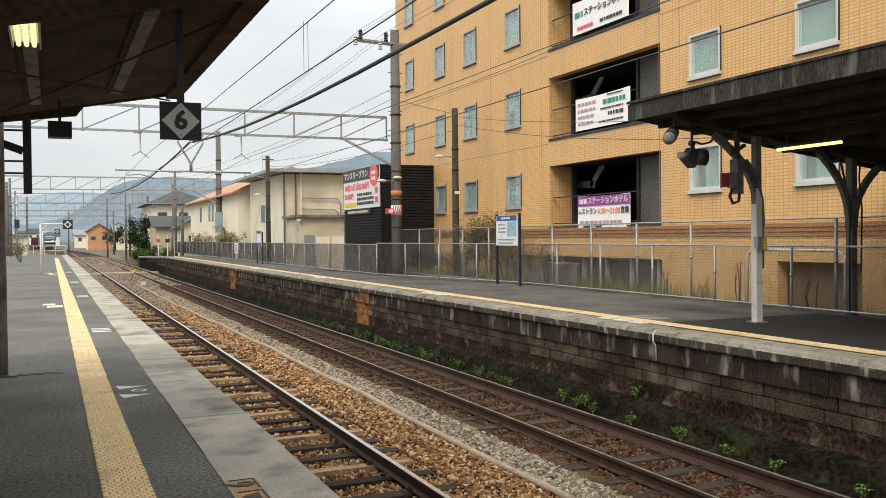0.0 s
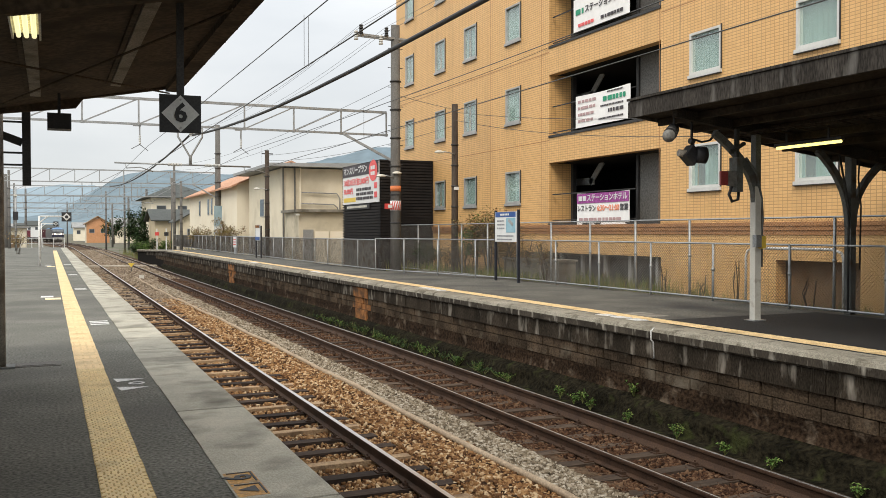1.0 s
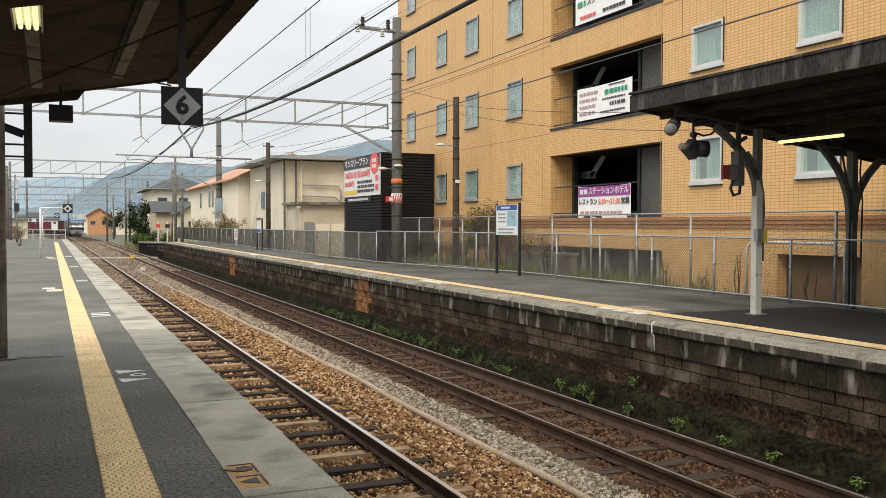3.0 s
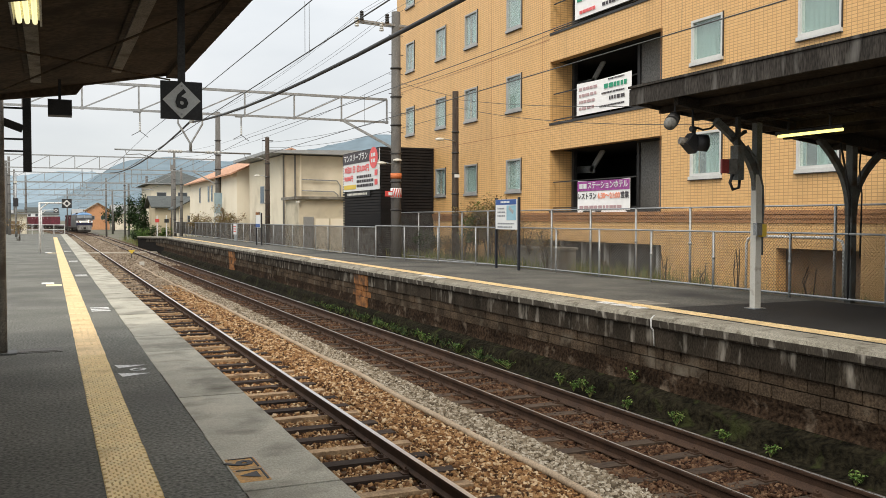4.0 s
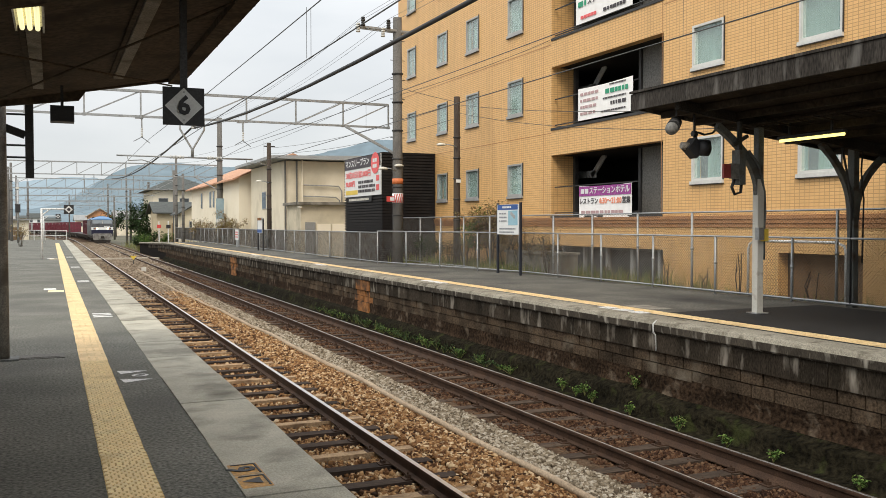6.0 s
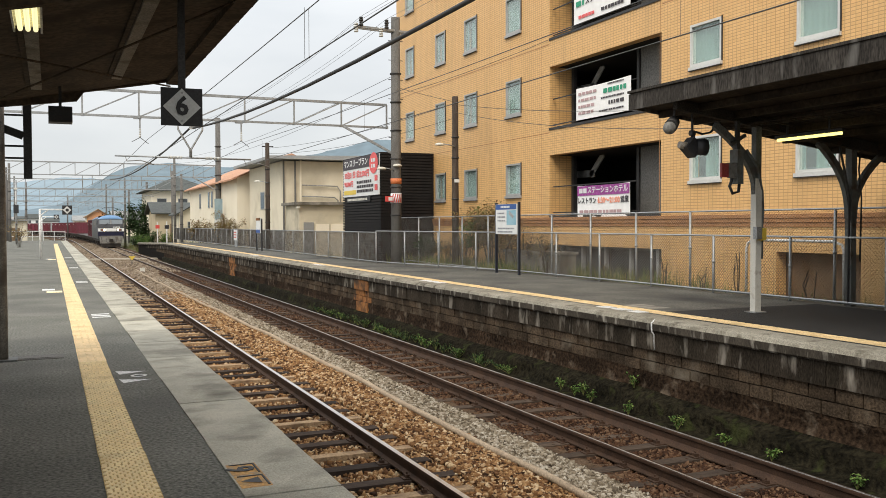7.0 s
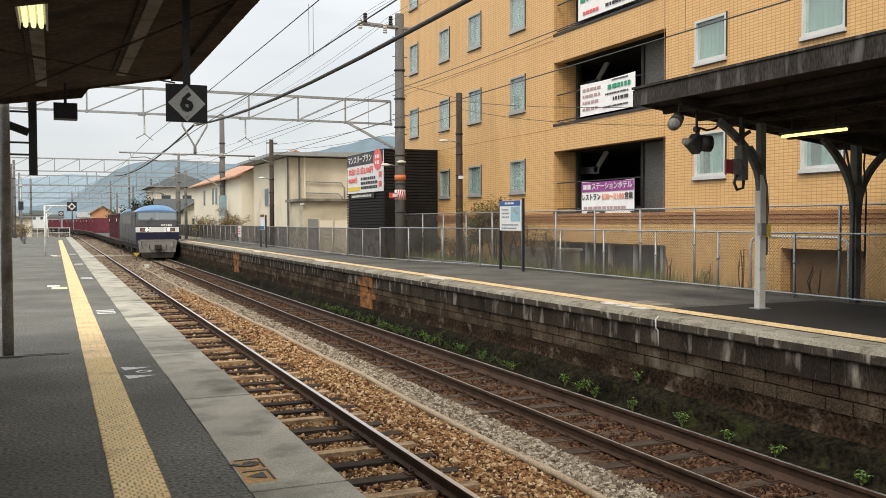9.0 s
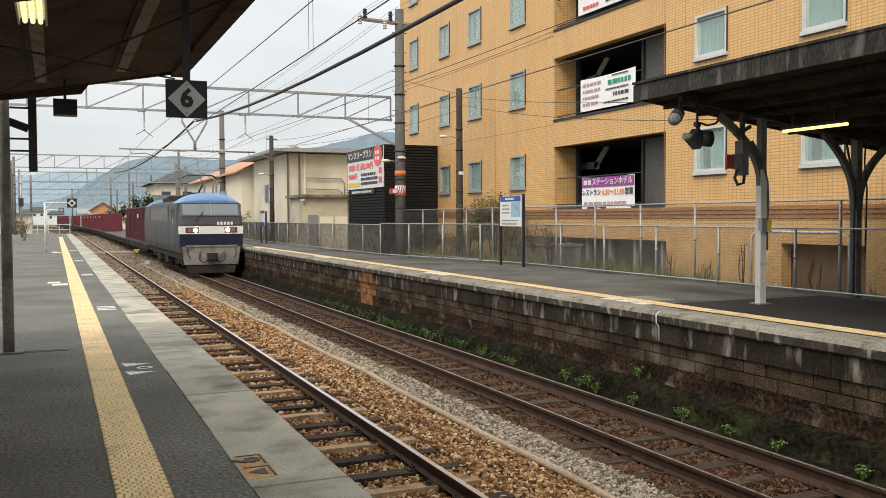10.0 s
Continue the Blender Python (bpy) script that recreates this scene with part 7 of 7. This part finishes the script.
def build_loco():
    lo = thing("locomotive", None, None, "blue-grey electric locomotive with white stripe and lit headlights", "locomotive")
    W, L = 1.47, 17.7
    # body shell with a raked cab at each end
    prof = [(0.02, 1.35), (0.0, 2.4), (.10, 2.72), (.42, 3.42)]
    def end_y(z, back):
        ys = [p[0] for p in prof]
        zs = [p[1] for p in prof]
        o = float(np.interp(z, zs, ys))
        return L - o if back else o
    bm = B()
    zs = [1.05, 1.35, 1.9, 2.4, 2.72, 3.05, 3.42]
    rings = []
    for z in zs:
        w = W - (.03 if z < 1.3 else 0) - max(0, z - 2.7) * .06
        y0, y1 = end_y(max(z, 1.35), False), end_y(max(z, 1.35), True)
        ch = .16
        rings.append([bm.verts.new(v) for v in ((-w + ch, y0, z), (w - ch, y0, z), (w, y0 + ch * .7, z), (w, y1 - ch * .7, z), (w - ch, y1, z), (-w + ch, y1, z), (-w, y1 - ch * .7, z), (-w, y0 + ch * .7, z))])
    for a, b in zip(rings, rings[1:]):
        for i in range(8):
            bm.faces.new((a[i], a[(i + 1) % 8], b[(i + 1) % 8], b[i]))
    bm.faces.new(rings[0][::-1])
    bm.faces.new(rings[-1])
    part("body", bm, LOCO, lo)
    # cab roof caps and centre roof
    for back in (False, True):
        bm = B()
        ya, yb = (.36, 2.7) if not back else (L - 2.7, L - .36)
        n = 10
        rr = []
        for y, k in ((ya, 0), (ya + (.5 if not back else 0), 1), (yb - (0 if not back else .5), 1), (yb, 1 if not back else 0)):
            hgt = .12 if k == 0 else .5
            rr.append([bm.verts.new((-1.45 + 2.9 * i / n, y, 3.42 + hgt * (1 - abs(-1 + 2 * i / n) ** 2.6))) for i in range(n + 1)])
        for a, b in zip(rr, rr[1:]):
            for i in range(n):
                f = bm.faces.new((a[i], a[i + 1], b[i + 1], b[i]))
                f.smooth = True
        bm.faces.new(rr[0])
        bm.faces.new(rr[-1][::-1])
        part("cab_roof", bm, CAB_BLUE, lo, "sky-blue cab roof")
    bm = B()
    box(bm, -1.25, 1.25, 2.75, L - 2.75, 3.42, 3.56)
    soften(bm, .05, 2)
    part("roof", bm, PANEL, lo)
    for y, w, h in ((4.2, .8, .3), (6.0, .9, .22), (8.4, 1.0, .34), (10.6, .9, .25), (12.4, .8, .3)):
        bm = B()
        box(bm, -w, w, y - .7, y + .7, 3.562, 3.562 + h)
        soften(bm, .06)
        part("roof_equipment", bm, ROOFDARK, lo)
    # front details
    part("white_stripe", plain_box(-1.475, 1.475, -.022, .006, 1.95, 2.32), LOCO_WHITE, lo, "broad white stripe")
    part("navy_panel", plain_box(-1.46, 1.46, -.014, .012, 1.38, 1.948), NAVY, lo, "dark navy lower front")
    for s in (-1, 1):
        part("stripe_return", plain_box(s * 1.475 - .006, s * 1.475 + .006, .0, .35, 1.95, 2.32), LOCO_WHITE, lo)
        part("navy_corner", plain_box(s * 1.476 - .006, s * 1.476 + .006, .15, 1.5, 1.38, 1.945), NAVY, lo)
        part("cab_side_band", plain_box(s * 1.47 - .006, s * 1.47 + .006, .5, 1.0, 1.95, 3.38), NAVY, lo)
        part("cab_window", plain_box(s * 1.468 - .012, s * 1.468 + .012, 1.15, 1.75, 2.35, 3.15), LOCO_TRIM, lo)
        part("cab_door", plain_box(s * 1.47 - .012, s * 1.47 + .012, 2.05, 2.6, 1.4, 3.2), LOCO_TRIM, lo, "dark recessed cab door")
        part("door_window", plain_box(s * 1.474 - .014, s * 1.474 + .014, 2.15, 2.5, 2.4, 3.1), CAB_GLASS, lo)
        part("side_grille", plain_box(s * 1.47 - .012, s * 1.47 + .012, 2.95, 3.5, 2.3, 3.2), LOCO_TRIM, lo)
        part("side_louvre", plain_box(s * 1.47 - .008, s * 1.47 + .008, 4.6, 13.2, 2.55, 3.25), PANEL, lo, "long louvred air intake")
        for y in (4.3, 7.3, 10.3, 13.4):
            part("panel_seam", plain_box(s * 1.47 - .009, s * 1.47 + .009, y, y + .03, 1.1, 3.4), LOCO_TRIM, lo)
        # headlight clusters
        for dx, mat in ((0, HEADLIGHT_DIM), (-.27 * s, HEADLIGHT)):
            bm = B()
            tube(bm, (s * 1.02 + dx, -.06, 2.13), (s * 1.02 + dx, -.02, 2.13), .09, n=16)
            part("headlight", bm, mat, lo, "lit warm headlight")
        part("headlight_surround", plain_box(s * .9 - .3, s * .9 + .3, -.03, -.018, 2.0, 2.26), LOCO_TRIM, lo)
        bm = B()
        path_tube(bm, [(s * .55, -.05, 1.1), (s * .6, -.12, .75), (s * .4, -.14, .6), (s * .2, -.1, .7)], .025, 6)
        part("brake_hose", bm, RUBBER, lo)
        bm = B()
        path_tube(bm, [(s * 1.1, -.02, 1.3), (s * 1.12, -.1, 1.0), (s * 1.0, -.12, .8)], .02, 6)
        part("hose", bm, RUBBER, lo)
    m = Matrix.Translation((0, .25, 3.03)) @ pose(0, 0, 0, -24.5, 0, 0)
    def raked(x0, x1, z0, z1, d0=-.03, d1=.0):
        bm = B()
        box(bm, x0, x1, d0, d1, z0, z1)
        bmesh.ops.transform(bm, matrix=m, verts=bm.verts[:])
        return bm
    part("windscreen_surround", raked(-1.40, 1.40, -.30, .38, -.045, -.02), LOCO_TRIM, lo)
    for x0, x1 in ((-1.3, -.06), (.06, 1.3)):
        part("windscreen", raked(x0, x1, -.22, .34, -.06, -.046), CAB_GLASS, lo, "raked windscreen reflecting the sky")
    part("centre_pillar", raked(-.055, .055, -.26, .36, -.066, -.046), LOCO_GREY, lo)
    bm = B()
    bar(bm, (-.75, -.06, 2.55), (-.35, .06, 3.0), .03)
    part("wiper", bm, BLACK, lo)
    bm = B()
    for k in range(5):
        box(bm, .25 + k * .16, .36 + k * .16, -.035, -.015, 2.38, 2.52)
    part("number_block", bm, LOCO_WHITE, lo, "pale number bars under the windscreen")
    # skirt and plough
    bm = B()
    loft(bm, [(-1.35, 1.36), (1.35, 1.36), (1.22, .5), (-1.22, .5)], [(-.012, 0, 0), (.5, 0, 0)])
    part("front_skirt", bm, LOCO_GREY, lo, "grimy pale grey skirt")
    bm = B()
    box(bm, -1.2, 1.2, -.05, .4, 1.34, 1.42)
    part("step_board", bm, LOCO_GREY, lo)
    bm = B()
    loft(bm, [(-1.15, .46), (1.15, .46), (1.05, .1), (-1.05, .1)], [(.0, 0, 0), (.25, 0, 0)])
    part("snow_plough", bm, GREASE, lo)
    bm = B()
    box(bm, -.22, .22, -.32, .1, .72, 1.05)
    box(bm, -.13, .13, -.5, -.3, .76, 1.0)
    soften(bm, .03)
    part("coupler", bm, GREASE, lo)
    part("underframe", plain_box(-1.3, 1.3, .6, L - .6, .72, 1.05), GREASE, lo)
    part("equipment_box", plain_box(-1.28, 1.28, 6.6, 7.6, .35, .9), GREASE, lo)
    part("equipment_box", plain_box(-1.28, 1.28, 10.2, 11.2, .35, .9), GREASE, lo)
    for y in (3.1, 8.85, 14.6):
        bogie(lo, y)
    # single-arm pantograph
    pg = part("pantograph", plain_box(-.6, .6, 2.9, 4.3, 3.93, 3.98), STEEL_DARK, lo, "raised single-arm pantograph")
    bm = B()
    bar(bm, (0, 4.1, 3.98), (0, 2.5, 4.4), .07)
    bar(bm, (0, 2.5, 4.4), (0, 3.5, 4.86), .035)
    part("arm", bm, STEEL_DARK, pg)
    bm = B()
    path_tube(bm, [(-.85, 3.5, 4.74), (-.6, 3.5, 4.88), (.6, 3.5, 4.88), (.85, 3.5, 4.74)], .03, 6)
    path_tube(bm, [(-.85, 3.8, 4.74), (-.6, 3.8, 4.88), (.6, 3.8, 4.88), (.85, 3.8, 4.74)], .025, 6)
    part("contact_head", bm, STEEL_DARK, pg)
    return lo


def container_mesh(mat, height=1.0):
    bm = B()
    box(bm, -1.19, 1.19, .03, 3.68, .04, 2.46)
    for s in (-1, 1):
        for y in (.0, 1.2, 2.42, 3.63):
            box(bm, s * 1.215 - .03, s * 1.215 + .03, y, y + .08, 0, 2.5)
        box(bm, s * 1.215 - .03, s * 1.215 + .03, .08, 3.63, 2.4, 2.5)
        box(bm, s * 1.215 - .03, s * 1.215 + .03, .08, 3.63, 0, .12)
        for y in (.5, .85, 1.6, 2.0, 2.8, 3.2):
            box(bm, s * 1.2 - .02, s * 1.2 + .02, y, y + .04, .12, 2.4)
    for y in (.0, 3.66):
        for x in (-1.22, -.6, 0, .6, 1.14):
            box(bm, x, x + .08, y, y + .05, 0, 2.5)
    for v in bm.verts:
        v.co.z *= height
    return finish(bm, "container", mat)


def build_wagons(n):
    red, grey, low = container_mesh(RED_BOX), container_mesh(BOX_GREY, .92), container_mesh(RED_LOW, .92)
    logo = finish(plain_box(-1.252, -1.246, 2.3, 3.3, 1.75, 2.0), "logo_bar", LOCO_WHITE)
    bmd = B()
    box(bmd, -1.25, 1.25, 0, 19.6, .86, 1.0)
    deck = finish(bmd, "deck", DECK)
    bms = B()
    for s in (-1, 1):
        box(bms, s * 1.2 - .06, s * 1.2 + .06, .2, 19.4, .62, .86)
        for k in range(14):
            box(bms, s * 1.22 - .09, s * 1.22 + .09, .5 + k * 1.4, .7 + k * 1.4, .5, .95)
    box(bms, -.3, .3, .3, 19.3, .5, .86)
    frame_mesh = finish(bms, "frame", GREASE)
    full = (1, 1, 1, 1, 1)
    bare = (0, 0, 0, 0, 0)
    loads = [full, bare, bare, full, (0, 1, 1, 1, 1), full, (1, 1, 2, 1, 1), full, (2, 1, 1, 1, 0), full]
    out = []
    for i in range(n):
        w = thing("container_wagon", None, None, "flat freight wagon carrying maroon containers" if i not in (1, 2) else "flat freight wagon with an empty deck", "freight wagon", "wagons of the train")
        part("deck", deck, None, w)
        part("frame", frame_mesh, None, w)
        for y in (3.0, 16.6):
            bogie(w, y, .43, .95)
        part("coupler", plain_box(-.15, .15, -.5, .0, .7, .95), GREASE, w)
        for k, v in enumerate(loads[i % len(loads)]):
            if not v:
                continue
            c = part("container", (red if i == 0 else low) if v == 1 else grey, None, w, m=pose(0, .15 + k * 3.88, 1.0), label="maroon freight container" if v == 1 else "grey freight container")
            if k in (1, 4):
                part("logo_bar", logo, None, c)
        out.append(w)
    return out


LOCOMOTIVE = build_loco()
WAGONS = build_wagons(10)

build_stones()
build_far_stones()



def motions():
    """The train runs in at a steady 24 m/s."""
    for ob, lag in [(LOCOMOTIVE, 0.0)] + [(w, 18.5 + 20.2 * i) for i, w in enumerate(WAGONS)]:
        rows = []
        for i in range(41):
            t = i * .25
            y = 43.1 + 24.0 * (10 - t) + lag
            rows.append((t, pose(T2 + bend(y), y, ZR, 0, 0, -math.degrees(heading(y + 9)))))
        walk(ob, rows)


motions()
